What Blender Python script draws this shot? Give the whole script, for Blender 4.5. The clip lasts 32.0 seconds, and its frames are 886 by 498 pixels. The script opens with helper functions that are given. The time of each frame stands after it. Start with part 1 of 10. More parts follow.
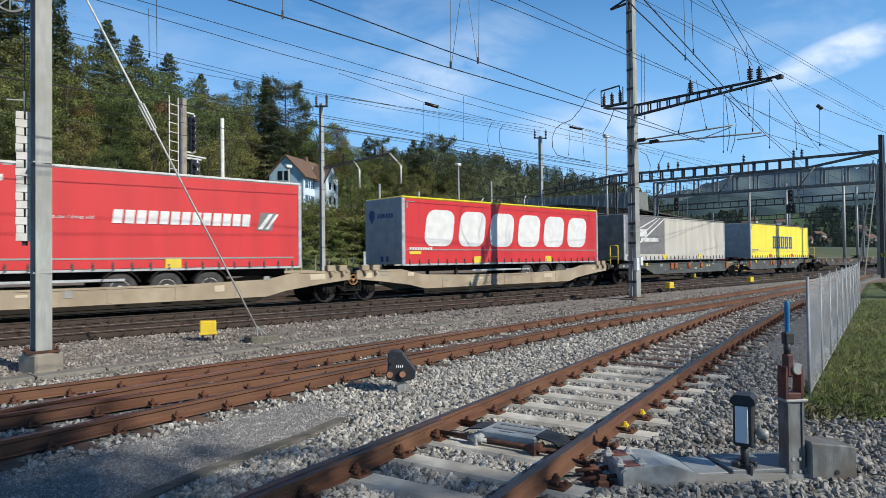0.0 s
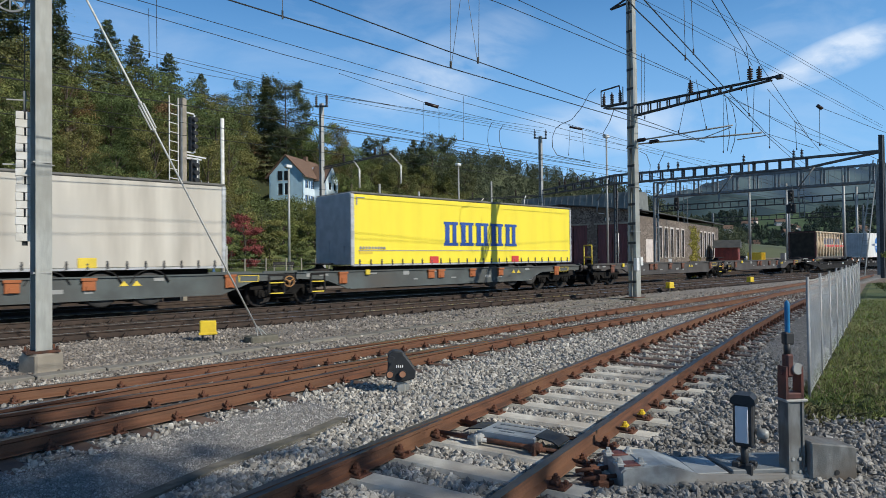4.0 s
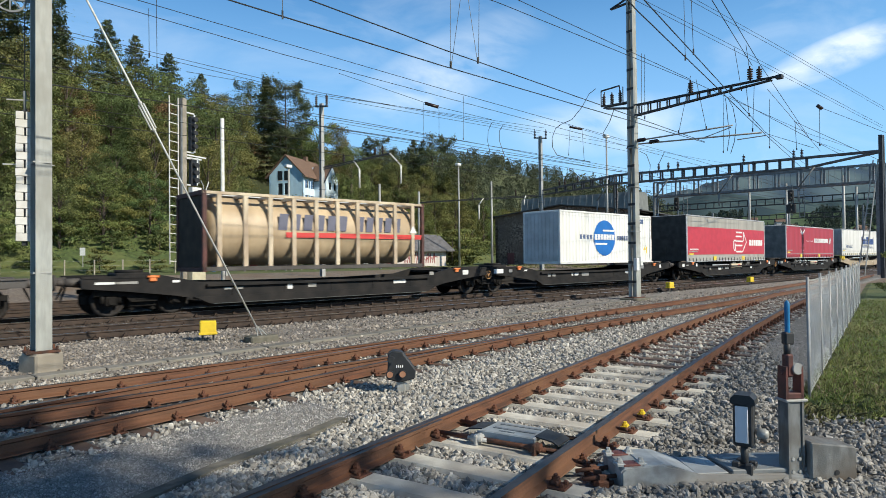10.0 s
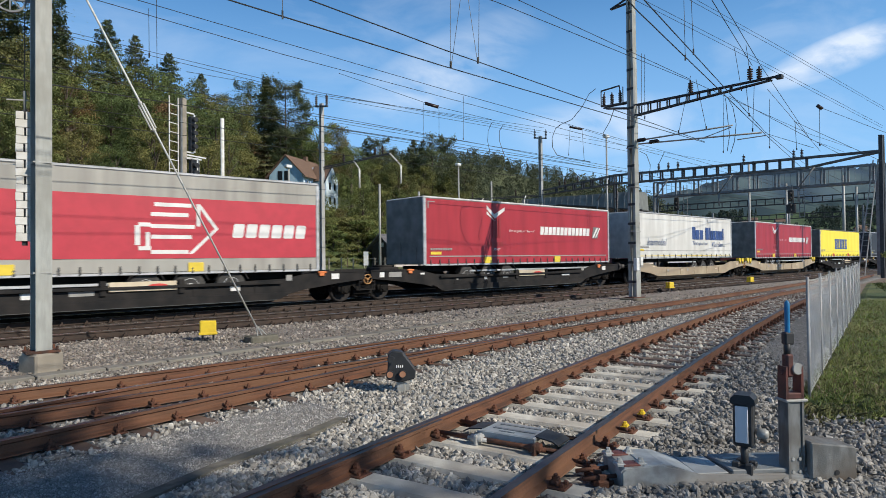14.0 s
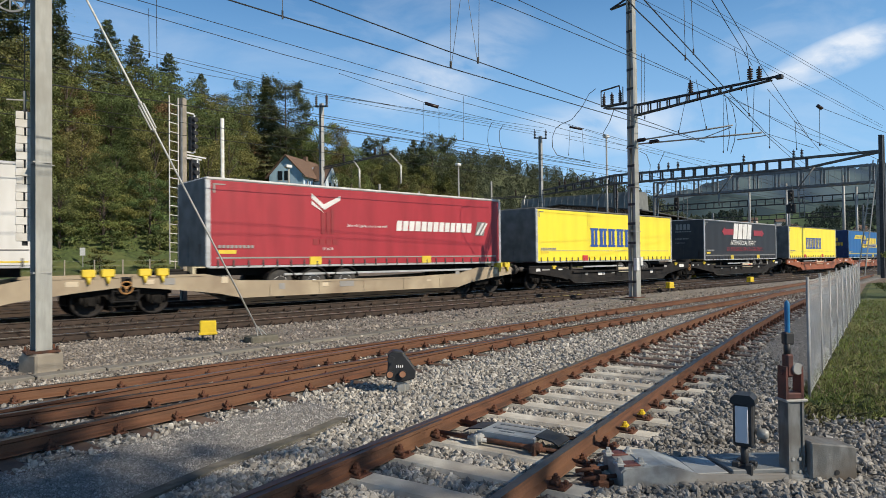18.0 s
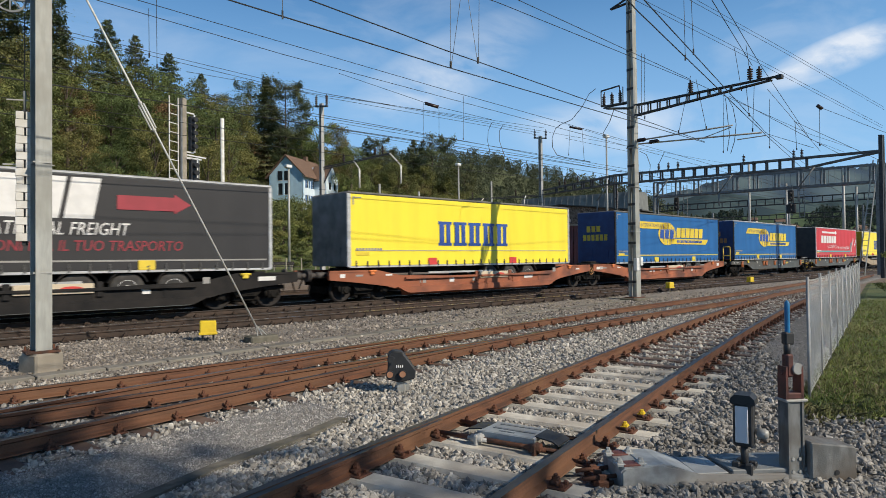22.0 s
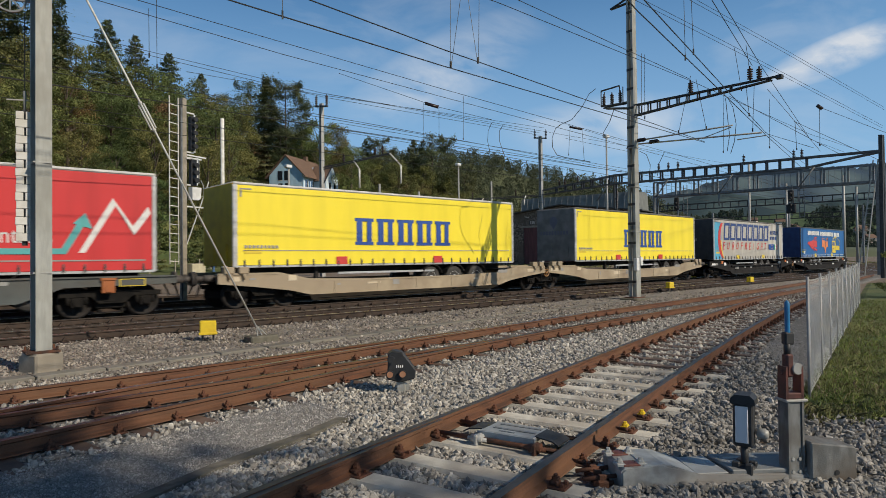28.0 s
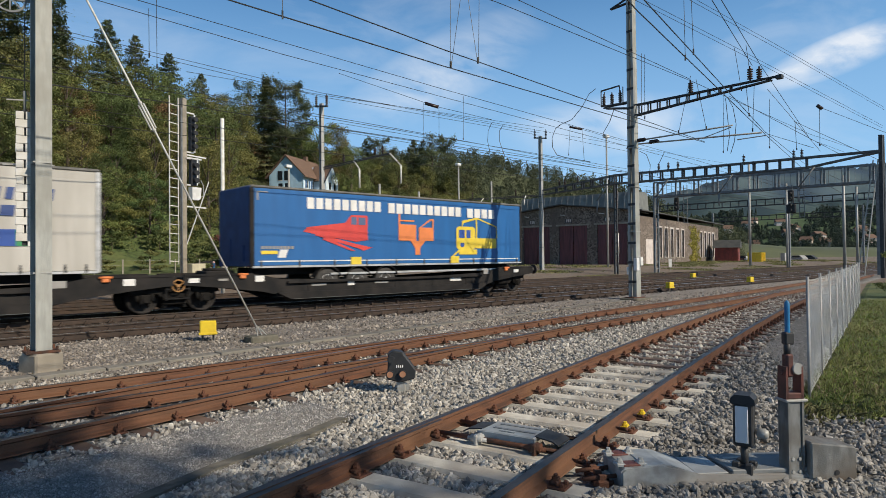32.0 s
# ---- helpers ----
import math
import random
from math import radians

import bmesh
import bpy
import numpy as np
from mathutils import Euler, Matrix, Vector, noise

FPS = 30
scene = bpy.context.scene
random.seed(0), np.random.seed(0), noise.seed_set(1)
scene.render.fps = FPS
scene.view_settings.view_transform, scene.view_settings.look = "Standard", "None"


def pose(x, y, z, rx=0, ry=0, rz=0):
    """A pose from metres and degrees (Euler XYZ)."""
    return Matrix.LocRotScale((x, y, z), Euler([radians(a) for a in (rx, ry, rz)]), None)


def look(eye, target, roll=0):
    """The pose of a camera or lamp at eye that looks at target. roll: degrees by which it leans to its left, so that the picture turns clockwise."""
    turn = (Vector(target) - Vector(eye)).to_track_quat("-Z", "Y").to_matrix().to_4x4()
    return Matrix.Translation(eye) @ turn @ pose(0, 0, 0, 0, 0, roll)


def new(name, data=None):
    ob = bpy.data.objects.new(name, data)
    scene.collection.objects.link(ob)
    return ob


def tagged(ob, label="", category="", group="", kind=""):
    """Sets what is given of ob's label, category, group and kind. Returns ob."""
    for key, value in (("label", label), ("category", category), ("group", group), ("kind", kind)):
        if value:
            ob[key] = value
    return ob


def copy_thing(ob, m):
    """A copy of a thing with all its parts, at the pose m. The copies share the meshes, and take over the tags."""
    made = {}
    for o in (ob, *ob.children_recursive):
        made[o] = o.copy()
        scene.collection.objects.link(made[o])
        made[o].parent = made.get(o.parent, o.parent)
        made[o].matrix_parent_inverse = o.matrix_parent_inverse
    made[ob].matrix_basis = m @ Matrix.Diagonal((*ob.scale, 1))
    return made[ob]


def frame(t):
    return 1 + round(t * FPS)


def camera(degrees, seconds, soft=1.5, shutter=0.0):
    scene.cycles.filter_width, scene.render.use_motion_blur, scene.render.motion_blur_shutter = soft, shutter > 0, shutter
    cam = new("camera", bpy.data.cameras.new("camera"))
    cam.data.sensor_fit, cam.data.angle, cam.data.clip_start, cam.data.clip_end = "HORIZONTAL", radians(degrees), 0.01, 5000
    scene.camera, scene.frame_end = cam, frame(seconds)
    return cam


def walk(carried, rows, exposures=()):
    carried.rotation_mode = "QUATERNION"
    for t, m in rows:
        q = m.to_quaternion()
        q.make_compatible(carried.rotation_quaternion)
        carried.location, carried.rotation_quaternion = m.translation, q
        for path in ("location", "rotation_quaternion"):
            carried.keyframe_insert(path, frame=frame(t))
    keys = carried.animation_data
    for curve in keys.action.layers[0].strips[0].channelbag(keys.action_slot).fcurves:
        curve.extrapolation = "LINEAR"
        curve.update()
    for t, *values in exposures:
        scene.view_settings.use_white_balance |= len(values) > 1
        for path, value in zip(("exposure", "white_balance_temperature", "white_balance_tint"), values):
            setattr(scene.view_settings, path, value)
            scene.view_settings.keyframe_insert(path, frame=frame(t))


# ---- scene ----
# ---------------------------------------------------------------- camera
EYE = Vector((0.0, 0.0, 1.62))
AZ, PITCH, ROLL = radians(49.335), radians(0.852), -0.582
WAY = Vector((math.cos(AZ) * math.cos(PITCH), math.sin(AZ) * math.cos(PITCH), math.sin(PITCH)))
cam = camera(70.483, 32.0, soft=0.7, shutter=0.2)
CAM_POSE = look(EYE, EYE + WAY, ROLL)
walk(cam, [(0.0, CAM_POSE), (32.0, CAM_POSE)], exposures=[(0.0, -0.12, 5800, 8.0), (1.0, -0.16, 5800, 8.0), (3.0, -0.22, 5800, 8.0), (5.8, -0.32, 5980, 7.0), (7.2, 0.10, 6150, 5.0), (10.0, 0.07, 6100, 6.0), (11.0, 0.03, 6050, 7.0), (13.0, -0.14, 5950, 9.0), (16.0, -0.15, 6250, 10.0), (18.0, -0.16, 6400, 10.0), (20.0, -0.25, 6380, 10.0), (22.0, -0.22, 6350, 10.0), (24.0, -0.33, 6330, 10.0), (25.0, -0.22, 6330, 10.0), (28.0, -0.48, 6550, 10.0), (29.0, -0.58, 6550, 10.0), (30.0, -0.60, 6520, 10.0), (31.0, -0.38, 6400, 10.0), (32.0, -0.20, 6450, 10.0)])

# ---------------------------------------------------------------- light
SUN_TRAVEL = radians(107.5)      # the way the shadows fall, from the x axis
SUN_HEIGHT = radians(34)
sun_data = bpy.data.lights.new("sun", "SUN")
sun_data.energy, sun_data.angle, sun_data.color = 5.0, radians(0.55), (1.0, 0.88, 0.71)
sun_ob = new("sun", sun_data)
sun_from = Vector((-math.cos(SUN_TRAVEL) * math.cos(SUN_HEIGHT), -math.sin(SUN_TRAVEL) * math.cos(SUN_HEIGHT), math.sin(SUN_HEIGHT)))
sun_ob.matrix_world = look(sun_from * 60, (0, 0, 0))

world = bpy.data.worlds.new("sky")
scene.world = world
world.use_nodes = True
wn, wl = world.node_tree.nodes, world.node_tree.links
wn.clear()
w_out = wn.new("ShaderNodeOutputWorld")
w_bg = wn.new("ShaderNodeBackground")
w_bg.inputs["Strength"].default_value = 0.110
sky = wn.new("ShaderNodeTexSky")
sky.sky_type, sky.sun_disc = "NISHITA", False
sky.sun_elevation = SUN_HEIGHT
sky.sun_rotation = math.atan2(sun_from.x, sun_from.y)
sky.altitude, sky.air_density, sky.dust_density, sky.ozone_density = 600, 1.0, 0.0, 4.0
w_tc = wn.new("ShaderNodeTexCoord")
w_map = wn.new("ShaderNodeMapping")
w_map.inputs["Rotation"].default_value = (0.25, -0.2, AZ - 0.35)
w_map.inputs["Scale"].default_value = (2.2, 5.5, 9.0)
w_noise = wn.new("ShaderNodeTexNoise")
w_noise.inputs["Scale"].default_value = 1.15
w_noise.inputs["Detail"].default_value = 7
w_noise.inputs["Roughness"].default_value = 0.55
w_noise.inputs["Distortion"].default_value = 0.6
w_ramp = wn.new("ShaderNodeValToRGB")
w_ramp.color_ramp.elements[0].position, w_ramp.color_ramp.elements[1].position = 0.50, 0.80
w_ramp.color_ramp.elements[0].color, w_ramp.color_ramp.elements[1].color = (0, 0, 0, 1), (0.75, 0.75, 0.75, 1)
w_mix = wn.new("ShaderNodeMixRGB")
w_mix.inputs[2].default_value = (9.3, 9.6, 10.0, 1)
wl.new(w_tc.outputs["Generated"], w_map.inputs[0])
wl.new(w_map.outputs[0], w_noise.inputs["Vector"])
wl.new(w_noise.outputs["Fac"], w_ramp.inputs[0])


def sky_math(op, a, b=None, vector=False):
    n = wn.new("ShaderNodeVectorMath" if vector else "ShaderNodeMath")
    n.operation = op
    for i, v in enumerate((a, b)):
        if v is None:
            continue
        if hasattr(v, "links"):
            wl.new(v, n.inputs[i])
        else:
            n.inputs[i].default_value = v
    return n.outputs["Value"] if op == "DOT_PRODUCT" or not vector else n.outputs[0]


def cloud_bank(left, right, width, thick):
    """A long drift of thin cloud between two directions of the sky."""
    a, b = Vector(left).normalized(), Vector(right).normalized()
    c = (a + b).normalized()
    u = (b - a).normalized()
    v = c.cross(u)
    rel = sky_math("SUBTRACT", w_tc.outputs["Generated"], tuple(c), True)
    du = sky_math("DIVIDE", sky_math("DOT_PRODUCT", rel, tuple(u), True), (b - a).length * 0.6)
    dv = sky_math("DIVIDE", sky_math("DOT_PRODUCT", rel, tuple(v), True), width)
    r2 = sky_math("ADD", sky_math("MULTIPLY", du, du), sky_math("MULTIPLY", dv, dv))
    body = sky_math("MAXIMUM", sky_math("SUBTRACT", 1.0, r2), 0.0)
    fine = sky_math("MULTIPLY", sky_math("SUBTRACT", w_noise.outputs["Fac"], 0.37), 3.1)
    n = sky_math("MULTIPLY", sky_math("MULTIPLY", body, fine), thick)
    return sky_math("MINIMUM", sky_math("MAXIMUM", n, 0.0), 0.85)


banks = sky_math("MAXIMUM", cloud_bank((0.895, 0.36, 0.235), (0.945, 0.20, 0.285), 0.028, 1.6), cloud_bank((0.52, 0.82, 0.215), (0.715, 0.61, 0.35), 0.06, 0.85))
banks = sky_math("MAXIMUM", banks, cloud_bank((0.72, 0.67, 0.195), (0.90, 0.42, 0.20), 0.05, 0.85))
thin = sky_math("MULTIPLY", w_ramp.outputs[0], 0.35)
wl.new(sky_math("MAXIMUM", banks, thin), w_mix.inputs[0])
w_tint = wn.new("ShaderNodeMixRGB")
w_tint.blend_type = "MULTIPLY"
w_tint.inputs[0].default_value = 1.0
w_tint.inputs[2].default_value = (0.12, 0.26, 0.38, 1)
wl.new(sky.outputs[0], w_tint.inputs[1])
w_sep = wn.new("ShaderNodeSeparateXYZ")
wl.new(w_tc.outputs["Generated"], w_sep.inputs[0])


def sky_layer(below, top, share, colour):
    """Blends towards a paler colour from the given height of the sky down to the horizon."""
    low = wn.new("ShaderNodeMapRange")
    low.inputs["From Min"].default_value, low.inputs["From Max"].default_value = 0.0, top
    low.inputs["To Min"].default_value, low.inputs["To Max"].default_value = share, 0.0
    wl.new(w_sep.outputs["Z"], low.inputs[0])
    mix = wn.new("ShaderNodeMixRGB")
    mix.inputs[2].default_value = (*colour, 1)
    wl.new(low.outputs[0], mix.inputs[0])
    wl.new(below, mix.inputs[1])
    return mix.outputs[0]


w_haze = sky_layer(sky_layer(w_tint.outputs[0], 0.70, 1.0, (1.75, 4.9, 10.0)), 0.42, 0.95, (4.3, 7.0, 9.4))
wl.new(w_haze, w_mix.inputs[1])
wl.new(w_mix.outputs[0], w_bg.inputs["Color"])
wl.new(w_bg.outputs[0], w_out.inputs[0])


# ---------------------------------------------------------------- materials
def mat(name, col, col2=None, rough=0.7, metal=0.0, scale=4.0, detail=5, bump=0.0, bump_scale=60.0, amount=(0.38, 0.62), vary=0.0,
        stretch=(1, 1, 1), spec=0.5, col3=None, big=0.4, island=0.0):
    """Two-scale procedural surface: blotches between col and col2, a larger-scale drift to col3, relief, and per-piece variation."""
    m = bpy.data.materials.new(name)
    m.use_nodes = True
    n, l = m.node_tree.nodes, m.node_tree.links
    b = n["Principled BSDF"]
    b.inputs["Roughness"].default_value, b.inputs["Metallic"].default_value = rough, metal
    b.inputs["Specular IOR Level"].default_value = spec
    tc = n.new("ShaderNodeTexCoord")
    mp = n.new("ShaderNodeMapping")
    mp.inputs["Scale"].default_value = stretch
    l.new(tc.outputs["Object"], mp.inputs[0])
    nz = n.new("ShaderNodeTexNoise")
    nz.inputs["Scale"].default_value, nz.inputs["Detail"].default_value = scale, detail
    l.new(mp.outputs[0], nz.inputs["Vector"])
    rp = n.new("ShaderNodeValToRGB")
    rp.color_ramp.elements[0].position, rp.color_ramp.elements[1].position = amount
    c2 = col2 or tuple(min(1, c * 0.8) for c in col)
    rp.color_ramp.elements[0].color, rp.color_ramp.elements[1].color = (*col, 1), (*c2, 1)
    l.new(nz.outputs["Fac"], rp.inputs[0])
    out = rp.outputs[0]
    if col3:
        nz2 = n.new("ShaderNodeTexNoise")
        nz2.inputs["Scale"].default_value, nz2.inputs["Detail"].default_value = big, 4
        l.new(tc.outputs["Object"], nz2.inputs["Vector"])
        rp2 = n.new("ShaderNodeValToRGB")
        rp2.color_ramp.elements[0].position, rp2.color_ramp.elements[1].position = 0.42, 0.66
        l.new(nz2.outputs["Fac"], rp2.inputs[0])
        mx = n.new("ShaderNodeMixRGB")
        mx.inputs[2].default_value = (*col3, 1)
        l.new(rp2.outputs[0], mx.inputs[0])
        l.new(out, mx.inputs[1])
        out = mx.outputs[0]
    if vary or island:
        hs = n.new("ShaderNodeHueSaturation")
        mr = n.new("ShaderNodeMapRange")
        v = vary or island
        mr.inputs["To Min"].default_value, mr.inputs["To Max"].default_value = 1 - v, 1 + v
        if vary:
            l.new(n.new("ShaderNodeObjectInfo").outputs["Random"], mr.inputs[0])
        else:
            l.new(n.new("ShaderNodeNewGeometry").outputs["Random Per Island"], mr.inputs[0])
        l.new(mr.outputs[0], hs.inputs["Value"])
        l.new(out, hs.inputs["Color"])
        out = hs.outputs[0]
    l.new(out, b.inputs["Base Color"])
    if bump:
        bn = n.new("ShaderNodeTexNoise")
        bn.inputs["Scale"].default_value, bn.inputs["Detail"].default_value = bump_scale, 4
        l.new(tc.outputs["Object"], bn.inputs["Vector"])
        bp = n.new("ShaderNodeBump")
        bp.inputs["Strength"].default_value, bp.inputs["Distance"].default_value = bump, 0.02
        l.new(bn.outputs["Fac"], bp.inputs["Height"])
        l.new(bp.outputs[0], b.inputs["Normal"])
    return m


def gravel_mat(name, cols, cell, bump, big_col):
    """Loose stones too far off to be built singly: cells of differing tone with relief."""
    m = bpy.data.materials.new(name)
    m.use_nodes = True
    n, l = m.node_tree.nodes, m.node_tree.links
    b = n["Principled BSDF"]
    b.inputs["Roughness"].default_value = 0.9
    tc = n.new("ShaderNodeTexCoord")
    vo = n.new("ShaderNodeTexVoronoi")
    vo.inputs["Scale"].default_value = cell
    l.new(tc.outputs["Object"], vo.inputs["Vector"])
    sp = n.new("ShaderNodeSeparateColor")
    l.new(vo.outputs["Color"], sp.inputs[0])
    rp = n.new("ShaderNodeValToRGB")
    rp.color_ramp.elements[0].color, rp.color_ramp.elements[1].color = (*cols[0], 1), (*cols[1], 1)
    l.new(sp.outputs[0], rp.inputs[0])
    nz = n.new("ShaderNodeTexNoise")
    nz.inputs["Scale"].default_value, nz.inputs["Detail"].default_value = 0.35, 6
    l.new(tc.outputs["Object"], nz.inputs["Vector"])
    r2 = n.new("ShaderNodeValToRGB")
    r2.color_ramp.elements[0].position, r2.color_ramp.elements[1].position = 0.42, 0.68
    l.new(nz.outputs["Fac"], r2.inputs[0])
    mx = n.new("ShaderNodeMixRGB")
    mx.blend_type = "MIX"
    mx.inputs[2].default_value = (*big_col, 1)
    l.new(r2.outputs[0], mx.inputs[0])
    l.new(rp.outputs[0], mx.inputs[1])
    l.new(mx.outputs[0], b.inputs["Base Color"])
    bp = n.new("ShaderNodeBump")
    bp.inputs["Strength"].default_value, bp.inputs["Distance"].default_value = bump, 0.03
    l.new(vo.outputs["Distance"], bp.inputs["Height"])
    bp.invert = True
    l.new(bp.outputs[0], b.inputs["Normal"])
    return m


M = {}
M["soil"] = gravel_mat("yard_soil", ((0.11, 0.088, 0.068), (0.29, 0.24, 0.19)), 14, 0.7, (0.20, 0.145, 0.095))
M["ballast"] = gravel_mat("ballast_bed", ((0.05, 0.048, 0.044), (0.36, 0.342, 0.312)), 19, 1.0, (0.19, 0.18, 0.164))
M["ballast_brown"] = gravel_mat("brown_ballast_bed", ((0.07, 0.062, 0.054), (0.40, 0.36, 0.312)), 19, 1.0, (0.22, 0.196, 0.168))
M["rustbed"] = gravel_mat("rusty_ballast_bed", ((0.04, 0.032, 0.026), (0.13, 0.10, 0.08)), 17, 1.0, (0.065, 0.046, 0.036))
M["stone"] = mat("ballast_stone", (0.50, 0.474, 0.424), (0.255, 0.242, 0.217), rough=0.9, scale=9, island=0.42, bump=0.3, bump_scale=90)
M["stone_brown"] = mat("brown_ballast_stone", (0.345, 0.308, 0.264), (0.175, 0.155, 0.133), rough=0.92, scale=2.0, island=0.5, bump=0.3, bump_scale=90)
M["grit"] = gravel_mat("fine_grit", ((0.17, 0.163, 0.152), (0.42, 0.403, 0.38)), 95, 0.8, (0.27, 0.258, 0.24))
M["rail"] = mat("rusty_rail", (0.175, 0.076, 0.040), (0.095, 0.048, 0.030), rough=0.75, metal=0.1, scale=5, stretch=(0.5, 0.5, 7), bump=0.25, bump_scale=45, col3=(0.175, 0.088, 0.046), big=0.9)
M["rail_dark"] = mat("brown_rail", (0.070, 0.047, 0.034), (0.042, 0.030, 0.023), rough=0.75, metal=0.1, scale=4, bump=0.2)
M["rail_top"] = mat("worn_rail_head", (0.10, 0.078, 0.062), (0.06, 0.047, 0.038), rough=0.45, metal=0.5, scale=6, stretch=(0.6, 3, 1))
M["rail_shiny"] = mat("polished_rail_head", (0.90, 0.90, 0.91), (0.80, 0.80, 0.80), rough=0.30, metal=0.9, scale=3)
M["rail_worn"] = mat("dull_worn_rail_head", (0.30, 0.28, 0.27), (0.18, 0.16, 0.15), rough=0.4, metal=0.6, scale=3)
M["iron"] = mat("rusty_iron", (0.15, 0.062, 0.034), (0.075, 0.042, 0.030), rough=0.8, metal=0.15, scale=9, bump=0.3)
M["sleeper_conc"] = mat("pale_concrete", (0.70, 0.665, 0.57), (0.56, 0.53, 0.455), rough=0.9, scale=7, bump=0.3, vary=0.08, col3=(0.42, 0.38, 0.32), big=1.5)
M["sleeper_iron"] = mat("steel_sleeper", (0.17, 0.115, 0.088), (0.11, 0.080, 0.064), rough=0.8, metal=0.1, scale=6, bump=0.2, vary=0.15)
M["conc"] = mat("weathered_concrete", (0.40, 0.355, 0.285), (0.25, 0.225, 0.185), rough=0.92, scale=5, bump=0.35, col3=(0.27, 0.24, 0.19), big=1.2)
M["conc_old"] = mat("mossy_old_concrete", (0.19, 0.174, 0.142), (0.095, 0.088, 0.073), rough=0.95, scale=7, detail=8, bump=0.4, col3=(0.15, 0.142, 0.105), big=1.6)
M["galv"] = mat("galvanised_steel", (0.45, 0.455, 0.44), (0.36, 0.365, 0.35), rough=0.55, metal=0.2, scale=3, stretch=(4, 4, 0.8), bump=0.08, col3=(0.33, 0.32, 0.28), big=0.8)
M["steel_dark"] = mat("dark_painted_steel", (0.055, 0.058, 0.06), (0.035, 0.036, 0.038), rough=0.6, metal=0.2, scale=6, bump=0.1)
M["steel_grey"] = mat("grey_painted_steel", (0.22, 0.235, 0.24), (0.16, 0.17, 0.175), rough=0.6, metal=0.15, scale=4, bump=0.1)
M["steel_mid"] = mat("weathered_portal_steel", (0.15, 0.155, 0.155), (0.095, 0.098, 0.098), rough=0.65, metal=0.15, scale=1.5, detail=8, bump=0.1)
M["wire"] = mat("contact_wire", (0.05, 0.052, 0.052), rough=0.5, metal=0.5, scale=2)
M["wire_pale"] = mat("galvanised_cable", (0.68, 0.67, 0.63), (0.56, 0.55, 0.51), rough=0.55, metal=0.1, scale=12)
M["insul"] = mat("brown_porcelain", (0.045, 0.026, 0.020), (0.03, 0.02, 0.017), rough=0.25, scale=5)
M["white"] = mat("white_paint", (0.78, 0.78, 0.76), (0.66, 0.66, 0.63), rough=0.5, scale=4)
M["black"] = mat("matt_black_paint", (0.022, 0.023, 0.025), (0.032, 0.033, 0.035), rough=0.55, scale=5)
M["yellow"] = mat("yellow_paint", (0.80, 0.58, 0.03), (0.68, 0.48, 0.03), rough=0.5, scale=5)
M["grass"] = mat("grass_turf", (0.085, 0.12, 0.034), (0.05, 0.072, 0.023), rough=0.95, scale=3, bump=0.6, bump_scale=40, col3=(0.16, 0.17, 0.055), big=0.3)
M["blade"] = mat("grass_blade", (0.245, 0.305, 0.070), (0.140, 0.190, 0.045), rough=0.75, scale=1.6, island=0.5, col3=(0.19, 0.20, 0.07), big=0.9)
M["blade_dry"] = mat("dry_grass_blade", (0.30, 0.27, 0.13), (0.20, 0.17, 0.085), rough=0.8, scale=1.2, island=0.4)
M["weed"] = mat("weed_leaf", (0.085, 0.125, 0.035), (0.055, 0.08, 0.026), rough=0.65, scale=2, island=0.4, col3=(0.13, 0.075, 0.045), big=1.1)
M["hill"] = mat("hill_undergrowth", (0.042, 0.055, 0.017), (0.028, 0.038, 0.012), rough=0.95, scale=0.8, bump=0.8, bump_scale=3, col3=(0.06, 0.06, 0.024), big=0.07)


# ---------------------------------------------------------------- small builders
def bm_box(bm, x0, y0, z0, x1, y1, z1, bevel=0.0):
    v = [bm.verts.new(p) for p in ((x0, y0, z0), (x1, y0, z0), (x1, y1, z0), (x0, y1, z0), (x0, y0, z1), (x1, y0, z1), (x1, y1, z1), (x0, y1, z1))]
    f = [bm.faces.new([v[i] for i in q]) for q in ((0, 3, 2, 1), (4, 5, 6, 7), (0, 1, 5, 4), (1, 2, 6, 5), (2, 3, 7, 6), (3, 0, 4, 7))]
    if bevel:
        edges = list({e for q in f for e in q.edges})
        bmesh.ops.bevel(bm, geom=edges, offset=bevel, segments=1, affect="EDGES")
    return bm


def bm_cyl(bm, p0, p1, r0, r1=None, seg=10, cap=True):
    r1 = r0 if r1 is None else r1
    p0, p1 = Vector(p0), Vector(p1)
    d = (p1 - p0).normalized()
    a = d.orthogonal().normalized()
    b = d.cross(a)
    ring0, ring1 = [], []
    for i in range(seg):
        t = 2 * math.pi * i / seg
        o = a * math.cos(t) + b * math.sin(t)
        ring0.append(bm.verts.new(p0 + o * r0))
        ring1.append(bm.verts.new(p1 + o * r1))
    for i in range(seg):
        f = bm.faces.new((ring0[i], ring0[(i + 1) % seg], ring1[(i + 1) % seg], ring1[i]))
        f.smooth = seg > 6
    if cap:
        bm.faces.new(ring0[::-1])
        bm.faces.new(ring1)
    return bm


def bm_prism(bm, outline, y0, y1):
    """An outline in x and z, pushed out from y0 to y1."""
    a = [bm.verts.new((x, y0, z)) for x, z in outline]
    b = [bm.verts.new((x, y1, z)) for x, z in outline]
    n = len(a)
    bm.faces.new(a)
    bm.faces.new(b[::-1])
    for i in range(n):
        bm.faces.new((a[i], b[i], b[(i + 1) % n], a[(i + 1) % n]))
    return bm


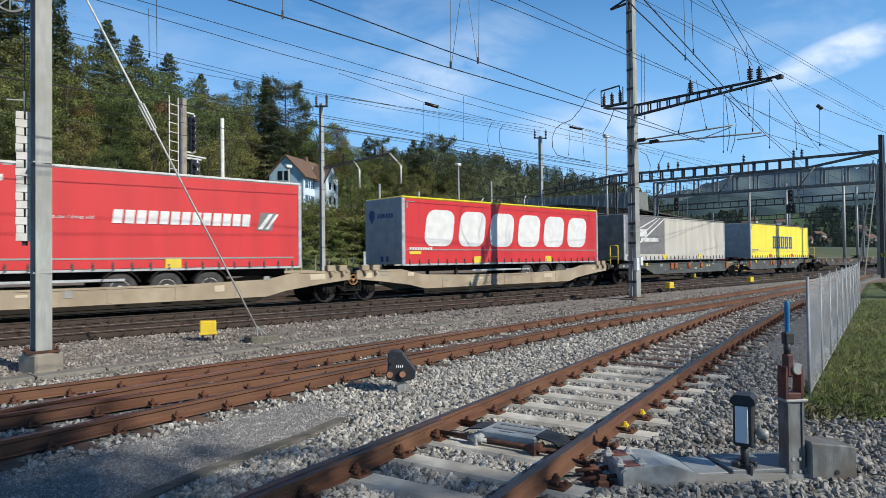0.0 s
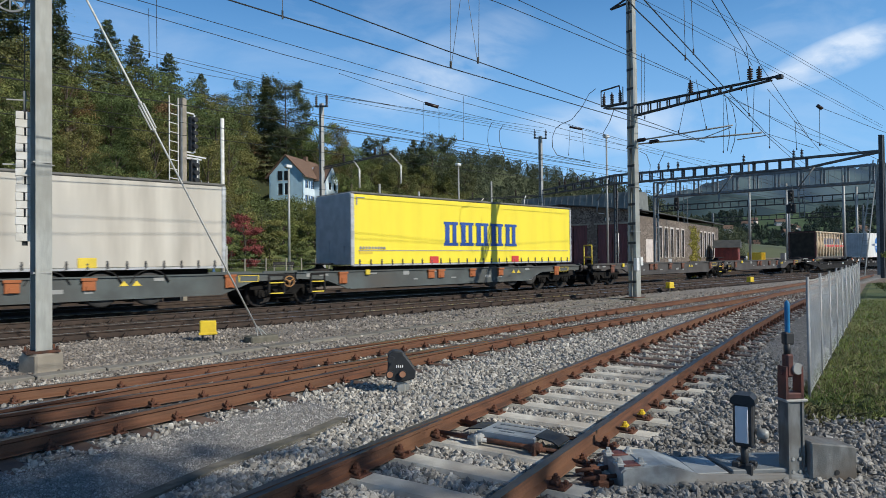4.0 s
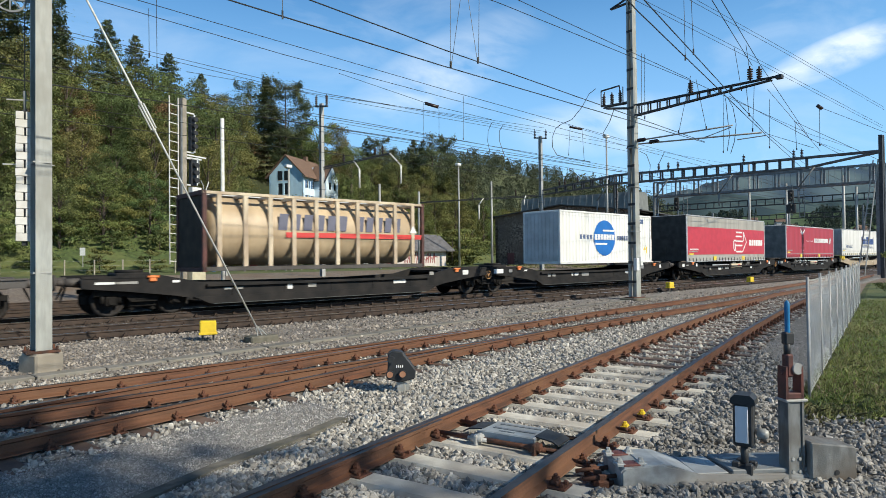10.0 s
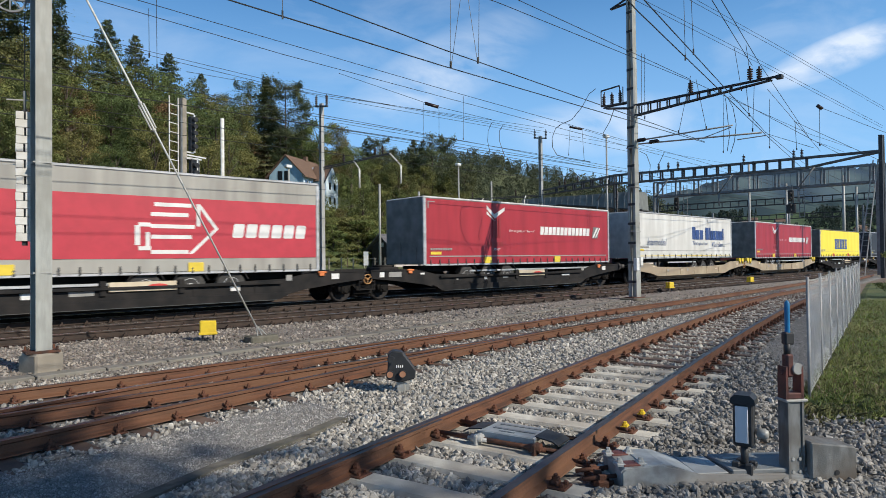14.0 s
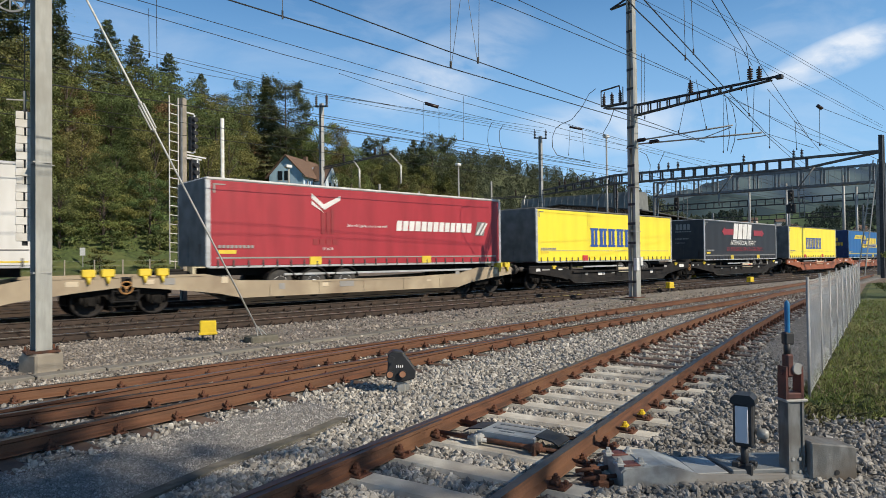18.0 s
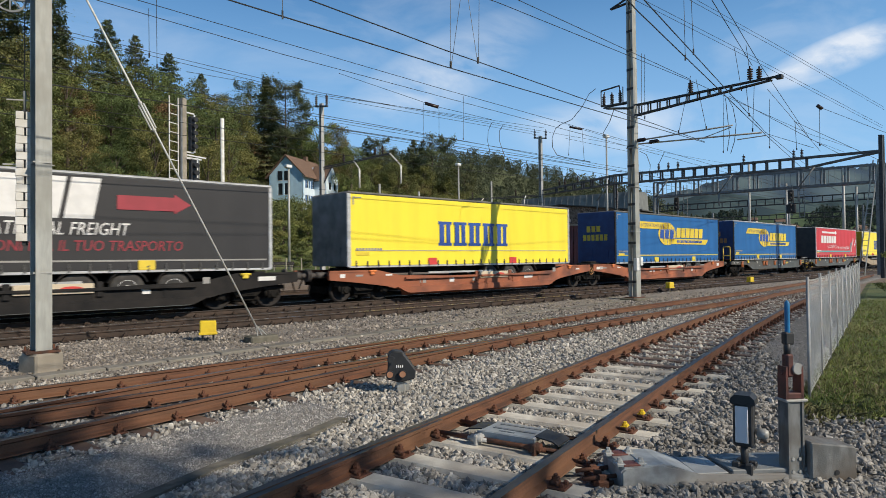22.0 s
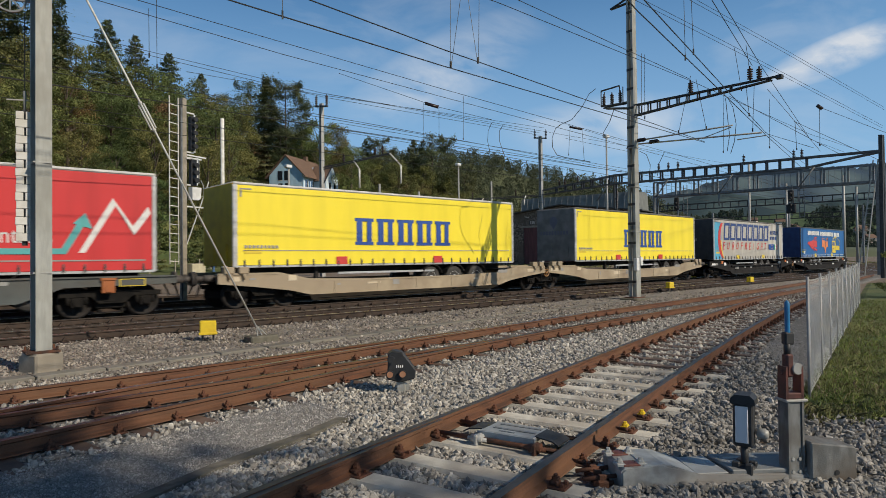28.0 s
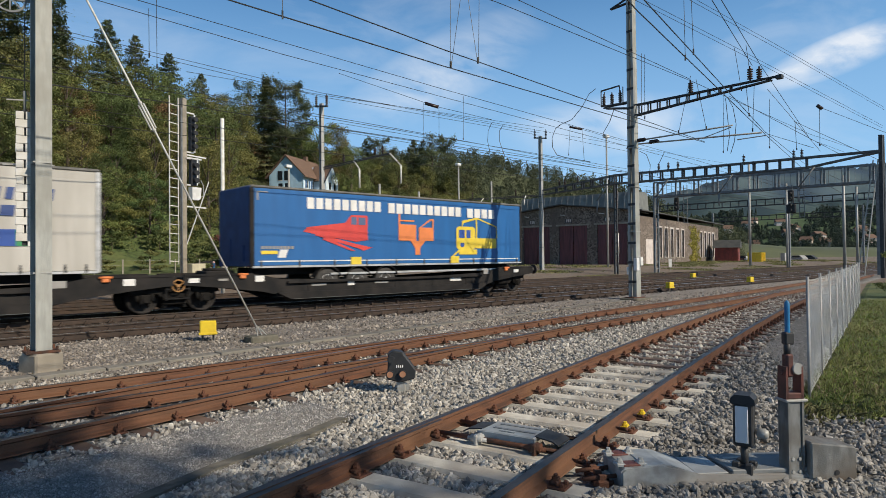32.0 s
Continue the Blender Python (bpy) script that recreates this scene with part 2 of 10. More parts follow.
def bm_lathe(bm, prof, seg=16, axis="z", at=(0, 0, 0)):
    """A profile of (radius, height) turned round an axis."""
    rings = []
    at = Vector(at)
    for r, h in prof:
        ring = []
        for i in range(seg):
            t = 2 * math.pi * i / seg
            c, s = r * math.cos(t), r * math.sin(t)
            p = (c, s, h) if axis == "z" else (c, h, s) if axis == "y" else (h, c, s)
            ring.append(bm.verts.new(at + Vector(p)))
        rings.append(ring)
    for a, b in zip(rings, rings[1:]):
        for i in range(seg):
            f = bm.faces.new((a[i], a[(i + 1) % seg], b[(i + 1) % seg], b[i]))
            f.smooth = True
    bm.faces.new(rings[0])
    bm.faces.new(rings[-1])
    return bm


def finish(bm, name, *mats):
    bmesh.ops.recalc_face_normals(bm, faces=bm.faces)
    me = bpy.data.meshes.new(name)
    bm.to_mesh(me)
    bm.free()
    for m in mats:
        me.materials.append(m)
    return me


def part(name, bm, material, parent, label="", at=None):
    ob = new(name, finish(bm, name, material) if isinstance(bm, bmesh.types.BMesh) else bm)
    ob.parent = parent
    if at is not None:
        ob.location = at
    if label:
        ob["label"] = label
    return ob


def empty(name, m, label="", category="", group="", kind=""):
    ob = new(name)
    ob.empty_display_size = 0.3
    ob.matrix_basis = m
    return tagged(ob, label, category, group, kind)


def single(name, bm, material, label="", category="", group="", kind="", m=None):
    ob = new(name, finish(bm, name, material) if isinstance(bm, bmesh.types.BMesh) else bm)
    if m is not None:
        ob.matrix_basis = m
    return tagged(ob, label, category, group, kind)


def raw_mesh(name, verts, faces, material):
    me = bpy.data.meshes.new(name)
    me.from_pydata(verts, [], faces)
    me.materials.append(material)
    return me


def box(*a, bevel=0.0):
    return bm_box(bmesh.new(), *a, bevel=bevel)


# ---------------------------------------------------------------- lines of the tracks
K1, K2, SIDE = 0.0016972, -3.08975e-05, 19.888
MAIN = SIDE + 1.27


def main_line(s, off=0.0):
    """A point of the running line s metres along it, off metres to its far side, and its heading."""
    c = min(max(s, 0.0), 109.0)
    y, th = K1 * c * c / 2 + K2 * c ** 3 / 6, K1 * c + K2 * c * c / 2
    e = s - c
    return Vector((c + e * math.cos(th) - math.sin(th) * off, MAIN + y + e * math.sin(th) + math.cos(th) * off)), th


def near_c(x):
    x = min(x, 34.0) if x < 34 else x
    return 2.8853 + 0.30765 * x - 0.001512 * x * x if x < 34 else near_c(33.99) + 0.205 * (x - 34)


def rail_d(x):
    return 6.835 + 0.24898 * x - 0.0041467 * x * x if x < 18 else rail_d(17.99) + 0.1 * (x - 18) + 0.0010 * (x - 18) ** 2


def rail_a(x):
    """The far rail of the diverging road; it meets the stock rail's gauge at the switch tip."""
    return 9.645 + 0.042 * x + 0.0038 * x * x if x < 15.5 else rail_d(x) + 1.53


def curve_pts(fn, x0, x1, step, off=0.0):
    out = []
    x = x0
    while x <= x1 + 1e-6:
        s = (fn(x + 0.05) - fn(x - 0.05)) / 0.1
        n = math.hypot(1, s)
        out.append((x - off * s / n, fn(x) + off / n))
        x += step
    return out


RAIL_PROFILE = [(-0.036, 0.0), (-0.034, -0.032), (-0.010, -0.046), (-0.009, -0.125), (-0.066, -0.142), (-0.068, -0.154),
                (0.068, -0.154), (0.066, -0.142), (0.009, -0.125), (0.010, -0.046), (0.034, -0.032), (0.036, 0.0)]


def rail(pts, z, side, top, name="rail", label="", parent=None):
    """A flat-bottomed rail swept along points in plan; its running face has its own wear."""
    verts, faces, mats = [], [], []
    n = len(RAIL_PROFILE)
    for i, (x, y) in enumerate(pts):
        a, b = pts[max(i - 1, 0)], pts[min(i + 1, len(pts) - 1)]
        d = Vector((b[0] - a[0], b[1] - a[1])).normalized()
        for o, h in RAIL_PROFILE:
            verts.append((x - d.y * o, y + d.x * o, z + h))
    for i in range(len(pts) - 1):
        for j in range(n):
            k = (j + 1) % n
            faces.append((i * n + j, i * n + k, (i + 1) * n + k, (i + 1) * n + j))
            mats.append(1 if j == n - 1 else 0)
    faces.append(tuple(range(n)))
    faces.append(tuple(range((len(pts) - 1) * n, len(pts) * n))[::-1])
    mats += [0, 0]
    me = raw_mesh(name, verts, faces, side)
    me.materials.append(top)
    me.polygons.foreach_set("material_index", mats)
    me.update()
    ob = new(name, me)
    ob.parent = parent
    if label:
        ob["label"] = label
    return ob


# ---------------------------------------------------------------- the ground
def foot(x):
    return 66.0 if x < 30 else 66.0 + 0.42 * (x - 30)


def ground_z(x, y):
    z = -0.26
    if y > 30:
        t = min((y - 30) / 22, 1)
        z += 0.75 * t * t * (3 - 2 * t)
    d = (y - foot(x)) * (0.92 if x > 30 else 1)
    if d > 0:
        top = 36 if x < 12 else max(36 - (x - 12) * 0.10, 27)
        z += top * (1 - math.exp(-d * 0.62 / top)) * min(1, 0.35 + d / 14) + 1.2 * noise.noise(Vector((x * 0.05, y * 0.05, 0))) * min(d / 12, 1)
        # the shelf on which the house stands, and the hollow below it
        dep = 0.6517 * x + 0.7585 * y
        share = (0.7585 * x - 0.6517 * y) / max(dep, 1)
        w = max(0, min(1, (share + 0.335) / 0.04)) * max(0, min(1, (-0.125 - share) / 0.04)) * max(0, min(1, (134 - dep) / 6))
        z = z + (min(z, 1.62 + 9.4 * min(dep, 119) / 119) - z) * w
    return z


def build_ground():
    xs = sorted(set([round(-60 + 4 * i, 3) for i in range(76)] + [-1500, -700, -300, -150, -100] + [260, 300, 360, 430, 520, 650, 850, 1200, 1700, 2400]))
    ys = sorted(set([round(-40 + 4 * i, 3) for i in range(66)] + [-1500, -700, -300, -150, -80] + [240, 280, 330, 400, 500, 650, 900, 1300, 2000, 3000]))
    verts = [(x, y, ground_z(x, y)) for y in ys for x in xs]
    w = len(xs)
    faces, idx = [], []
    for j in range(len(ys) - 1):
        for i in range(w - 1):
            faces.append((j * w + i, j * w + i + 1, (j + 1) * w + i + 1, (j + 1) * w + i))
            cx, cy = (xs[i] + xs[i + 1]) / 2, (ys[j] + ys[j + 1]) / 2
            d = cy - foot(cx)
            idx.append(2 if d > 9 else 1 if ((d > -16 and cx < 110) or cy < -6 or cx > 420) else 0)
    me = raw_mesh("ground", verts, faces, M["soil"])
    me.materials.append(M["grass"])
    me.materials.append(M["hill"])
    me.polygons.foreach_set("material_index", idx)
    for p in me.polygons:
        p.use_smooth = True
    return tagged(new("ground", me), "bare yard soil running up into a grassy bank and wooded slope", "ground", kind="structure")


build_ground()


def strip(name, left, right, z, material, label, category="ground", z2=None):
    """A flat bed between two lines of points, with a sloped shoulder down to the soil."""
    verts, faces = [], []
    for (x0, y0), (x1, y1) in zip(left, right):
        d = Vector((x1 - x0, y1 - y0)).normalized() * 0.28
        verts += [(x0 - d.x, y0 - d.y, -0.30), (x0, y0, z), (x1, y1, z if z2 is None else z2), (x1 + d.x, y1 + d.y, -0.30)]
    for i in range(len(left) - 1):
        for j in range(3):
            a = i * 4 + j
            faces.append((a, a + 1, a + 5, a + 4))
    me = raw_mesh(name, verts, faces, material)
    return tagged(new(name, me), label, category, kind="structure")


SL = [s for s in range(-60, 300, 6)]
for off in (-4.05, 0.0, 4.3, 8.6):
    strip("ballast_bed", [tuple(main_line(s, off - 1.95)[0]) for s in SL], [tuple(main_line(s, off + 1.95)[0]) for s in SL], -0.175 - 0.004 * abs(off) / 4,
          M["rustbed"], "brown rust-stained ballast under a running line")
NX = [-8 + 2 * i for i in range(40)]
strip("ballast_near", [(x, rail_d(x) - 0.62 if x > 5 else near_c(x) + 1.35) for x in NX if x < 31], [(x, near_c(x) - 1.75) for x in NX if x < 31], -0.20, M["ballast"], "grey crushed-stone ballast under the siding")
strip("ballast_middle", [(x, rail_a(x) + 0.9) for x in NX], [(x, rail_d(x) - 0.55) for x in NX], -0.185, M["ballast"], "grey crushed-stone ballast under the points")
strip("ballast_far", [tuple(main_line(s, -6.1)[0]) for s in range(-10, 60, 2)], [(s, rail_a(s) + 0.95) for s in range(-10, 60, 2)], -0.085, M["ballast_brown"], "brownish crushed-stone strip between the lines", z2=-0.185)
strip("grit_path", [(x, rail_d(x) - 0.5) for x in (-6, -3, 0, 1, 2, 3, 4)], [(-6, 1.6), (-3, 3.0), (0, 4.35), (1, 4.9), (2, 5.35), (3, 5.75), (4, 6.35)], -0.178, M["grit"], "walkway of fine pale grit beside the siding")


# ---------------------------------------------------------------- rails
def track(name, label):
    return empty(name, Matrix(), label, "railway track", kind="structure")


for k, off in enumerate((-4.05, 0.0, 4.3, 8.6)):
    tr = track("track_main", "running line with brown rails worn bright on the running face")
    for side in (-0.7525, 0.7525):
        pts = [tuple(main_line(s, off + side)[0]) for s in range(-60, 290, 3)]
        rail(pts, 0.0, M["rail_dark"], M["rail_shiny"] if k < 2 else M["rail_top"], parent=tr)
near_track = track("track_siding", "rusty siding track with concrete and steel sleepers")
middle_track = track("track_points", "rusty points where two sidings join")
for side in (-0.7525, 0.7525):
    rail(curve_pts(near_c, -8, 31.4, 0.6, side), 0.0, M["rail"], M["rail_top"], parent=near_track, label="rust-brown rail with a dull head")
# the switch blade that lies against the stock rail
blade = []
for i in range(23):
    x = -8 + 0.56 * i
    blade.append(tuple(curve_pts(near_c, x, x + 0.3, 0.6, 0.7525 - 0.078 + 0.04 * max(0.0, (x - 1.0) / 3.4))[0][:2]))
rail(blade, -0.006, M["rail"], M["rail_top"], parent=near_track, name="switch_blade", label="dark worn switch blade against its rail")
for fn, off, x0, x1, top in ((rail_a, 0, -8, 60, "rail_top"), (rail_a, -1.47, -8, 14.2, "rail_top"), (rail_d, 0, -8, 60, "rail_top"), (rail_d, 1.40, -8, 14.8, "rail_worn")):
    rail(curve_pts(fn, x0, x1, 0.6, off), 0.0, M["rail"], M[top], parent=middle_track, label="rust-brown rail of the points")


# ---------------------------------------------------------------- the train
V0, V1, V2 = 9.11013, 0.0828613, 0.00171733


def run(t):
    """Metres the train has gone by t seconds."""
    return V0 * t + V1 * t * t / 2 + V2 * t ** 3 / 3


MOVERS = []


def paint(name, col, rough=0.45, dirt=0.70):
    return mat(name, col, tuple(c * dirt for c in col), rough=rough, scale=1.3, detail=8, stretch=(1.6, 1, 0.28), bump=0.10, bump_scale=5, amount=(0.42, 0.80))


P = {}
P["red"] = paint("red_tarpaulin", (0.62, 0.032, 0.034), dirt=0.82)
P["yellow"] = paint("yellow_tarpaulin", (0.97, 0.79, 0.045), dirt=0.90)
P["red_dull"] = paint("faded_red_tarpaulin", (0.40, 0.030, 0.042))
P["blue"] = paint("blue_tarpaulin", (0.016, 0.125, 0.36), dirt=0.8)
P["black"] = paint("black_tarpaulin", (0.022, 0.021, 0.022), dirt=1.2)
P["grey"] = mat("dirty_grey_tarpaulin", (0.43, 0.412, 0.365), (0.26, 0.248, 0.22), rough=0.6, scale=1.0, detail=9, stretch=(2.2, 1, 0.25), amount=(0.32, 0.72), col3=(0.38, 0.37, 0.33), big=0.35)
P["grey_road"] = mat("dirty_pale_grey_tarpaulin", (0.64, 0.60, 0.515), (0.42, 0.385, 0.325), rough=0.6, scale=1.0, detail=9, stretch=(2.2, 1, 0.25), amount=(0.34, 0.74), col3=(0.50, 0.48, 0.43), big=0.35)
P["pale_grey"] = mat("soiled_grey_white_tarpaulin", (0.56, 0.54, 0.49), (0.36, 0.34, 0.30), rough=0.6, scale=1.0, detail=9, stretch=(2.2, 1, 0.25), amount=(0.36, 0.76), col3=(0.40, 0.38, 0.33), big=0.35)
P["pale"] = mat("soiled_white_tarpaulin", (0.74, 0.735, 0.70), (0.50, 0.49, 0.455), rough=0.6, scale=1.0, detail=9, stretch=(2.2, 1, 0.25), amount=(0.40, 0.80), col3=(0.56, 0.55, 0.50), big=0.35)
P["front"] = mat("grey_front_wall", (0.075, 0.071, 0.066), (0.048, 0.046, 0.043), rough=0.9, scale=2, spec=0.12)
P["alu"] = mat("aluminium_rim", (0.55, 0.56, 0.57), (0.40, 0.41, 0.41), rough=0.5, metal=0.3, scale=2, stretch=(1, 1, 3))
P["beige"] = mat("beige_wagon_paint", (0.46, 0.38, 0.26), (0.28, 0.215, 0.145), rough=0.7, scale=1.1, detail=9, amount=(0.35, 0.72), col3=(0.36, 0.29, 0.20), big=0.5, bump=0.1)
P["wblack"] = mat("black_wagon_paint", (0.018, 0.018, 0.0185), (0.034, 0.031, 0.029), rough=0.8, spec=0.15, scale=1.5, detail=8)
P["bogie"] = mat("sooty_bogie_steel", (0.013, 0.0125, 0.012), (0.022, 0.020, 0.018), rough=0.9, spec=0.1, scale=4, detail=6)
P["wgrey"] = mat("grey_green_wagon_paint", (0.10, 0.118, 0.115), (0.07, 0.078, 0.075), rough=0.65, scale=1.3, detail=8, col3=(0.085, 0.08, 0.07))
P["wbrown"] = mat("grey_brown_wagon_paint", (0.085, 0.078, 0.072), (0.06, 0.052, 0.047), rough=0.7, scale=1.3, detail=8)
P["worange"] = mat("faded_orange_wagon_paint", (0.46, 0.150, 0.068), (0.13, 0.055, 0.038), rough=0.7, scale=1.0, detail=9, amount=(0.33, 0.64), col3=(0.31, 0.10, 0.045), big=0.35, bump=0.1)


def mover(ob, s0):
    MOVERS.append((ob, s0))
    return ob


Y_SKIN = -1.252
WHEEL = {}


def wheel_meshes():
    """Road tyre with its rim, and a railway wheelset, each built once."""
    t = bmesh.new()
    bm_lathe(t, [(0.30, -0.14), (0.46, -0.15), (0.50, -0.10), (0.50, 0.10), (0.46, 0.15), (0.30, 0.14)], 24, "y")
    WHEEL["tyre"] = finish(t, "tyre", mat("black_rubber", (0.035, 0.034, 0.033), (0.06, 0.057, 0.053), rough=0.85, scale=5))
    r = bmesh.new()
    bm_lathe(r, [(0.30, -0.12), (0.27, -0.145), (0.22, -0.10), (0.13, -0.09), (0.12, -0.16), (0.02, -0.17)], 20, "y")
    for i in range(8):
        a = math.pi * i / 4
        bm_cyl(r, (0.17 * math.cos(a), -0.12, 0.17 * math.sin(a)), (0.17 * math.cos(a), -0.08, 0.17 * math.sin(a)), 0.02, seg=6)
    WHEEL["rim"] = finish(r, "rim", mat("steel_rim", (0.62, 0.62, 0.62), (0.46, 0.46, 0.45), rough=0.45, metal=0.15, scale=6))
    w = bmesh.new()
    for sy in (-1, 1):
        bm_lathe(w, [(0.05, sy * 0.69), (0.16, sy * 0.80), (0.36, sy * 0.735), (0.385, sy * 0.80), (0.455, sy * 0.805), (0.465, sy * 0.705), (0.49, sy * 0.69), (0.40, sy * 0.66), (0.05, sy * 0.66)], 26, "y")
        for i in range(3):
            a = 2 * math.pi * i / 3
            bm_cyl(w, (0.27 * math.cos(a), sy * 0.74, 0.27 * math.sin(a)), (0.27 * math.cos(a), sy * 0.79, 0.27 * math.sin(a)), 0.035, seg=6)
    bm_cyl(w, (0, -1.0, 0), (0, 1.0, 0), 0.075, seg=10)
    WHEEL["set"] = finish(w, "wheelset", mat("brown_wheel_steel", (0.022, 0.018, 0.016), (0.014, 0.012, 0.011), rough=0.8, metal=0.1, scale=4))
    s = bmesh.new()
    bm_box(s, -0.02, -0.012, 0, 0.02, 0.012, 0.24)
    bm_box(s, -0.036, -0.024, 0.015, 0.036, 0.016, 0.085, bevel=0.008)
    bm_box(s, -0.030, -0.026, 0.125, 0.030, 0.016, 0.175, bevel=0.008)
    bm_cyl(s, (0.03, -0.015, 0.07), (-0.035, -0.015, 0.14), 0.01, seg=5)
    bm_cyl(s, (-0.055, -0.012, -0.03), (0.0, -0.012, 0.04), 0.01, seg=5)
    WHEEL["strap"] = finish(s, "strap", mat("curtain_strap", (0.07, 0.07, 0.07), (0.12, 0.12, 0.115), rough=0.7, scale=8))


wheel_meshes()
LAM = {k: mat("print_" + k, c, tuple(v * 0.88 for v in c), rough=0.5, scale=2.5, detail=7) for k, c in {
    "white": (0.80, 0.79, 0.76), "blue": (0.03, 0.09, 0.36), "navy": (0.04, 0.08, 0.24), "yellow": (0.80, 0.60, 0.05), "red": (0.66, 0.06, 0.05), "darkred": (0.34, 0.035, 0.05),
    "teal": (0.10, 0.42, 0.42), "cyan": (0.10, 0.42, 0.62), "orange": (0.80, 0.24, 0.07), "stake": (0.40, 0.125, 0.035), "soiled": (0.34, 0.34, 0.32), "slate": (0.15, 0.15, 0.20), "grey": (0.33, 0.32, 0.30), "shade": (0.20, 0.19, 0.185), "cream": (0.66, 0.56, 0.40), "crimson": (0.52, 0.04, 0.062), "ochre": (0.42, 0.22, 0.08),
    "azure": (0.015, 0.15, 0.50), "maroon": (0.30, 0.03, 0.035), "green": (0.05, 0.30, 0.12), "bluegrey": (0.10, 0.14, 0.26)}.items()}


def decal(parent, name, outlines, colour, label="", y=Y_SKIN, thick=0.006):
    """Flat printed shapes on the camera-side skin: outlines in x and z."""
    bm = bmesh.new()
    for i, o in enumerate(outlines):
        bm_prism(bm, o, y - thick - 0.0007 * i, y)
    return part(name, bm, LAM[colour], parent, label)


def quad(x0, z0, x1, z1, slant=0.0):
    d = slant * (z1 - z0)
    return [(x0, z0), (x1, z0), (x1 + d, z1), (x0 + d, z1)]


def rounded(x0, z0, x1, z1, r, slant=0.0, n=4):
    out = []
    for cx, cz, a0 in ((x1 - r, z0 + r, -90), (x1 - r, z1 - r, 0), (x0 + r, z1 - r, 90), (x0 + r, z0 + r, 180)):
        for i in range(n + 1):
            a = radians(a0 + 90 * i / n)
            px, pz = cx + r * math.cos(a), cz + r * math.sin(a)
            out.append((px + slant * (pz - z0), pz))
    return out


def bars(x0, z0, x1, z1, n, slant=0.0, fill=0.78, r=0.0):
    """A word set as n plain bars."""
    w = (x1 - x0) / n
    return [rounded(x0 + i * w, z0, x0 + (i + fill) * w, z1, r, slant) if r else quad(x0 + i * w, z0, x0 + (i + fill) * w, z1, slant) for i in range(n)]


def skyline(x0, z0, x1, heights, widths=()):
    """A word as a row of plain bars that follow its heights."""
    widths = widths or (1.0,) * len(heights)
    out, x, unit = [], x0, (x1 - x0) / sum(widths)
    for h, w in zip(heights, widths):
        out.append(quad(x, z0, x + w * unit - 0.07, z0 + h))
        x += w * unit
    return out


def ellipse(cx, cz, rx, rz, n=28):
    return [(cx + rx * math.cos(2 * math.pi * i / n), cz + rz * math.sin(2 * math.pi * i / n)) for i in range(n)]


def words(parent, text, x0, z0, x1, height, colour, shear=0.0, y=Y_SKIN):
    """Readable wording in the built-in font, fitted between x0 and x1."""
    cu = bpy.data.curves.new("lettering", "FONT")
    cu.body, cu.size, cu.shear, cu.extrude, cu.resolution_u = text, 1.0, shear, 0.0, 2
    tmp = bpy.data.objects.new("lettering", cu)
    me = bpy.data.meshes.new_from_object(tmp)
    bpy.data.objects.remove(tmp)
    xs = [v.co.x for v in me.vertices]
    ys = [v.co.y for v in me.vertices]
    fx, fz = (x1 - x0) / (max(xs) - min(xs)), height / (max(ys) - min(ys))
    x_min, y_min = min(xs), min(ys)
    for v in me.vertices:
        v.co = (x0 + (v.co.x - x_min) * fx, y - 0.007, z0 + (v.co.y - y_min) * fz)
    me.materials.clear()
    me.materials.append(LAM[colour])
    return part("lettering", me, None, parent)


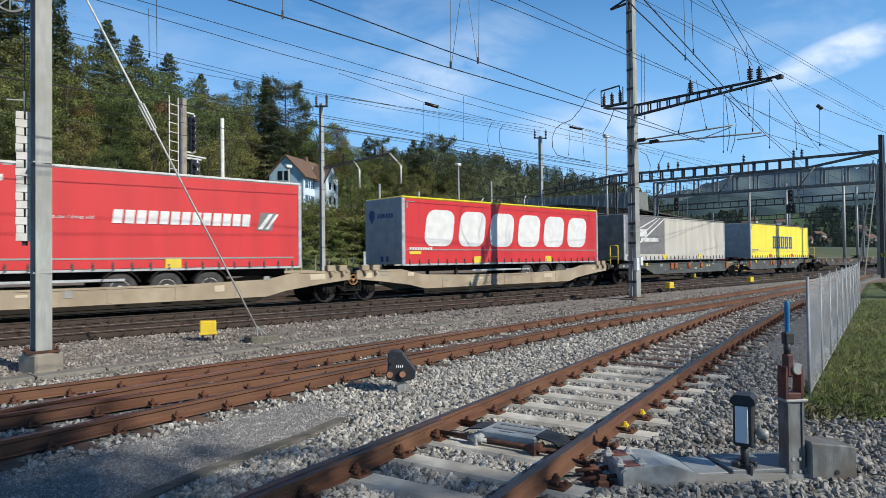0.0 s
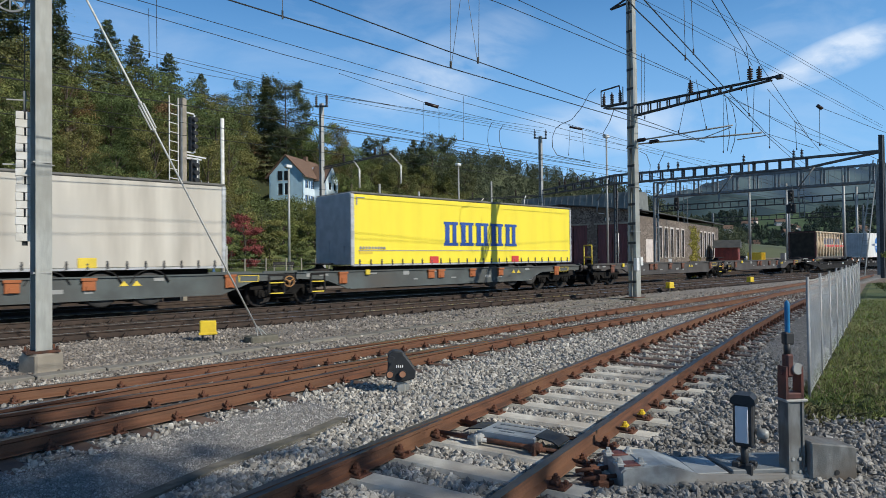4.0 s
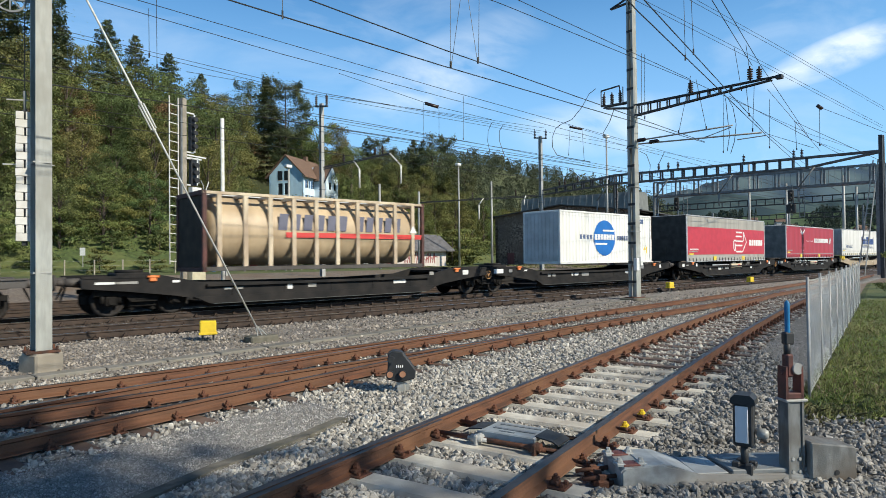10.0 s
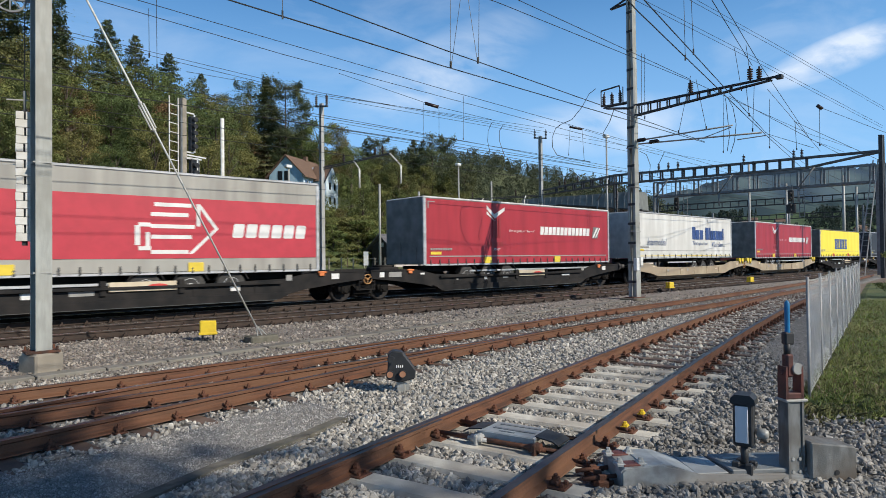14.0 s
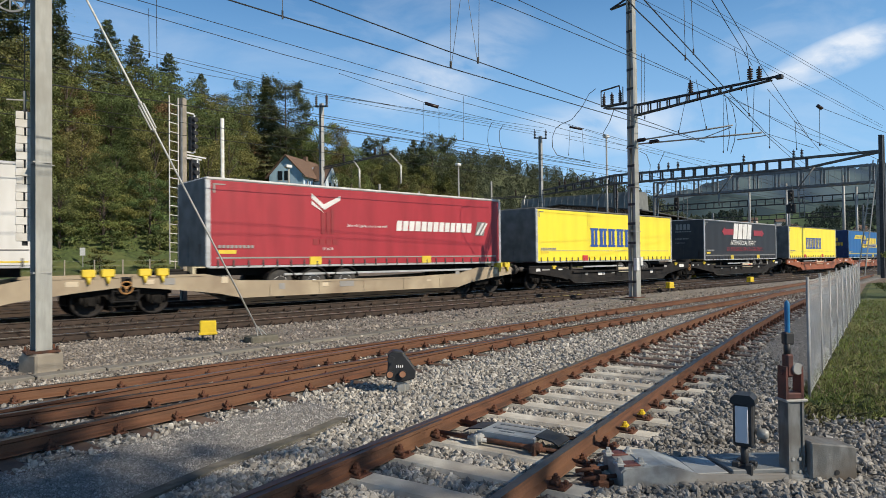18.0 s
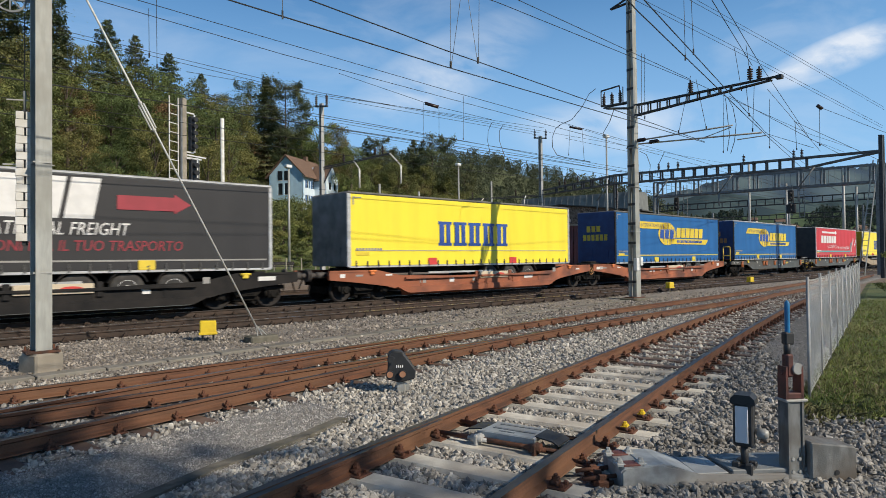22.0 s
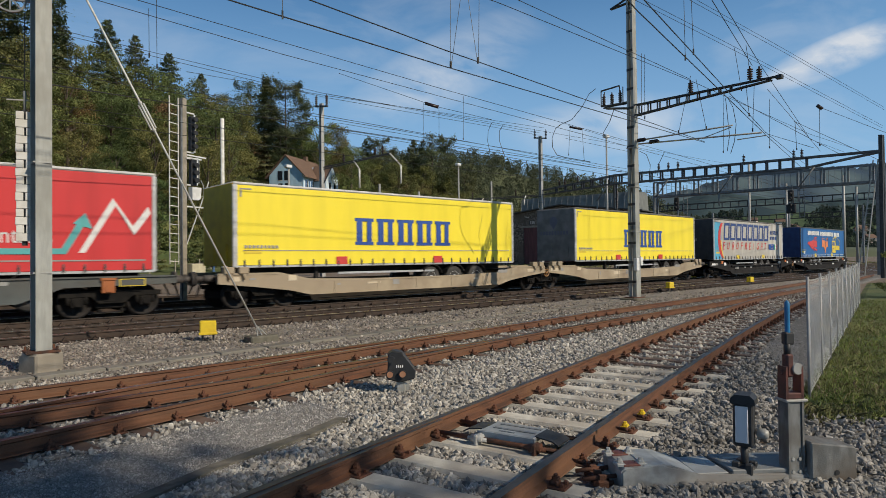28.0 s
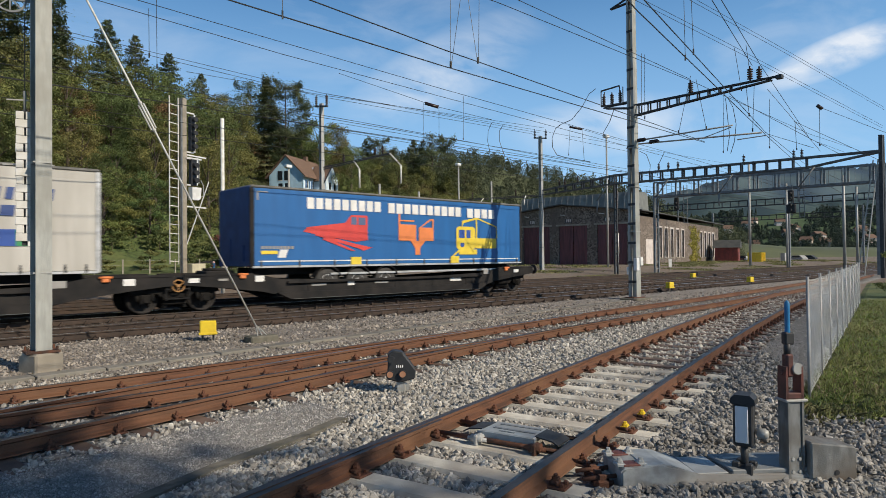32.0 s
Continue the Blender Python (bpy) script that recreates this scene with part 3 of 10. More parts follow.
def trailer(s0, zb, zt, skin, rim, front, label, wheels=9.1, straps=26, markers=((4.15, "yellow"), (9.25, "yellow")), sill="alu", post="alu", legs=3.2, kick=None):
    """A curtain-sided semi-trailer: curtain, rim, front wall, posts, straps, sill, legs, axles."""
    e = empty("semi_trailer", Matrix(), label, "trailer", "trailers on the train")
    bm = bmesh.new()
    n = 40
    cols = []
    for i in range(n + 1):
        x = 0.10 + 13.40 * i / n
        wob = 0.012 * math.sin(i * 1.7) + 0.010 * noise.noise(Vector((x * 1.3, s0, 0)))
        cols.append([bm.verts.new((x, Y_SKIN + 0.004 + (0.014 + wob) * (0.0 if k in (0, 5) else 1.0) * (1 - abs(k - 2.5) / 4), zb + 0.06 + (zt - 0.16 - zb) * k / 5)) for k in range(6)])
    for a, b in zip(cols, cols[1:]):
        for k in range(5):
            f = bm.faces.new((a[k], b[k], b[k + 1], a[k + 1]))
            f.smooth = True
    bm_box(bm, 0.02, Y_SKIN + 0.05, zb + 0.05, 13.58, 1.24, zt - 0.06)
    part("curtain", bm, skin, e)
    part("roof_rim", box(-0.03, -1.275, zt - 0.10, 13.6, 1.275, zt, bevel=0.035), rim, e)
    bm = box(-0.06, -1.235, zb + 0.03, 0.02, 1.235, zt - 0.04, bevel=0.02)
    bm_box(bm, -0.09, 0.2, zb + 0.15, -0.055, 0.95, zb + 1.0)
    bm_box(bm, -0.11, -0.85, zb + 0.2, -0.055, -0.45, zb + 0.75)
    part("front_wall", bm, front, e)
    part("corner_post", box(-0.05, -1.272, zb, 0.11, -1.20, zt - 0.09, bevel=0.012), P[post], e)
    part("rear_post", box(13.49, -1.272, zb, 13.61, -1.20, zt - 0.09, bevel=0.012), P[post], e)
    part("rear_doors", box(13.58, -1.2, zb + 0.05, 13.64, 1.24, zt - 0.08, bevel=0.015), front, e)
    part("sill_rail", box(0.05, -1.275, zb - 0.03, 13.56, -1.16, zb + 0.045, bevel=0.01), P[sill], e)
    if kick:
        decal(e, "lower_band", [quad(0.11, zb + 0.05, 13.49, zb + 0.44)], kick)
    for i in range(straps):
        part("strap", WHEEL["strap"], None, e, at=(0.35 + 12.9 * i / (straps - 1), Y_SKIN - 0.012, zb - 0.0))
    for x, c in markers:
        part("side_marker", box(x - 0.24, Y_SKIN - 0.03, zb + 0.04, x + 0.24, Y_SKIN, zb + 0.33, bevel=0.012), LAM[c], e, c + " reflective plate")
    part("chassis_beam", box(0.3, -0.55, zb - 0.28, 13.3, -0.42, zb - 0.03), P["wblack"], e)
    part("chassis_beam", box(0.3, 0.42, zb - 0.28, 13.3, 0.55, zb - 0.03), P["wblack"], e)
    part("side_guard", box(legs + 0.8, -1.2, zb - 0.32, wheels - 1.2, -1.16, zb - 0.24, bevel=0.008), P["alu"], e)
    for y in (-0.95, 0.95):
        part("landing_leg", box(legs - 0.07, y - 0.07, zb - 0.62, legs + 0.07, y + 0.07, zb - 0.02, bevel=0.015), P["wblack"], e)
    zw = min(zb - 0.33, 0.80)
    for k in range(3):
        for y in (-1.0, 1.0):
            ty = part("wheel", WHEEL["tyre"], None, e, at=(wheels + 1.32 * (k - 1), y, zw))
            if y < 0:
                part("rim", WHEEL["rim"], None, ty)
        bm = bmesh.new()
        for i in range(7):
            a0, a1 = radians(20 + 20 * i), radians(40 + 20 * i)
            c = wheels + 1.32 * (k - 1)
            bm_prism(bm, [(c + r * math.cos(a), zw + r * math.sin(a)) for r, a in ((0.56, a0), (0.59, a0), (0.59, a1), (0.56, a1))], -1.24, -0.9)
        bmesh.ops.remove_doubles(bm, verts=bm.verts, dist=1e-4)
        part("mudguard", bm, P["wblack"], e)
    decal(e, "corner_mark", [quad(0.2, zt - 0.24, 0.6, zt - 0.20), quad(0.2, zt - 0.5, 0.26, zt - 0.2)], "grey")
    decal(e, "number_plate", bars(0.35, zb + 0.62, 1.6, zb + 0.72, 9, fill=0.7) , "grey" if skin is not P["red"] else "white")
    decal(e, "code_plate", [quad(0.35, zb + 0.44, 0.95, zb + 0.56)], "yellow")
    return mover(e, s0)


def bogie(wagon, x):
    bm = bmesh.new()
    for y in (-1.02, 1.02):
        prof = [(-1.35, 0.62), (-0.55, 0.62), (-0.35, 0.42), (0.35, 0.42), (0.55, 0.62), (1.35, 0.62), (1.35, 0.76), (0.45, 0.80), (-0.45, 0.80), (-1.35, 0.76)]
        bm_prism(bm, [(px, pz) for px, pz in prof], y - 0.06, y + 0.06)
        for sx in (-0.9, 0.9):
            bm_box(bm, sx - 0.16, y - 0.11, 0.32, sx + 0.16, y + 0.11, 0.60, bevel=0.03)
            for dx in (-0.22, 0.22):
                bm_cyl(bm, (sx + dx, y, 0.40), (sx + dx, y, 0.64), 0.06, seg=8)
    bm_box(bm, -0.22, -1.1, 0.48, 0.22, 1.1, 0.82)
    bm_box(bm, -0.4, -0.5, 0.78, 0.4, 0.5, 0.95)
    # blocks and beams added between the wheels to stop light showing through below
    bm_box(bm, -0.40, -0.92, 0.26, 0.40, 0.92, 0.50, bevel=0.03)
    bm_box(bm, -1.42, -0.55, 0.34, 1.42, 0.55, 0.60, bevel=0.03)
    for sx in (-0.3, 0.3):
        bm_cyl(bm, (sx, -0.96, 0.2), (sx, 0.96, 0.2), 0.05, seg=8)
    b = part("bogie", bm, P["bogie"], wagon, at=(x, 0, 0))
    for sx in (-0.9, 0.9):
        w = part("wheelset", WHEEL["set"], None, b)
        w.matrix_parent_inverse = Matrix.Translation((sx, 0, 0.465))
        SETS.append(w)
        for dy in (-1.13,):
            part("axle_box", bm_cyl(bmesh.new(), (sx, dy, 0.46), (sx, dy - 0.05, 0.46), 0.10, seg=12), P["bogie"], b)
    return b


SETS = []


def buffers(e, x, way):
    for y in (-0.875, 0.875):
        bm = bmesh.new()
        bm_cyl(bm, (x + 0.05 * way, y, 1.04), (x - 0.32 * way, y, 1.04), 0.12, seg=12)
        bm_cyl(bm, (x - 0.32 * way, y, 1.04), (x - 0.56 * way, y, 1.04), 0.09, seg=12)
        bm_cyl(bm, (x - 0.56 * way, y, 1.04), (x - 0.62 * way, y, 1.04), 0.23, seg=16)
        part("buffer", bm, P["wbrown"], e)
    bm = bmesh.new()
    bm_box(bm, min(x, x - 0.55 * way), -0.05, 0.92, max(x, x - 0.55 * way), 0.05, 1.06)
    bm_cyl(bm, (x - 0.2 * way, -0.45, 0.95), (x - 0.35 * way, -0.45, 0.45), 0.03, seg=6)
    bm_cyl(bm, (x - 0.1 * way, 0.35, 0.95), (x - 0.3 * way, 0.35, 0.5), 0.03, seg=6)
    part("coupling", bm, P["wblack"], e)


def handwheel(e, x, z, colour="ochre"):
    bm = bmesh.new()
    for i in range(20):
        a, b = 2 * math.pi * i / 20, 2 * math.pi * (i + 1) / 20
        bm_cyl(bm, (x + 0.18 * math.cos(a), -1.30, z + 0.18 * math.sin(a)), (x + 0.18 * math.cos(b), -1.30, z + 0.18 * math.sin(b)), 0.022, seg=6, cap=False)
    for i in range(3):
        a = 2 * math.pi * i / 3 + 0.5
        bm_cyl(bm, (x, -1.29, z), (x + 0.18 * math.cos(a), -1.30, z + 0.18 * math.sin(a)), 0.018, seg=6)
    bm_cyl(bm, (x, -1.33, z), (x, -0.9, z), 0.05, seg=8)
    part("handwheel", bm, LAM[colour], e, "ochre brake handwheel")


def plates(e, rows, y, colour="white"):
    for x, z, w, h in rows:
        part("data_plate", box(x - w / 2, y - 0.008, z - h / 2, x + w / 2, y, z + h / 2), LAM[colour], e)


def slant_plate(x0, x1, taper, y0, z0, y1, z1):
    """A long plate leaning inwards from its upper to its shorter lower edge."""
    bm = bmesh.new()
    t = 0.03 if y0 < 0 else -0.03
    v = [bm.verts.new(p) for p in ((x0, y0, z0), (x1, y0, z0), (x1 - taper, y1, z1), (x0 + taper, y1, z1), (x0, y0 + t, z0), (x1, y0 + t, z0), (x1 - taper, y1 + t, z1), (x0 + taper, y1 + t, z1))]
    for q in ((0, 3, 2, 1), (4, 5, 6, 7), (0, 1, 5, 4), (1, 2, 6, 5), (2, 3, 7, 6), (3, 0, 4, 7)):
        bm.faces.new([v[i] for i in q])
    return bm


def pocket_wagon(s0, s1, skin, label, stake="yellow", clamps=False, sign=False):
    """Articulated two-part pocket wagon on three bogies."""
    L = s1 - s0
    half = L / 2
    e = empty("pocket_wagon", Matrix(), label, "wagon", "wagons of the train")
    e["span"] = L
    for k in (0, 1):
        o = k * half
        a0, a1 = (0.62, 0.15) if k == 0 else (0.15, 0.62)
        x0, x1 = o + a0, o + half - a1
        prof = [(x0, 1.20), (x0 + 2.15, 1.20), (x0 + 3.3, 0.965), (x0 + 6.0, 0.89), (x1 - 6.0, 0.89), (x1 - 3.3, 0.965), (x1 - 2.15, 1.20), (x1, 1.20),
                (x1, 0.86), (x1 - 1.2, 0.74), (x1 - 2.6, 0.56), (x1 - 3.3, 0.40), (x0 + 3.3, 0.40), (x0 + 2.6, 0.56), (x0 + 1.2, 0.74), (x0, 0.86)]
        for y0, y1 in ((-1.33, -1.20), (1.20, 1.33)):
            part("side_beam", bm_prism(bmesh.new(), prof, y0, y1), skin, e)
        bm = bmesh.new()
        bm_box(bm, x0 + 3.8, -1.08, 0.22, x1 - 3.8, 1.08, 0.28)
        part("pocket_floor", bm, P["wblack"], e)
        if skin is P["beige"]:
            part("sill_lip", box(x0 + 6.0, -1.352, 0.83, x1 - 6.0, -1.333, 0.885), skin, e)
        else:
            part("sill_lip", box(x0 + 3.5, -1.45, 0.80, x1 - 3.5, -1.333, 0.885, bevel=0.01), skin, e)
            bm = bm_prism(bmesh.new(), [(x0 + 3.1, 0.50), (x1 - 3.1, 0.50), (x1 - 3.6, 0.27), (x0 + 3.6, 0.27)], -1.43, -1.333)
            part("lower_chord", bm, skin, e)
        part("sill_lip", box(x0 + 0.05, -1.352, 1.135, x0 + 2.1, -1.333, 1.185), skin, e)
        part("sill_lip", box(x1 - 2.1, -1.352, 1.135, x1 - 0.05, -1.333, 1.185), skin, e)
        for i in range(5):
            xx = x0 + 4.4 + (x1 - x0 - 8.8) * i / 4
            part("stiffener", box(xx - 0.06, -1.347, 0.42, xx + 0.06, -1.333, 0.825), skin, e)
        for sy in (-1, 1):
            part("lower_skirt", slant_plate(x0 + 3.3, x1 - 3.3, 0.4, sy * 1.33, 0.40, sy * 0.94, 0.15), skin, e)
        # On black wagons the flange is painted paler, as an edge catching light.
        part("lower_flange", box(x0 + 3.7, -1.45, 0.255, x1 - 3.7, -1.333, 0.27) if skin is not P["beige"] else box(x0 + 3.35, -1.365, 0.385, x1 - 3.35, -1.333, 0.41), P["wgrey"] if skin is P["wblack"] else skin, e)
        part("end_deck", box(x0, -1.18, 1.0, x0 + 2.4, 1.18, 1.10), P["wblack"], e)
        part("end_deck", box(x1 - 2.4, -1.18, 1.0, x1, 1.18, 1.10), P["wblack"], e)
        xs = x0 + 1.6 if k == 0 else x0 + 1.5
        bm = box(xs - 0.5, -0.5, 1.10, xs + 0.5, 0.5, 1.28, bevel=0.04)
        bm_cyl(bm, (xs, 0, 1.28), (xs, 0, 1.36), 0.42, seg=16)
        part("hitch_stand", bm, P["wblack"], e)
        if clamps:
            for xx in (x0 + 0.35, x0 + 0.85, x1 - 0.85, x1 - 0.35):
                bm = box(xx - 0.17, -1.42, 1.18, xx + 0.17, -1.18, 1.40, bevel=0.02)
                bm_cyl(bm, (xx, -1.40, 1.18), (xx, -1.40, 0.98), 0.07, 0.03, seg=8)
                part("corner_clamp", bm, LAM["yellow"] if stake == "yellow" else skin, e)
        else:
            for xx in (x0 + 1.9, x1 - 1.9):
                bm = box(xx - 0.10, -1.40, 1.02, xx + 0.10, -1.31, 1.20, bevel=0.02)
                bm_cyl(bm, (xx - 0.17, -1.38, 1.16), (xx + 0.17, -1.38, 1.16), 0.035, seg=8)
                part("locking_pin", bm, LAM["orange"] if stake == "orange" else LAM["yellow"], e)
        rnd = random.Random(int(s0 * 7) + k)
        rows = []
        for xx in (x0 + 0.5, x0 + 1.15, x0 + 2.6, x0 + 4.6, x0 + 6.3, x0 + 7.4, x1 - 5.0, x1 - 3.3, x1 - 1.2):
            rows.append((xx + rnd.uniform(-0.2, 0.2), 0.72 if x0 + 3.4 < xx < x1 - 3.4 else 1.0, rnd.choice((0.22, 0.32, 0.62)), rnd.choice((0.07, 0.14, 0.20))))
        plates(e, [r for i, r in enumerate(rows) if i % 2 == 0], -1.335, "white" if skin is not P["beige"] else "cream")
        plates(e, [r for i, r in enumerate(rows) if i % 2 == 1], -1.335, "grey")
        if sign:
            part("sign_board", box(o + half * 0.5 - 0.2, -1.40, 0.74, o + half * 0.5 + 1.7, -1.37, 1.02, bevel=0.01), LAM["cream"], e, "cream board with a red mark")
            decal(e, "sign_mark", [ellipse(o + half * 0.5 + 1.15, 0.88, 0.28, 0.07)], "red", y=-1.402)
            for xx in (o + half * 0.5 - 0.35, o + half * 0.5 + 1.85):
                part("bracket", box(xx - 0.09, -1.40, 0.62, xx + 0.09, -1.32, 1.06, bevel=0.02), skin, e)
    for x in (2.35, half, L - 2.35):
        bogie(e, x)
    handwheel(e, half, 0.85)
    bm = bmesh.new()
    for dx in (-0.35, 0.35):
        bm_cyl(bm, (half + dx, -1.25, 0.40), (half + dx, -1.25, 1.15), 0.025, seg=6)
    for z in (0.45, 0.75):
        bm_cyl(bm, (half - 0.35, -1.25, z), (half + 0.35, -1.25, z), 0.025, seg=6)
    part("step_ladder", bm, P["wblack"], e)
    part("joint_casting", box(half - 0.6, -0.7, 0.86, half + 0.6, 0.7, 1.12, bevel=0.05), P["wblack"], e)
    buffers(e, 0.62, 1)
    buffers(e, L - 0.62, -1)
    return mover(e, s0)


def flat_wagon(s0, s1, skin, stake, label, rail_post=True):
    """Articulated flat container wagon with fish-bellied sills and folding stakes."""
    L = s1 - s0
    half = L / 2
    e = empty("container_wagon", Matrix(), label, "wagon", "wagons of the train")
    e["span"] = L
    for k in (0, 1):
        o = k * half
        x0, x1 = (o + 0.62, o + half - 0.25) if k == 0 else (o + 0.25, o + half - 0.62)
        ra, rb = (3.0, 1.1) if k == 0 else (1.1, 3.0)      # where the belly begins, from either end
        prof = [(x0, 1.20), (x1, 1.20), (x1, 0.95), (x1 - rb, 0.90), (x1 - rb - 1.05, 0.52), (x0 + ra + 1.05, 0.52), (x0 + ra, 0.90), (x0, 0.95)]
        for y0, y1 in ((-1.33, -1.22), (1.22, 1.33)):
            part("side_sill", bm_prism(bmesh.new(), prof, y0, y1), skin, e)
        bm = bmesh.new()
        bm_box(bm, x0, -1.38, 1.155, x1, -1.31, 1.20)
        bm_prism(bm, [(x0 + ra + 1.1, 0.555), (x1 - rb - 1.1, 0.555), (x1 - rb - 1.1, 0.515), (x0 + ra + 1.1, 0.515)], -1.38, -1.31)
        part("sill_flange", bm, skin, e)
        for i in range(6):
            xx = x0 + 0.5 + (x1 - x0 - 1.0) * i / 5
            part("cross_member", box(xx - 0.12, -1.22, 0.92, xx + 0.12, 1.22, 1.14), P["wblack"], e)
        part("centre_sill", box(x0 + 4.5, -0.35, 0.42, x1 - 4.5, 0.35, 0.58), P["wblack"], e)
        for xx in (x0 + 1.9, x0 + 6.2, x0 + 6.75, x0 + 8.6, x1 - 1.9, x1 - 6.0):
            deep = x0 + 5 < xx < x1 - 5
            bm = box(xx - 0.17, -1.40, 0.80 if deep else 0.72, xx + 0.17, -1.33, 1.12, bevel=0.015)
            bm_box(bm, xx - 0.20, -1.43, 1.08, xx + 0.20, -1.33, 1.16, bevel=0.01)
            bm_box(bm, xx - 0.08, -1.425, 0.82 if deep else 0.75, xx + 0.08, -1.39, 0.95)
            part("folding_stake", bm, stake, e)
        plates(e, [(x0 + d, 0.80 if 5 < d < half - 6 else 1.07, w, h) for d, w, h in ((0.5, 0.2, 0.14), (1.1, 0.35, 0.07), (3.2, 0.5, 0.05), (4.9, 0.3, 0.18), (5.4, 0.2, 0.06), (7.5, 0.3, 0.05), (9.6, 0.35, 0.12), (10.4, 0.22, 0.16), (12.3, 0.3, 0.1))], -1.335, "soiled")
        decal(e, "warning_mark", [[(x0 + 11.2, 0.9), (x0 + 11.45, 0.9), (x0 + 11.32, 1.06)], [(x0 + 11.55, 0.9), (x0 + 11.8, 0.9), (x0 + 11.67, 1.06)]], "yellow", y=-1.335)
        decal(e, "frame_mark", [quad(x1 - 1.6, 0.90, x1 - 0.9, 0.92), quad(x1 - 1.6, 1.10, x1 - 0.9, 1.12), quad(x1 - 1.6, 0.90, x1 - 1.57, 1.12), quad(x1 - 0.93, 0.90, x1 - 0.9, 1.12)], "yellow", y=-1.335)
        xs = x0 + 3.0
        part("locking_pin", box(xs - 0.1, -1.42, 1.02, xs + 0.1, -1.33, 1.22, bevel=0.02), LAM["yellow"], e)
        part("hitch_stand", bm_lathe(bmesh.new(), [(0.5, 1.12), (0.45, 1.24), (0.2, 1.30), (0.15, 1.42), (0.55, 1.44), (0.55, 1.47)], 14, "z", (x0 + 1.7, 0, 0)), P["wblack"], e)
    for x in (2.35, half, L - 2.35):
        bogie(e, x)
    handwheel(e, half, 0.87)
    for xx in (half - 0.5, half + 1.1):
        bm = bmesh.new()
        for dx in (-0.28, 0.28):
            bm_box(bm, xx + dx - 0.03, -1.36, 0.46, xx + dx + 0.03, -1.30, 1.15)
        bm_box(bm, xx - 0.28, -1.36, 1.08, xx + 0.28, -1.30, 1.14)
        st = part("step_frame", bm, P["wblack"], e)
        for z in (0.48, 0.84):
            part("step", box(xx - 0.25, -1.37, z - 0.02, xx + 0.25, -1.28, z + 0.02, bevel=0.005), LAM["yellow"], st, "yellow painted step")
    part("joint_casting", box(half - 0.6, -0.7, 0.86, half + 0.6, 0.7, 1.12, bevel=0.05), P["wblack"], e)
    buffers(e, 0.62, 1)
    buffers(e, L - 0.62, -1)
    for xx in ((0.75,) if rail_post else ()):
        bm = bmesh.new()
        for dy in (-1.2, -0.7):
            bm_cyl(bm, (xx, dy, 0.95), (xx, dy, 2.25), 0.03, seg=8)
        bm_cyl(bm, (xx, -1.2, 2.25), (xx, -0.7, 2.25), 0.03, seg=8)
        bm_cyl(bm, (xx, -1.2, 1.6), (xx, -0.7, 1.6), 0.03, seg=8)
        part("grab_rail", bm, LAM["yellow"], e, "yellow tube grab rail")
    return mover(e, s0)


# ---------------------------------------------------------------- the loads, in running order
DARK_RIM = mat("dark_rim", (0.11, 0.11, 0.10), (0.17, 0.165, 0.15), rough=0.6, scale=3)
WHITE_RIM = mat("white_rim", (0.68, 0.68, 0.66), (0.52, 0.52, 0.50), rough=0.5, scale=2)
YELLOW_RIM = mat("yellow_rim", (0.72, 0.60, 0.02), (0.60, 0.48, 0.02), rough=0.5, scale=2)
PALE_FRONT = mat("pale_grey_front_wall", (0.44, 0.445, 0.45), (0.34, 0.345, 0.35), rough=0.6, scale=2)
GREY_FRONT = mat("soiled_grey_front_wall", (0.25, 0.243, 0.23), (0.155, 0.15, 0.14), rough=0.7, scale=1.6, detail=8)
BLUE_FRONT = mat("blue_front_wall", (0.03, 0.07, 0.20), (0.025, 0.05, 0.15), rough=0.6, scale=2)
ORANGE_FRONT = mat("ochre_front_wall", (0.62, 0.42, 0.02), (0.50, 0.32, 0.02), rough=0.6, scale=2)
BLACK_FRONT = mat("black_front_wall", (0.04, 0.04, 0.045), (0.06, 0.058, 0.056), rough=0.6, scale=2)


def livery_carmaker(e):
    """Red curtain with a white word, a slash block and a chevron."""
    decal(e, "logo_word", bars(7.55, 2.74, 11.75, 3.14, 13, 0.12, 0.80), "white")
    decal(e, "logo_slash", [quad(11.95, 2.62, 12.5, 3.22, 0.25)], "shade")
    decal(e, "logo_slash", [quad(12.0, 2.66, 12.14, 3.18, 0.75), quad(12.26, 2.66, 12.36, 3.18, 0.75)], "white", y=Y_SKIN - 0.006)
    decal(e, "logo_chevron", [[(3.75, 3.82), (3.75, 4.0), (4.25, 3.62), (4.95, 3.96), (4.95, 3.80), (4.28, 3.42)], [(3.75, 3.60), (3.75, 3.74), (4.22, 3.36), (4.30, 3.30)]], "white")
    decal(e, "logo_stem", [quad(4.15, 2.55, 4.29, 3.40), quad(4.36, 2.55, 4.48, 3.36), quad(4.55, 2.55, 4.67, 3.45)], "maroon")
    decal(e, "product_word", bars(3.8, 2.15, 4.9, 2.35, 4, 0, 0.75), "maroon")
    words(e, "ITALY", 4.2, 1.96, 4.65, 0.09, "white")
    words(e, "fährt mit / guida con / drives with", 5.25, 2.80, 7.1, 0.14, "white", 0.2)
    decal(e, "lower_line", [quad(0.3, 1.68, 13.3, 1.73)], "grey")


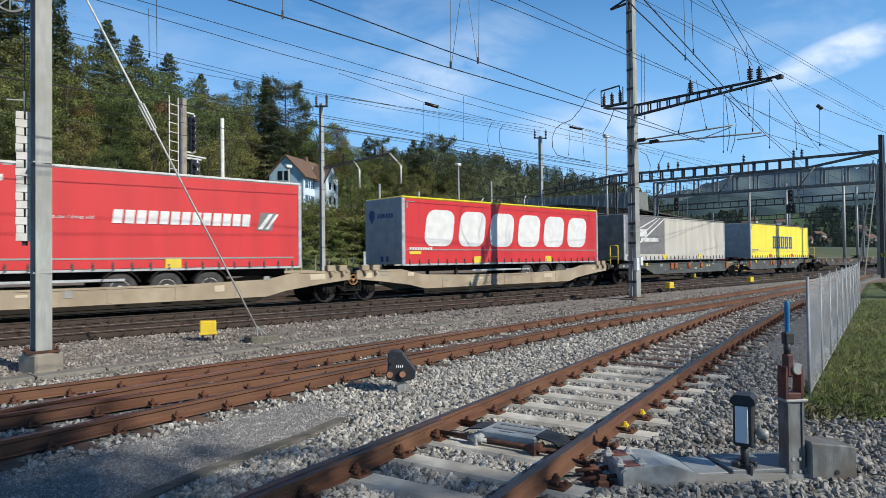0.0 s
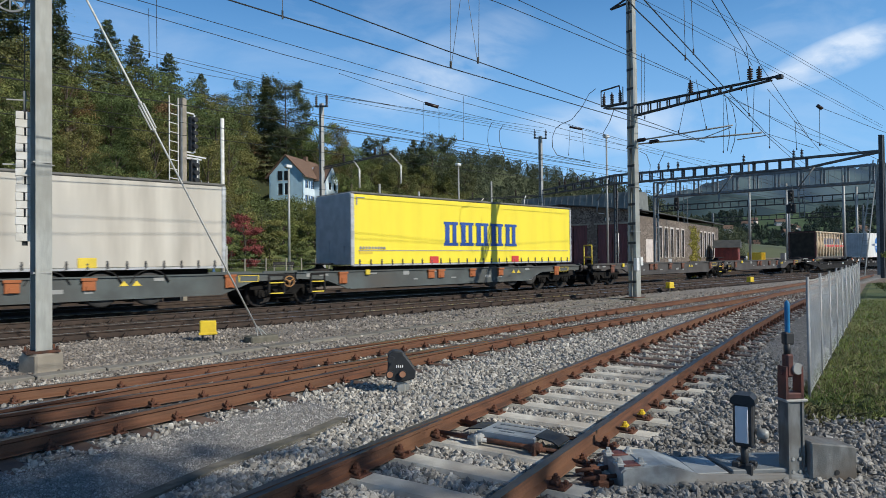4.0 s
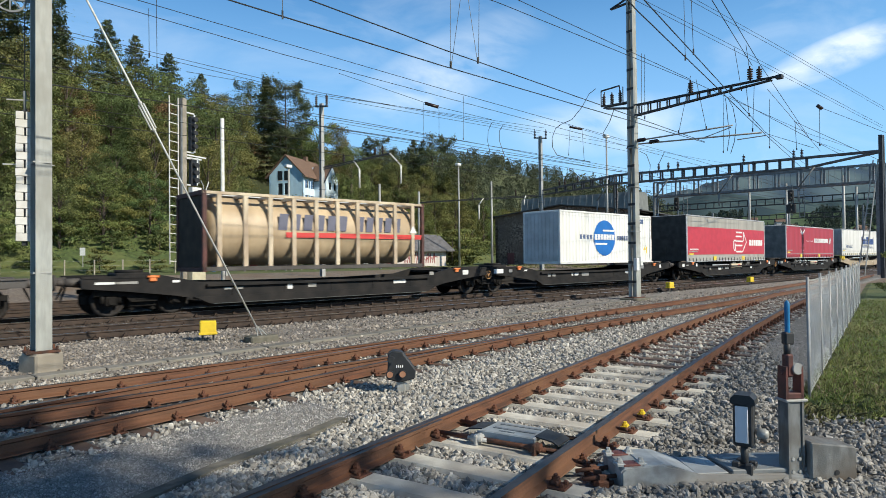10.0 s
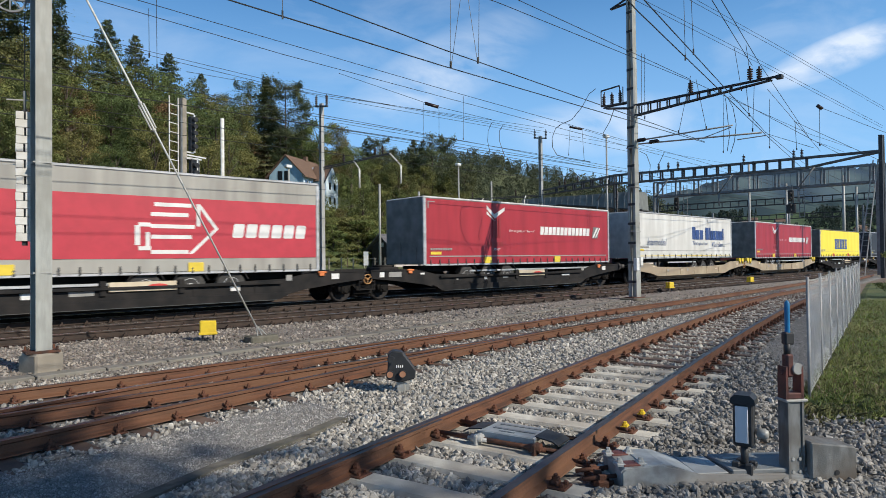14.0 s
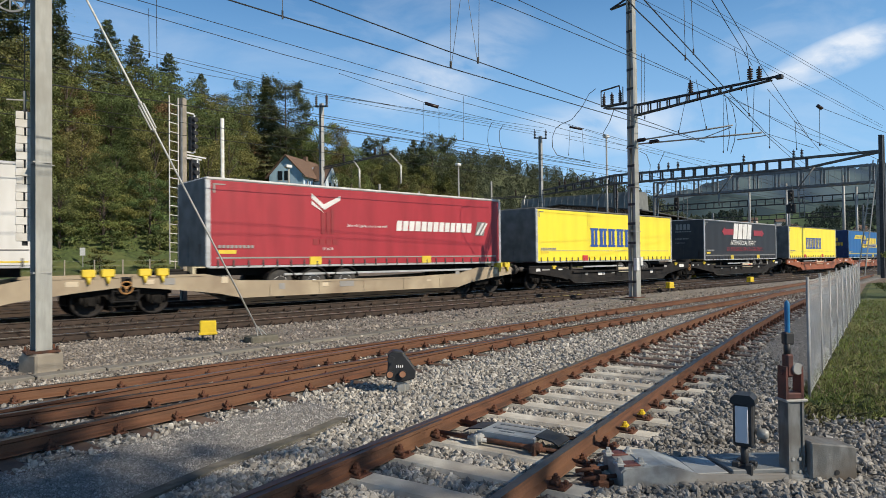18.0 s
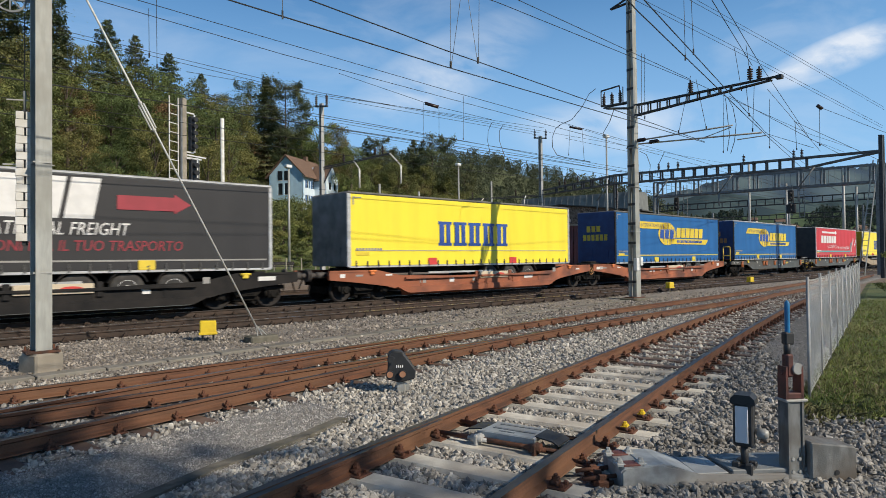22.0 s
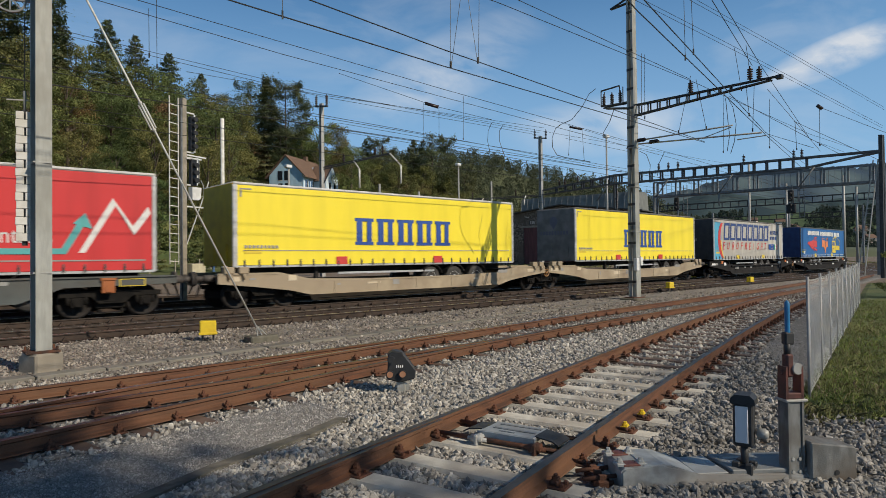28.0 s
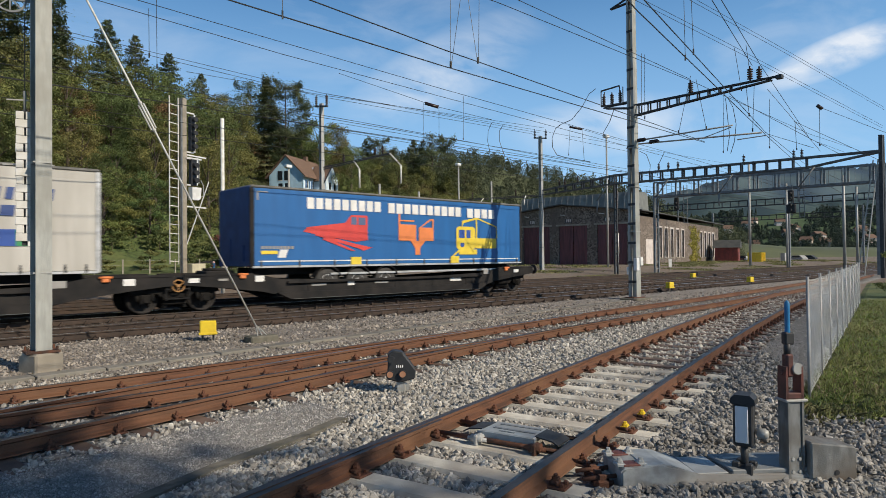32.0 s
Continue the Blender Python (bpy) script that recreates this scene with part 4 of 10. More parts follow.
def livery_five(e, x0=4.65, x1=9.45):
    """Yellow curtain with a broad word in five blue blocks."""
    w = (x1 - x0) / 5
    for i in range(5):
        a = x0 + w * i + 0.04
        b = a + w * 0.80
        serif = [quad(a - 0.03, 2.16, b + 0.03, 2.28), quad(a - 0.03, 3.06, b + 0.03, 3.18), quad(a + 0.04, 2.28, a + 0.30, 3.06), quad(b - 0.28, 2.28, b - 0.06, 3.06)]
        decal(e, "logo_block", serif, "blue", "broad blue printed block")
    decal(e, "lower_line", [quad(0.3, 1.93, 13.3, 1.96)], "grey")


def livery_slanted_white(e):
    """Red curtain with six large rounded white blocks."""
    w = (12.7 - 1.05) / 6
    for i in range(6):
        a = 1.1 + w * i
        decal(e, "logo_block", [rounded(a, 2.13, a + w * 0.82, 3.66, 0.42, 0.14)], "white", "large rounded white block")
    decal(e, "lower_line", [quad(0.2, 1.96, 13.4, 2.0)], "grey")


def livery_grey_red(e):
    """Grey curtain with a broad red field, a white looped arrow and a small word."""
    decal(e, "red_field", [quad(0.12, 1.70, 13.48, 3.57)], "crimson", "broad red printed field", thick=0.004)
    y = Y_SKIN - 0.004
    decal(e, "looped_arrow", [quad(8.0, 3.28, 9.1, 3.40), quad(7.9, 2.98, 9.0, 3.10), quad(7.9, 2.62, 9.2, 2.74), quad(7.9, 2.30, 9.1, 2.42), quad(7.9, 1.84, 9.0, 1.96), quad(7.45, 2.1, 7.6, 2.7), quad(7.75, 1.95, 7.87, 2.5),
                              quad(7.55, 1.95, 7.9, 2.07), quad(7.55, 2.66, 7.9, 2.78), [(9.25, 3.40), (9.37, 3.40), (9.95, 2.63), (9.82, 2.63)], [(9.0, 1.84), (9.14, 1.84), (9.95, 2.63), (9.82, 2.63)], quad(9.25, 2.7, 9.37, 3.40)], "white", y=y)
    decal(e, "logo_word", bars(10.4, 2.36, 13.1, 2.82, 6, 0.15, 0.82, r=0.06), "white", y=y)
    decal(e, "owner_mark", bars(0.45, 2.0, 1.7, 2.1, 10, 0, 0.7), "white", y=y)


def livery_road(e):
    """Dark panel with pale road lines and two words."""
    decal(e, "dark_panel", [quad(0.12, 1.75, 4.75, 4.02)], "shade", "darker printed panel", thick=0.004)
    y = Y_SKIN - 0.004
    decal(e, "road_line", [[(0.55, 2.30), (0.75, 2.30), (4.25, 3.98), (4.15, 3.98)], [(0.65, 1.95), (0.9, 1.95), (4.85, 3.98), (4.72, 3.98)], [(0.8, 3.02), (1.05, 3.02), (3.9, 3.98), (3.75, 3.98)]], "white", y=y)
    decal(e, "logo_word", bars(1.2, 2.80, 2.55, 3.24, 6, 0, 0.8), "white", y=y - 0.004)
    decal(e, "logo_word", bars(1.85, 2.50, 3.95, 2.74, 15, 0, 0.75), "white", y=y - 0.004)


def livery_haulier(e):
    """Dirty pale curtain with heavy blue blocks."""
    decal(e, "logo_word", skyline(7.3, 2.72, 9.0, (0.84, 0.64, 0.64)) + skyline(9.3, 2.72, 12.3, (0.84, 0.84, 0.64, 0.64, 0.64, 0.64, 0.84), (1.25, 0.6, 0.6, 1.1, 1.1, 1.2, 0.55)), "navy", "heavy dark blue block letters as bars")
    words(e, "Transporten", 7.35, 2.26, 9.6, 0.34, "bluegrey", 0.2)
    words(e, "Vlierden...", 10.3, 2.24, 12.4, 0.34, "bluegrey", 0.2)
    words(e, "Intermodaal", 1.4, 2.28, 3.75, 0.42, "bluegrey", 0.2)
    decal(e, "lower_line", [quad(0.2, 1.62, 13.4, 1.66)], "yellow")
    decal(e, "lower_line", [quad(0.2, 1.94, 13.4, 1.97)], "shade")


def livery_freight(e):
    """Black curtain with white blocks between two dark red arrows."""
    decal(e, "logo_word", bars(4.85, 2.84, 8.3, 4.0, 4, 0.18, 0.86), "white", "tall slanted white blocks")
    words(e, "INTERNATIONAL FREIGHT", 4.4, 2.38, 9.15, 0.36, "white", 0.25)
    words(e, "SOLIDE RAGIONI PER IL TUO TRASPORTO", 3.7, 1.93, 10.65, 0.30, "darkred", 0.15)
    for x, d in ((4.2, -1), (9.6, 1)):
        decal(e, "arrow", [[(x - 0.8, 3.14), (x + 0.8, 3.14), (x + 0.8, 3.56), (x - 0.8, 3.56)], [(x + 0.8 * d, 3.06), (x + 0.8 * d, 3.66), (x + 1.3 * d, 3.35)]], "darkred", "dark red printed arrow")
    decal(e, "lower_line", [quad(0.2, 1.62, 13.4, 1.67)], "grey")


def livery_globe(e):
    """Blue curtain with yellow bands, a globe and heavy yellow blocks."""
    decal(e, "upper_band", [[(2.3, 3.30), (2.75, 3.72), (6.3, 3.72), (6.3, 3.30)]], "yellow")
    decal(e, "globe", [ellipse(6.05, 3.02, 1.12, 0.72)], "yellow", "yellow printed globe")
    y = Y_SKIN - 0.006
    decal(e, "globe_line", [quad(4.95, 3.28, 7.15, 3.31), quad(4.95, 2.72, 7.15, 2.75), [(6.03, 2.3), (6.06, 2.3), (6.06, 3.74), (6.03, 3.74)], [(5.6, 2.4), (5.63, 2.4), (5.5, 3.0), (5.63, 3.65), (5.6, 3.65), (5.46, 3.0)], [(6.5, 2.4), (6.53, 2.4), (6.66, 3.0), (6.53, 3.65), (6.5, 3.65), (6.62, 3.0)]], "blue", y=y)
    decal(e, "logo_word", bars(5.1, 2.76, 6.95, 3.26, 3, 0.15, 0.82), "blue", y=y - 0.004)
    decal(e, "logo_word", bars(7.25, 2.80, 11.05, 3.44, 6, 0.15, 0.84), "yellow", "heavy yellow printed blocks")
    decal(e, "lower_band", [[(6.3, 2.38), (11.5, 2.38), (11.85, 2.72), (6.3, 2.72)]], "yellow")
    words(e, "INTERNATIONALE", 2.8, 3.40, 5.3, 0.22, "shade", 0.2, y=y)
    decal(e, "band_word", bars(7.3, 2.47, 10.9, 2.64, 20, 0.2, 0.7), "blue", y=y)
    decal(e, "lower_line", [quad(0.25, 1.66, 13.4, 1.71)], "yellow")


def livery_mountains(e):
    """Red curtain with white blocks, a teal line and a white zigzag."""
    decal(e, "logo_word", bars(1.6, 2.74, 6.4, 3.46, 6, 0.05, 0.84, r=0.08), "white")
    decal(e, "arrow", [quad(1.9, 3.70, 6.1, 3.88), [(6.05, 3.55), (6.6, 3.79), (6.05, 4.03)]], "white")
    words(e, "LOGISTICS", 3.6, 2.24, 6.4, 0.34, "white")
    words(e, "we move mountains", 6.75, 2.14, 10.9, 0.40, "white")
    decal(e, "teal_line", [quad(0.3, 1.84, 11.2, 2.0), [(11.05, 1.84), (11.25, 1.84), (11.75, 2.75), (11.58, 2.83)], [(11.42, 2.7), (11.9, 2.55), (11.72, 3.0)]], "teal", "teal printed rising line")
    decal(e, "zigzag", [[(11.55, 1.88), (11.72, 1.88), (12.5, 3.25), (12.42, 3.45)], [(12.42, 3.45), (12.52, 3.2), (13.0, 2.40), (12.96, 2.66)], [(12.92, 2.6), (13.0, 2.40), (13.45, 3.05), (13.38, 3.25)]], "white", "white printed mountain zigzag")
    decal(e, "lower_line", [quad(0.3, 1.64, 13.3, 1.68)], "grey")


def livery_flag(e):
    """Pale curtain with a coloured sweep, blue blocks, spaced red letters and a flag."""
    decal(e, "colour_sweep", [quad(0.12, 1.35, 1.25, 4.0)], "cyan", "cyan printed panel", thick=0.003)
    y = Y_SKIN - 0.003
    arc_o = [(1.75 - 1.05 * math.cos(a), 2.75 + 1.42 * math.sin(a)) for a in [radians(-70 + 10 * i) for i in range(14)]]
    arc_i = [(1.95 - 0.85 * math.cos(a), 2.75 + 1.40 * math.sin(a)) for a in [radians(-70 + 10 * i) for i in range(14)]]
    decal(e, "red_arc", [[arc_o[i], arc_o[i + 1], arc_i[i + 1], arc_i[i]] for i in range(13)], "red", y=y)
    arc_j = [(2.05 - 0.80 * math.cos(a), 2.70 + 1.34 * math.sin(a)) for a in [radians(-70 + 10 * i) for i in range(14)]]
    decal(e, "yellow_arc", [[arc_i[i], arc_i[i + 1], arc_j[i + 1], arc_j[i]] for i in range(7)], "yellow", y=y - 0.003)
    for i in range(8):
        a = 1.7 + i * 1.09
        decal(e, "logo_block", [quad(a, 2.74, a + 0.95, 2.92, 0.12), quad(a + 0.13, 3.80, a + 1.08, 3.98, 0.12), quad(a, 2.90, a + 0.19, 3.85, 0.12), quad(a + 0.76, 2.9, a + 0.95, 3.85, 0.12)], "navy", "blue outlined printed block")
    decal(e, "logo_word", bars(10.75, 3.30, 12.55, 3.62, 6, 0.15, 0.6) + bars(10.7, 2.86, 12.3, 3.14, 3, 0.15, 0.6), "navy")
    for i, ch in enumerate("EUROFREIGHT"):
        words(e, ch, 1.5 + i * 0.80, 2.05, 1.5 + i * 0.80 + (0.12 if ch == "I" else 0.42), 0.55, "red", 0.3)
    decal(e, "flag_blue", [quad(10.4, 2.06, 11.6, 2.50)], "blue")
    decal(e, "flag_stars", [ellipse(11.05 + 0.16 * math.cos(a), 2.28 + 0.15 * math.sin(a), 0.022, 0.022, 6) for a in [radians(30 * i) for i in range(12)]], "yellow", y=Y_SKIN - 0.006)
    decal(e, "flag_stripe", [quad(11.6, 2.06, 11.85, 2.50)], "green")
    decal(e, "flag_stripe", [quad(11.85, 2.06, 12.1, 2.50)], "white")
    decal(e, "flag_stripe", [quad(12.1, 2.06, 12.35, 2.50)], "red")


def livery_machines(e):
    """Blue curtain with a row of white bars and three printed machines."""
    decal(e, "logo_word", bars(2.1, 3.44, 5.4, 3.84, 9, 0, 0.78) + bars(5.7, 3.42, 9.7, 3.82, 10, 0, 0.78) + bars(10.0, 3.40, 11.8, 3.80, 4, 0, 0.78), "white", "bold white wording as bars")
    decal(e, "printed_machine", [[(1.95, 2.62), (2.1, 2.78), (3.7, 2.98), (3.95, 3.28), (4.7, 3.28), (4.7, 2.35), (4.2, 2.28), (2.9, 2.45)], [(2.4, 2.50), (4.3, 2.02), (4.5, 1.94), (4.9, 2.06), (3.9, 2.25), (2.5, 2.56)], [(2.7, 2.36), (3.9, 1.95), (4.15, 1.93), (2.9, 2.42)]], "red", "red printed snow groomer")
    decal(e, "groomer_window", [quad(3.95, 2.92, 4.2, 3.2), quad(4.28, 2.92, 4.6, 3.2)], "bluegrey", y=Y_SKIN - 0.006)
    decal(e, "printed_machine", [quad(6.2, 2.35, 7.1, 3.0), quad(6.2, 3.0, 6.28, 3.4), quad(6.28, 3.12, 7.0, 3.18), quad(7.25, 2.35, 8.05, 2.9), [(7.3, 2.9), (7.36, 2.9), (7.9, 3.2), (8.05, 3.2), (8.05, 3.26), (7.85, 3.26)], quad(7.98, 2.9, 8.05, 3.2), [(6.8, 2.35), (7.6, 2.35), (7.3, 2.05), (7.3, 1.78), (7.05, 1.78), (7.05, 2.05)]], "orange", "orange printed work platform")
    decal(e, "printed_machine", [rounded(9.35, 2.0, 10.5, 3.0, 0.18), quad(10.5, 2.05, 11.85, 2.5), quad(10.55, 2.5, 10.62, 3.4), [(9.7, 3.0), (9.7, 3.25), (10.6, 3.42), (10.6, 3.34), (9.8, 3.15)], [(10.6, 3.36), (11.9, 3.0), (11.9, 3.05), (10.6, 3.42)], quad(11.86, 2.5, 11.9, 3.04), [(9.1, 1.72), (9.2, 1.72), (9.6, 1.95), (9.5, 2.0)], quad(9.5, 1.78, 10.6, 2.0)], "yellow", "yellow printed rail truck")
    decal(e, "truck_window", [quad(9.5, 2.5, 9.85, 2.85), quad(9.95, 2.5, 10.2, 2.85), ellipse(9.7, 2.2, 0.13, 0.1, 12)], "blue", y=Y_SKIN - 0.006)
    decal(e, "lower_line", [quad(0.25, 1.56, 13.35, 1.60)], "white")
    decal(e, "white_tag", [quad(0.95, 1.70, 1.25, 1.98, 0.35)], "white")


def corrugated(e, x0, x1, z0, z1, skin, pitch=0.28):
    bm = bmesh.new()
    n = int((x1 - x0) / (pitch / 4))
    rows = []
    for i in range(n + 1):
        x = x0 + (x1 - x0) * i / n
        d = (0, 0.03, 0.03, 0)[i % 4]
        rows.append((bm.verts.new((x, -1.20 + d, z0)), bm.verts.new((x, -1.20 + d, z1))))
    for a, b in zip(rows, rows[1:]):
        bm.faces.new((a[0], b[0], b[1], a[1]))
    bm_box(bm, x0, -1.15, z0, x1, 1.2, z1)
    return part("side_panel", bm, skin, e)


def steel_container(s0):
    e = empty("shipping_container", Matrix(), "white corrugated bulk container with blue disc on a wagon", "container")
    e["span"] = 9.13
    white = mat("white_container_paint", (0.84, 0.835, 0.80), (0.74, 0.73, 0.685), rough=0.5, scale=1.0, detail=8, stretch=(2, 1, 0.3))
    # Greyer copy of the white paint, with the end wall's shade in it.
    end = mat("white_end_wall_shaded", (0.62, 0.625, 0.62), (0.48, 0.485, 0.48), rough=0.6, scale=1.4, detail=8)
    corrugated(e, 0.12, 9.0, 1.40, 3.98, white)
    part("top_rail", box(0, -1.22, 3.96, 9.13, 1.22, 4.06, bevel=0.015), white, e)
    part("bottom_rail", box(0, -1.22, 1.26, 9.13, 1.22, 1.40, bevel=0.015), white, e)
    for x in (0.0, 9.0):
        for y in (-1.22, 1.09):
            part("corner_post", box(x, y, 1.26, x + 0.13, y + 0.13, 4.06, bevel=0.01), white, e)
    wall = part("end_wall", box(0.0, -1.1, 1.40, 0.05, 1.1, 3.96), end, e, "ribbed white end wall, greyed as if in shade")
    for i in range(9):
        part("rib", box(-0.03, -1.05 + i * 0.245, 1.45, -0.002, -0.93 + i * 0.245, 3.92), end, wall)
    y = -1.204
    decal(e, "disc", [ellipse(4.1, 2.66, 1.05, 0.98, 40)], "azure", "large blue printed disc", y=y)
    decal(e, "logo_word", bars(3.12, 2.55, 5.1, 2.86, 7, 0, 0.82) + [quad(3.9, 3.02, 5.0, 3.12, 0.3), quad(3.15, 2.28, 4.3, 2.38, 0.3)], "white", y=y - 0.006)
    decal(e, "address_word", bars(1.75, 2.58, 3.0, 2.82, 4, 0, 0.6) + bars(5.4, 2.55, 7.5, 2.80, 9, 0, 0.6), "bluegrey", y=y)
    decal(e, "fleet_number", bars(7.6, 3.55, 8.3, 3.82, 5, 0, 0.65), "bluegrey", y=y)
    decal(e, "warning_mark", [[(8.25, 2.0), (8.5, 2.0), (8.37, 2.2)], quad(8.55, 1.8, 8.65, 2.2)], "yellow", y=y)
    return mover(e, s0)


def tank_container(s0):
    e = empty("tank_container", Matrix(), "cream ribbed tank container in a rusty red frame on a wagon", "container")
    e["span"] = 9.13
    cream = mat("cream_tank_paint", (0.60, 0.465, 0.295), (0.42, 0.315, 0.195), rough=0.5, scale=1.2, detail=9, stretch=(1, 1, 0.4), col3=(0.42, 0.31, 0.19), big=0.7)
    frame_m = mat("dirty_frame_paint", (0.66, 0.56, 0.40), (0.42, 0.32, 0.22), rough=0.6, scale=2, detail=8, stretch=(1, 1, 0.5))
    red_m = mat("rusty_red_frame", (0.12, 0.045, 0.038), (0.07, 0.034, 0.028), rough=0.7, scale=4)
    bm = bmesh.new()
    bm_lathe(bm, [(0.35, 0.20), (0.88, 0.26), (1.15, 0.42), (1.175, 0.6), (1.175, 8.55), (1.15, 8.72), (0.88, 8.86), (0.35, 8.92)], 36, "x", (0, 0, 2.62))
    part("tank", bm, cream, e)
    for i in range(10):
        x = 0.55 + 8.0 * i / 9
        bm = bmesh.new()
        bm_box(bm, x - 0.08, -1.215, 1.42, x + 0.08, -1.12, 3.84, bevel=0.01)
        bm_box(bm, x - 0.07, -1.15, 3.70, x + 0.07, 1.15, 3.80)
        part("rib", bm, frame_m, e)
    part("top_rail", box(0, -1.22, 3.76, 9.13, -1.10, 3.86, bevel=0.01), frame_m, e)
    part("top_rail", box(0, 1.10, 3.76, 9.13, 1.22, 3.86, bevel=0.01), frame_m, e)
    part("bottom_rail", box(0, -1.22, 1.28, 9.13, -1.10, 1.42, bevel=0.01), P["wbrown"], e)
    part("bottom_rail", box(0, 1.10, 1.28, 9.13, 1.22, 1.42, bevel=0.01), P["wbrown"], e)
    for x in (0.0, 9.0):
        bm = bmesh.new()
        for y in (-1.22, 1.08):
            bm_box(bm, x, y, 1.26, x + 0.14, y + 0.14, 3.88, bevel=0.012)
        bm_box(bm, x, -1.1, 3.74, x + 0.14, 1.1, 3.88)
        bm_box(bm, x, -1.1, 1.26, x + 0.14, 1.1, 1.40)
        part("end_frame", bm, red_m, e, "rusty red end frame")
    # Dark brown sheet put in for the shade inside the end frame.
    part("end_plate", box(0.05, -1.07, 1.41, 0.09, 1.07, 3.73), mat("end_shade_brown", (0.075, 0.058, 0.042), (0.045, 0.035, 0.027), rough=0.8, scale=2, spec=0.2), e, "dark brown sheet standing in for shade inside the end frame")
    part("walkway", box(0.3, -0.4, 3.80, 8.8, 0.4, 3.86), P["alu"], e)
    decal(e, "red_stripe", [quad(2.9, 2.40, 9.0, 2.58)], "red", y=-1.19)
    decal(e, "logo_word", bars(2.6, 2.66, 5.5, 3.22, 6, 0.12, 0.70), "slate", y=-1.195)
    decal(e, "logo_word", bars(5.8, 2.66, 8.0, 3.22, 5, 0.12, 0.70), "slate", y=-1.195)
    decal(e, "triangle", [[(8.35, 2.65), (8.75, 2.65), (8.55, 2.95)]], "white", y=-1.215)
    return mover(e, s0)


def front_bars(e, y0, y1, z0, z1, n, colour, fill=0.72):
    """Printed blocks on a front wall, read from the far side to the near side."""
    step = (y1 - y0) / n
    for i in range(n):
        a, b = sorted((y0 + step * i, y0 + step * (i + fill)))
        part("front_mark", box(-0.064, a, z0, -0.0605, b, z1), LAM[colour], e)


def front_pin(e, y, z, r, colour):
    """A printed drop-shaped badge on a front wall."""
    bm = bmesh.new()
    ring = [(y + r * math.sin(k * math.pi / 8), z + r * math.cos(k * math.pi / 8)) for k in range(-6, 7)] + [(y, z - 1.7 * r)]
    bm_prism(bm, ring, 0.0, 0.0035)
    bmesh.ops.transform(bm, matrix=Matrix(((0, -1, 0, -0.0605), (1, 0, 0, 0), (0, 0, 1, 0), (0, 0, 0, 1))), verts=bm.verts)
    bmesh.ops.recalc_face_normals(bm, faces=bm.faces)
    part("front_badge", bm, LAM[colour], e)


RIM = P["alu"]
t = trailer(-3.01, 1.36, 4.32, P["red"], WHITE_RIM, P["front"], "red curtain-sided semi-trailer with white printed wording and rim")
livery_carmaker(t)
t = trailer(15.10, 1.36, 4.16, P["red"], YELLOW_RIM, PALE_FRONT, "red curtain-sided semi-trailer with large rounded white print", markers=((4.24, "yellow"), (9.26, "yellow")), sill="alu")
livery_slanted_white(t)
front_pin(t, 0.75, 3.45, 0.22, "navy")
front_bars(t, 0.35, -0.75, 3.30, 3.48, 6, "navy")
front_bars(t, 0.9, -0.6, 1.50, 1.72, 4, "navy", 0.5)
t = trailer(31.41, 1.40, 4.10, P["grey_road"], DARK_RIM, GREY_FRONT, "dirty grey curtain-sided semi-trailer with a darker printed panel", markers=((4.69, "yellow"), (9.63, "yellow")), wheels=10.0)
livery_road(t)
t = trailer(49.82, 1.38, 4.18, P["yellow"], DARK_RIM, PALE_FRONT, "yellow curtain-sided semi-trailer with pale front and blue print", markers=((4.1, "red"), (9.2, "red")))
livery_five(t)
tank_container(102.95)
steel_container(121.2)
t = trailer(134.93, 1.24, 4.36, P["grey"], RIM, P["front"], "grey and red curtain-sided semi-trailer with a white looped arrow", markers=((4.26, "yellow"), (9.23, "yellow")))
livery_grey_red(t)
t = trailer(153.45, 1.34, 4.22, P["red_dull"], WHITE_RIM, GREY_FRONT, "red curtain-sided semi-trailer with grey front wall", markers=((3.8, "yellow"), (8.9, "yellow")), wheels=3.9, legs=11.0)
livery_carmaker(t)
t = trailer(169.87, 1.50, 4.30, P["pale"], RIM, PALE_FRONT, "dirty white curtain-sided semi-trailer with blue wording", markers=(), straps=18, sill="alu")
livery_haulier(t)
t = trailer(188.0, 1.40, 4.30, P["red_dull"], WHITE_RIM, GREY_FRONT, "faded red curtain-sided semi-trailer with white printed wording", markers=((3.9, "yellow"), (9.1, "yellow")), wheels=3.9, legs=11.0)
livery_carmaker(t)
t = trailer(204.18, 1.38, 4.10, P["yellow"], DARK_RIM, GREY_FRONT, "yellow curtain-sided semi-trailer with dark front and blue print", markers=((4.1, "red"), (9.25, "red")))
livery_five(t, 4.6, 8.9)
t = trailer(222.45, 1.32, 4.16, P["black"], RIM, BLACK_FRONT, "black curtain-sided semi-trailer with white and red print", markers=((4.6, "yellow"), (9.6, "yellow")))
livery_freight(t)
front_bars(t, 0.75, -0.35, 3.45, 3.85, 4, "grey")
front_bars(t, 0.8, -0.4, 3.28, 3.36, 10, "grey")
front_bars(t, 0.8, -0.2, 2.78, 2.86, 9, "grey")
front_bars(t, 0.8, 0.1, 2.50, 2.56, 7, "grey")
t = trailer(239.09, 1.32, 4.18, P["yellow"], DARK_RIM, GREY_FRONT, "yellow curtain-sided semi-trailer with blue print on orange wagon", markers=((4.17, "red"), (9.2, "red")))
livery_five(t, 4.5, 8.95)
t = trailer(257.03, 1.24, 4.24, P["blue"], DARK_RIM, BLUE_FRONT, "blue curtain-sided semi-trailer with yellow globe print on orange wagon", markers=((4.63, "yellow"), (9.63, "yellow")), post="wblack")
livery_globe(t)
front_bars(t, 0.60, -0.40, 3.05, 3.40, 3, "yellow")
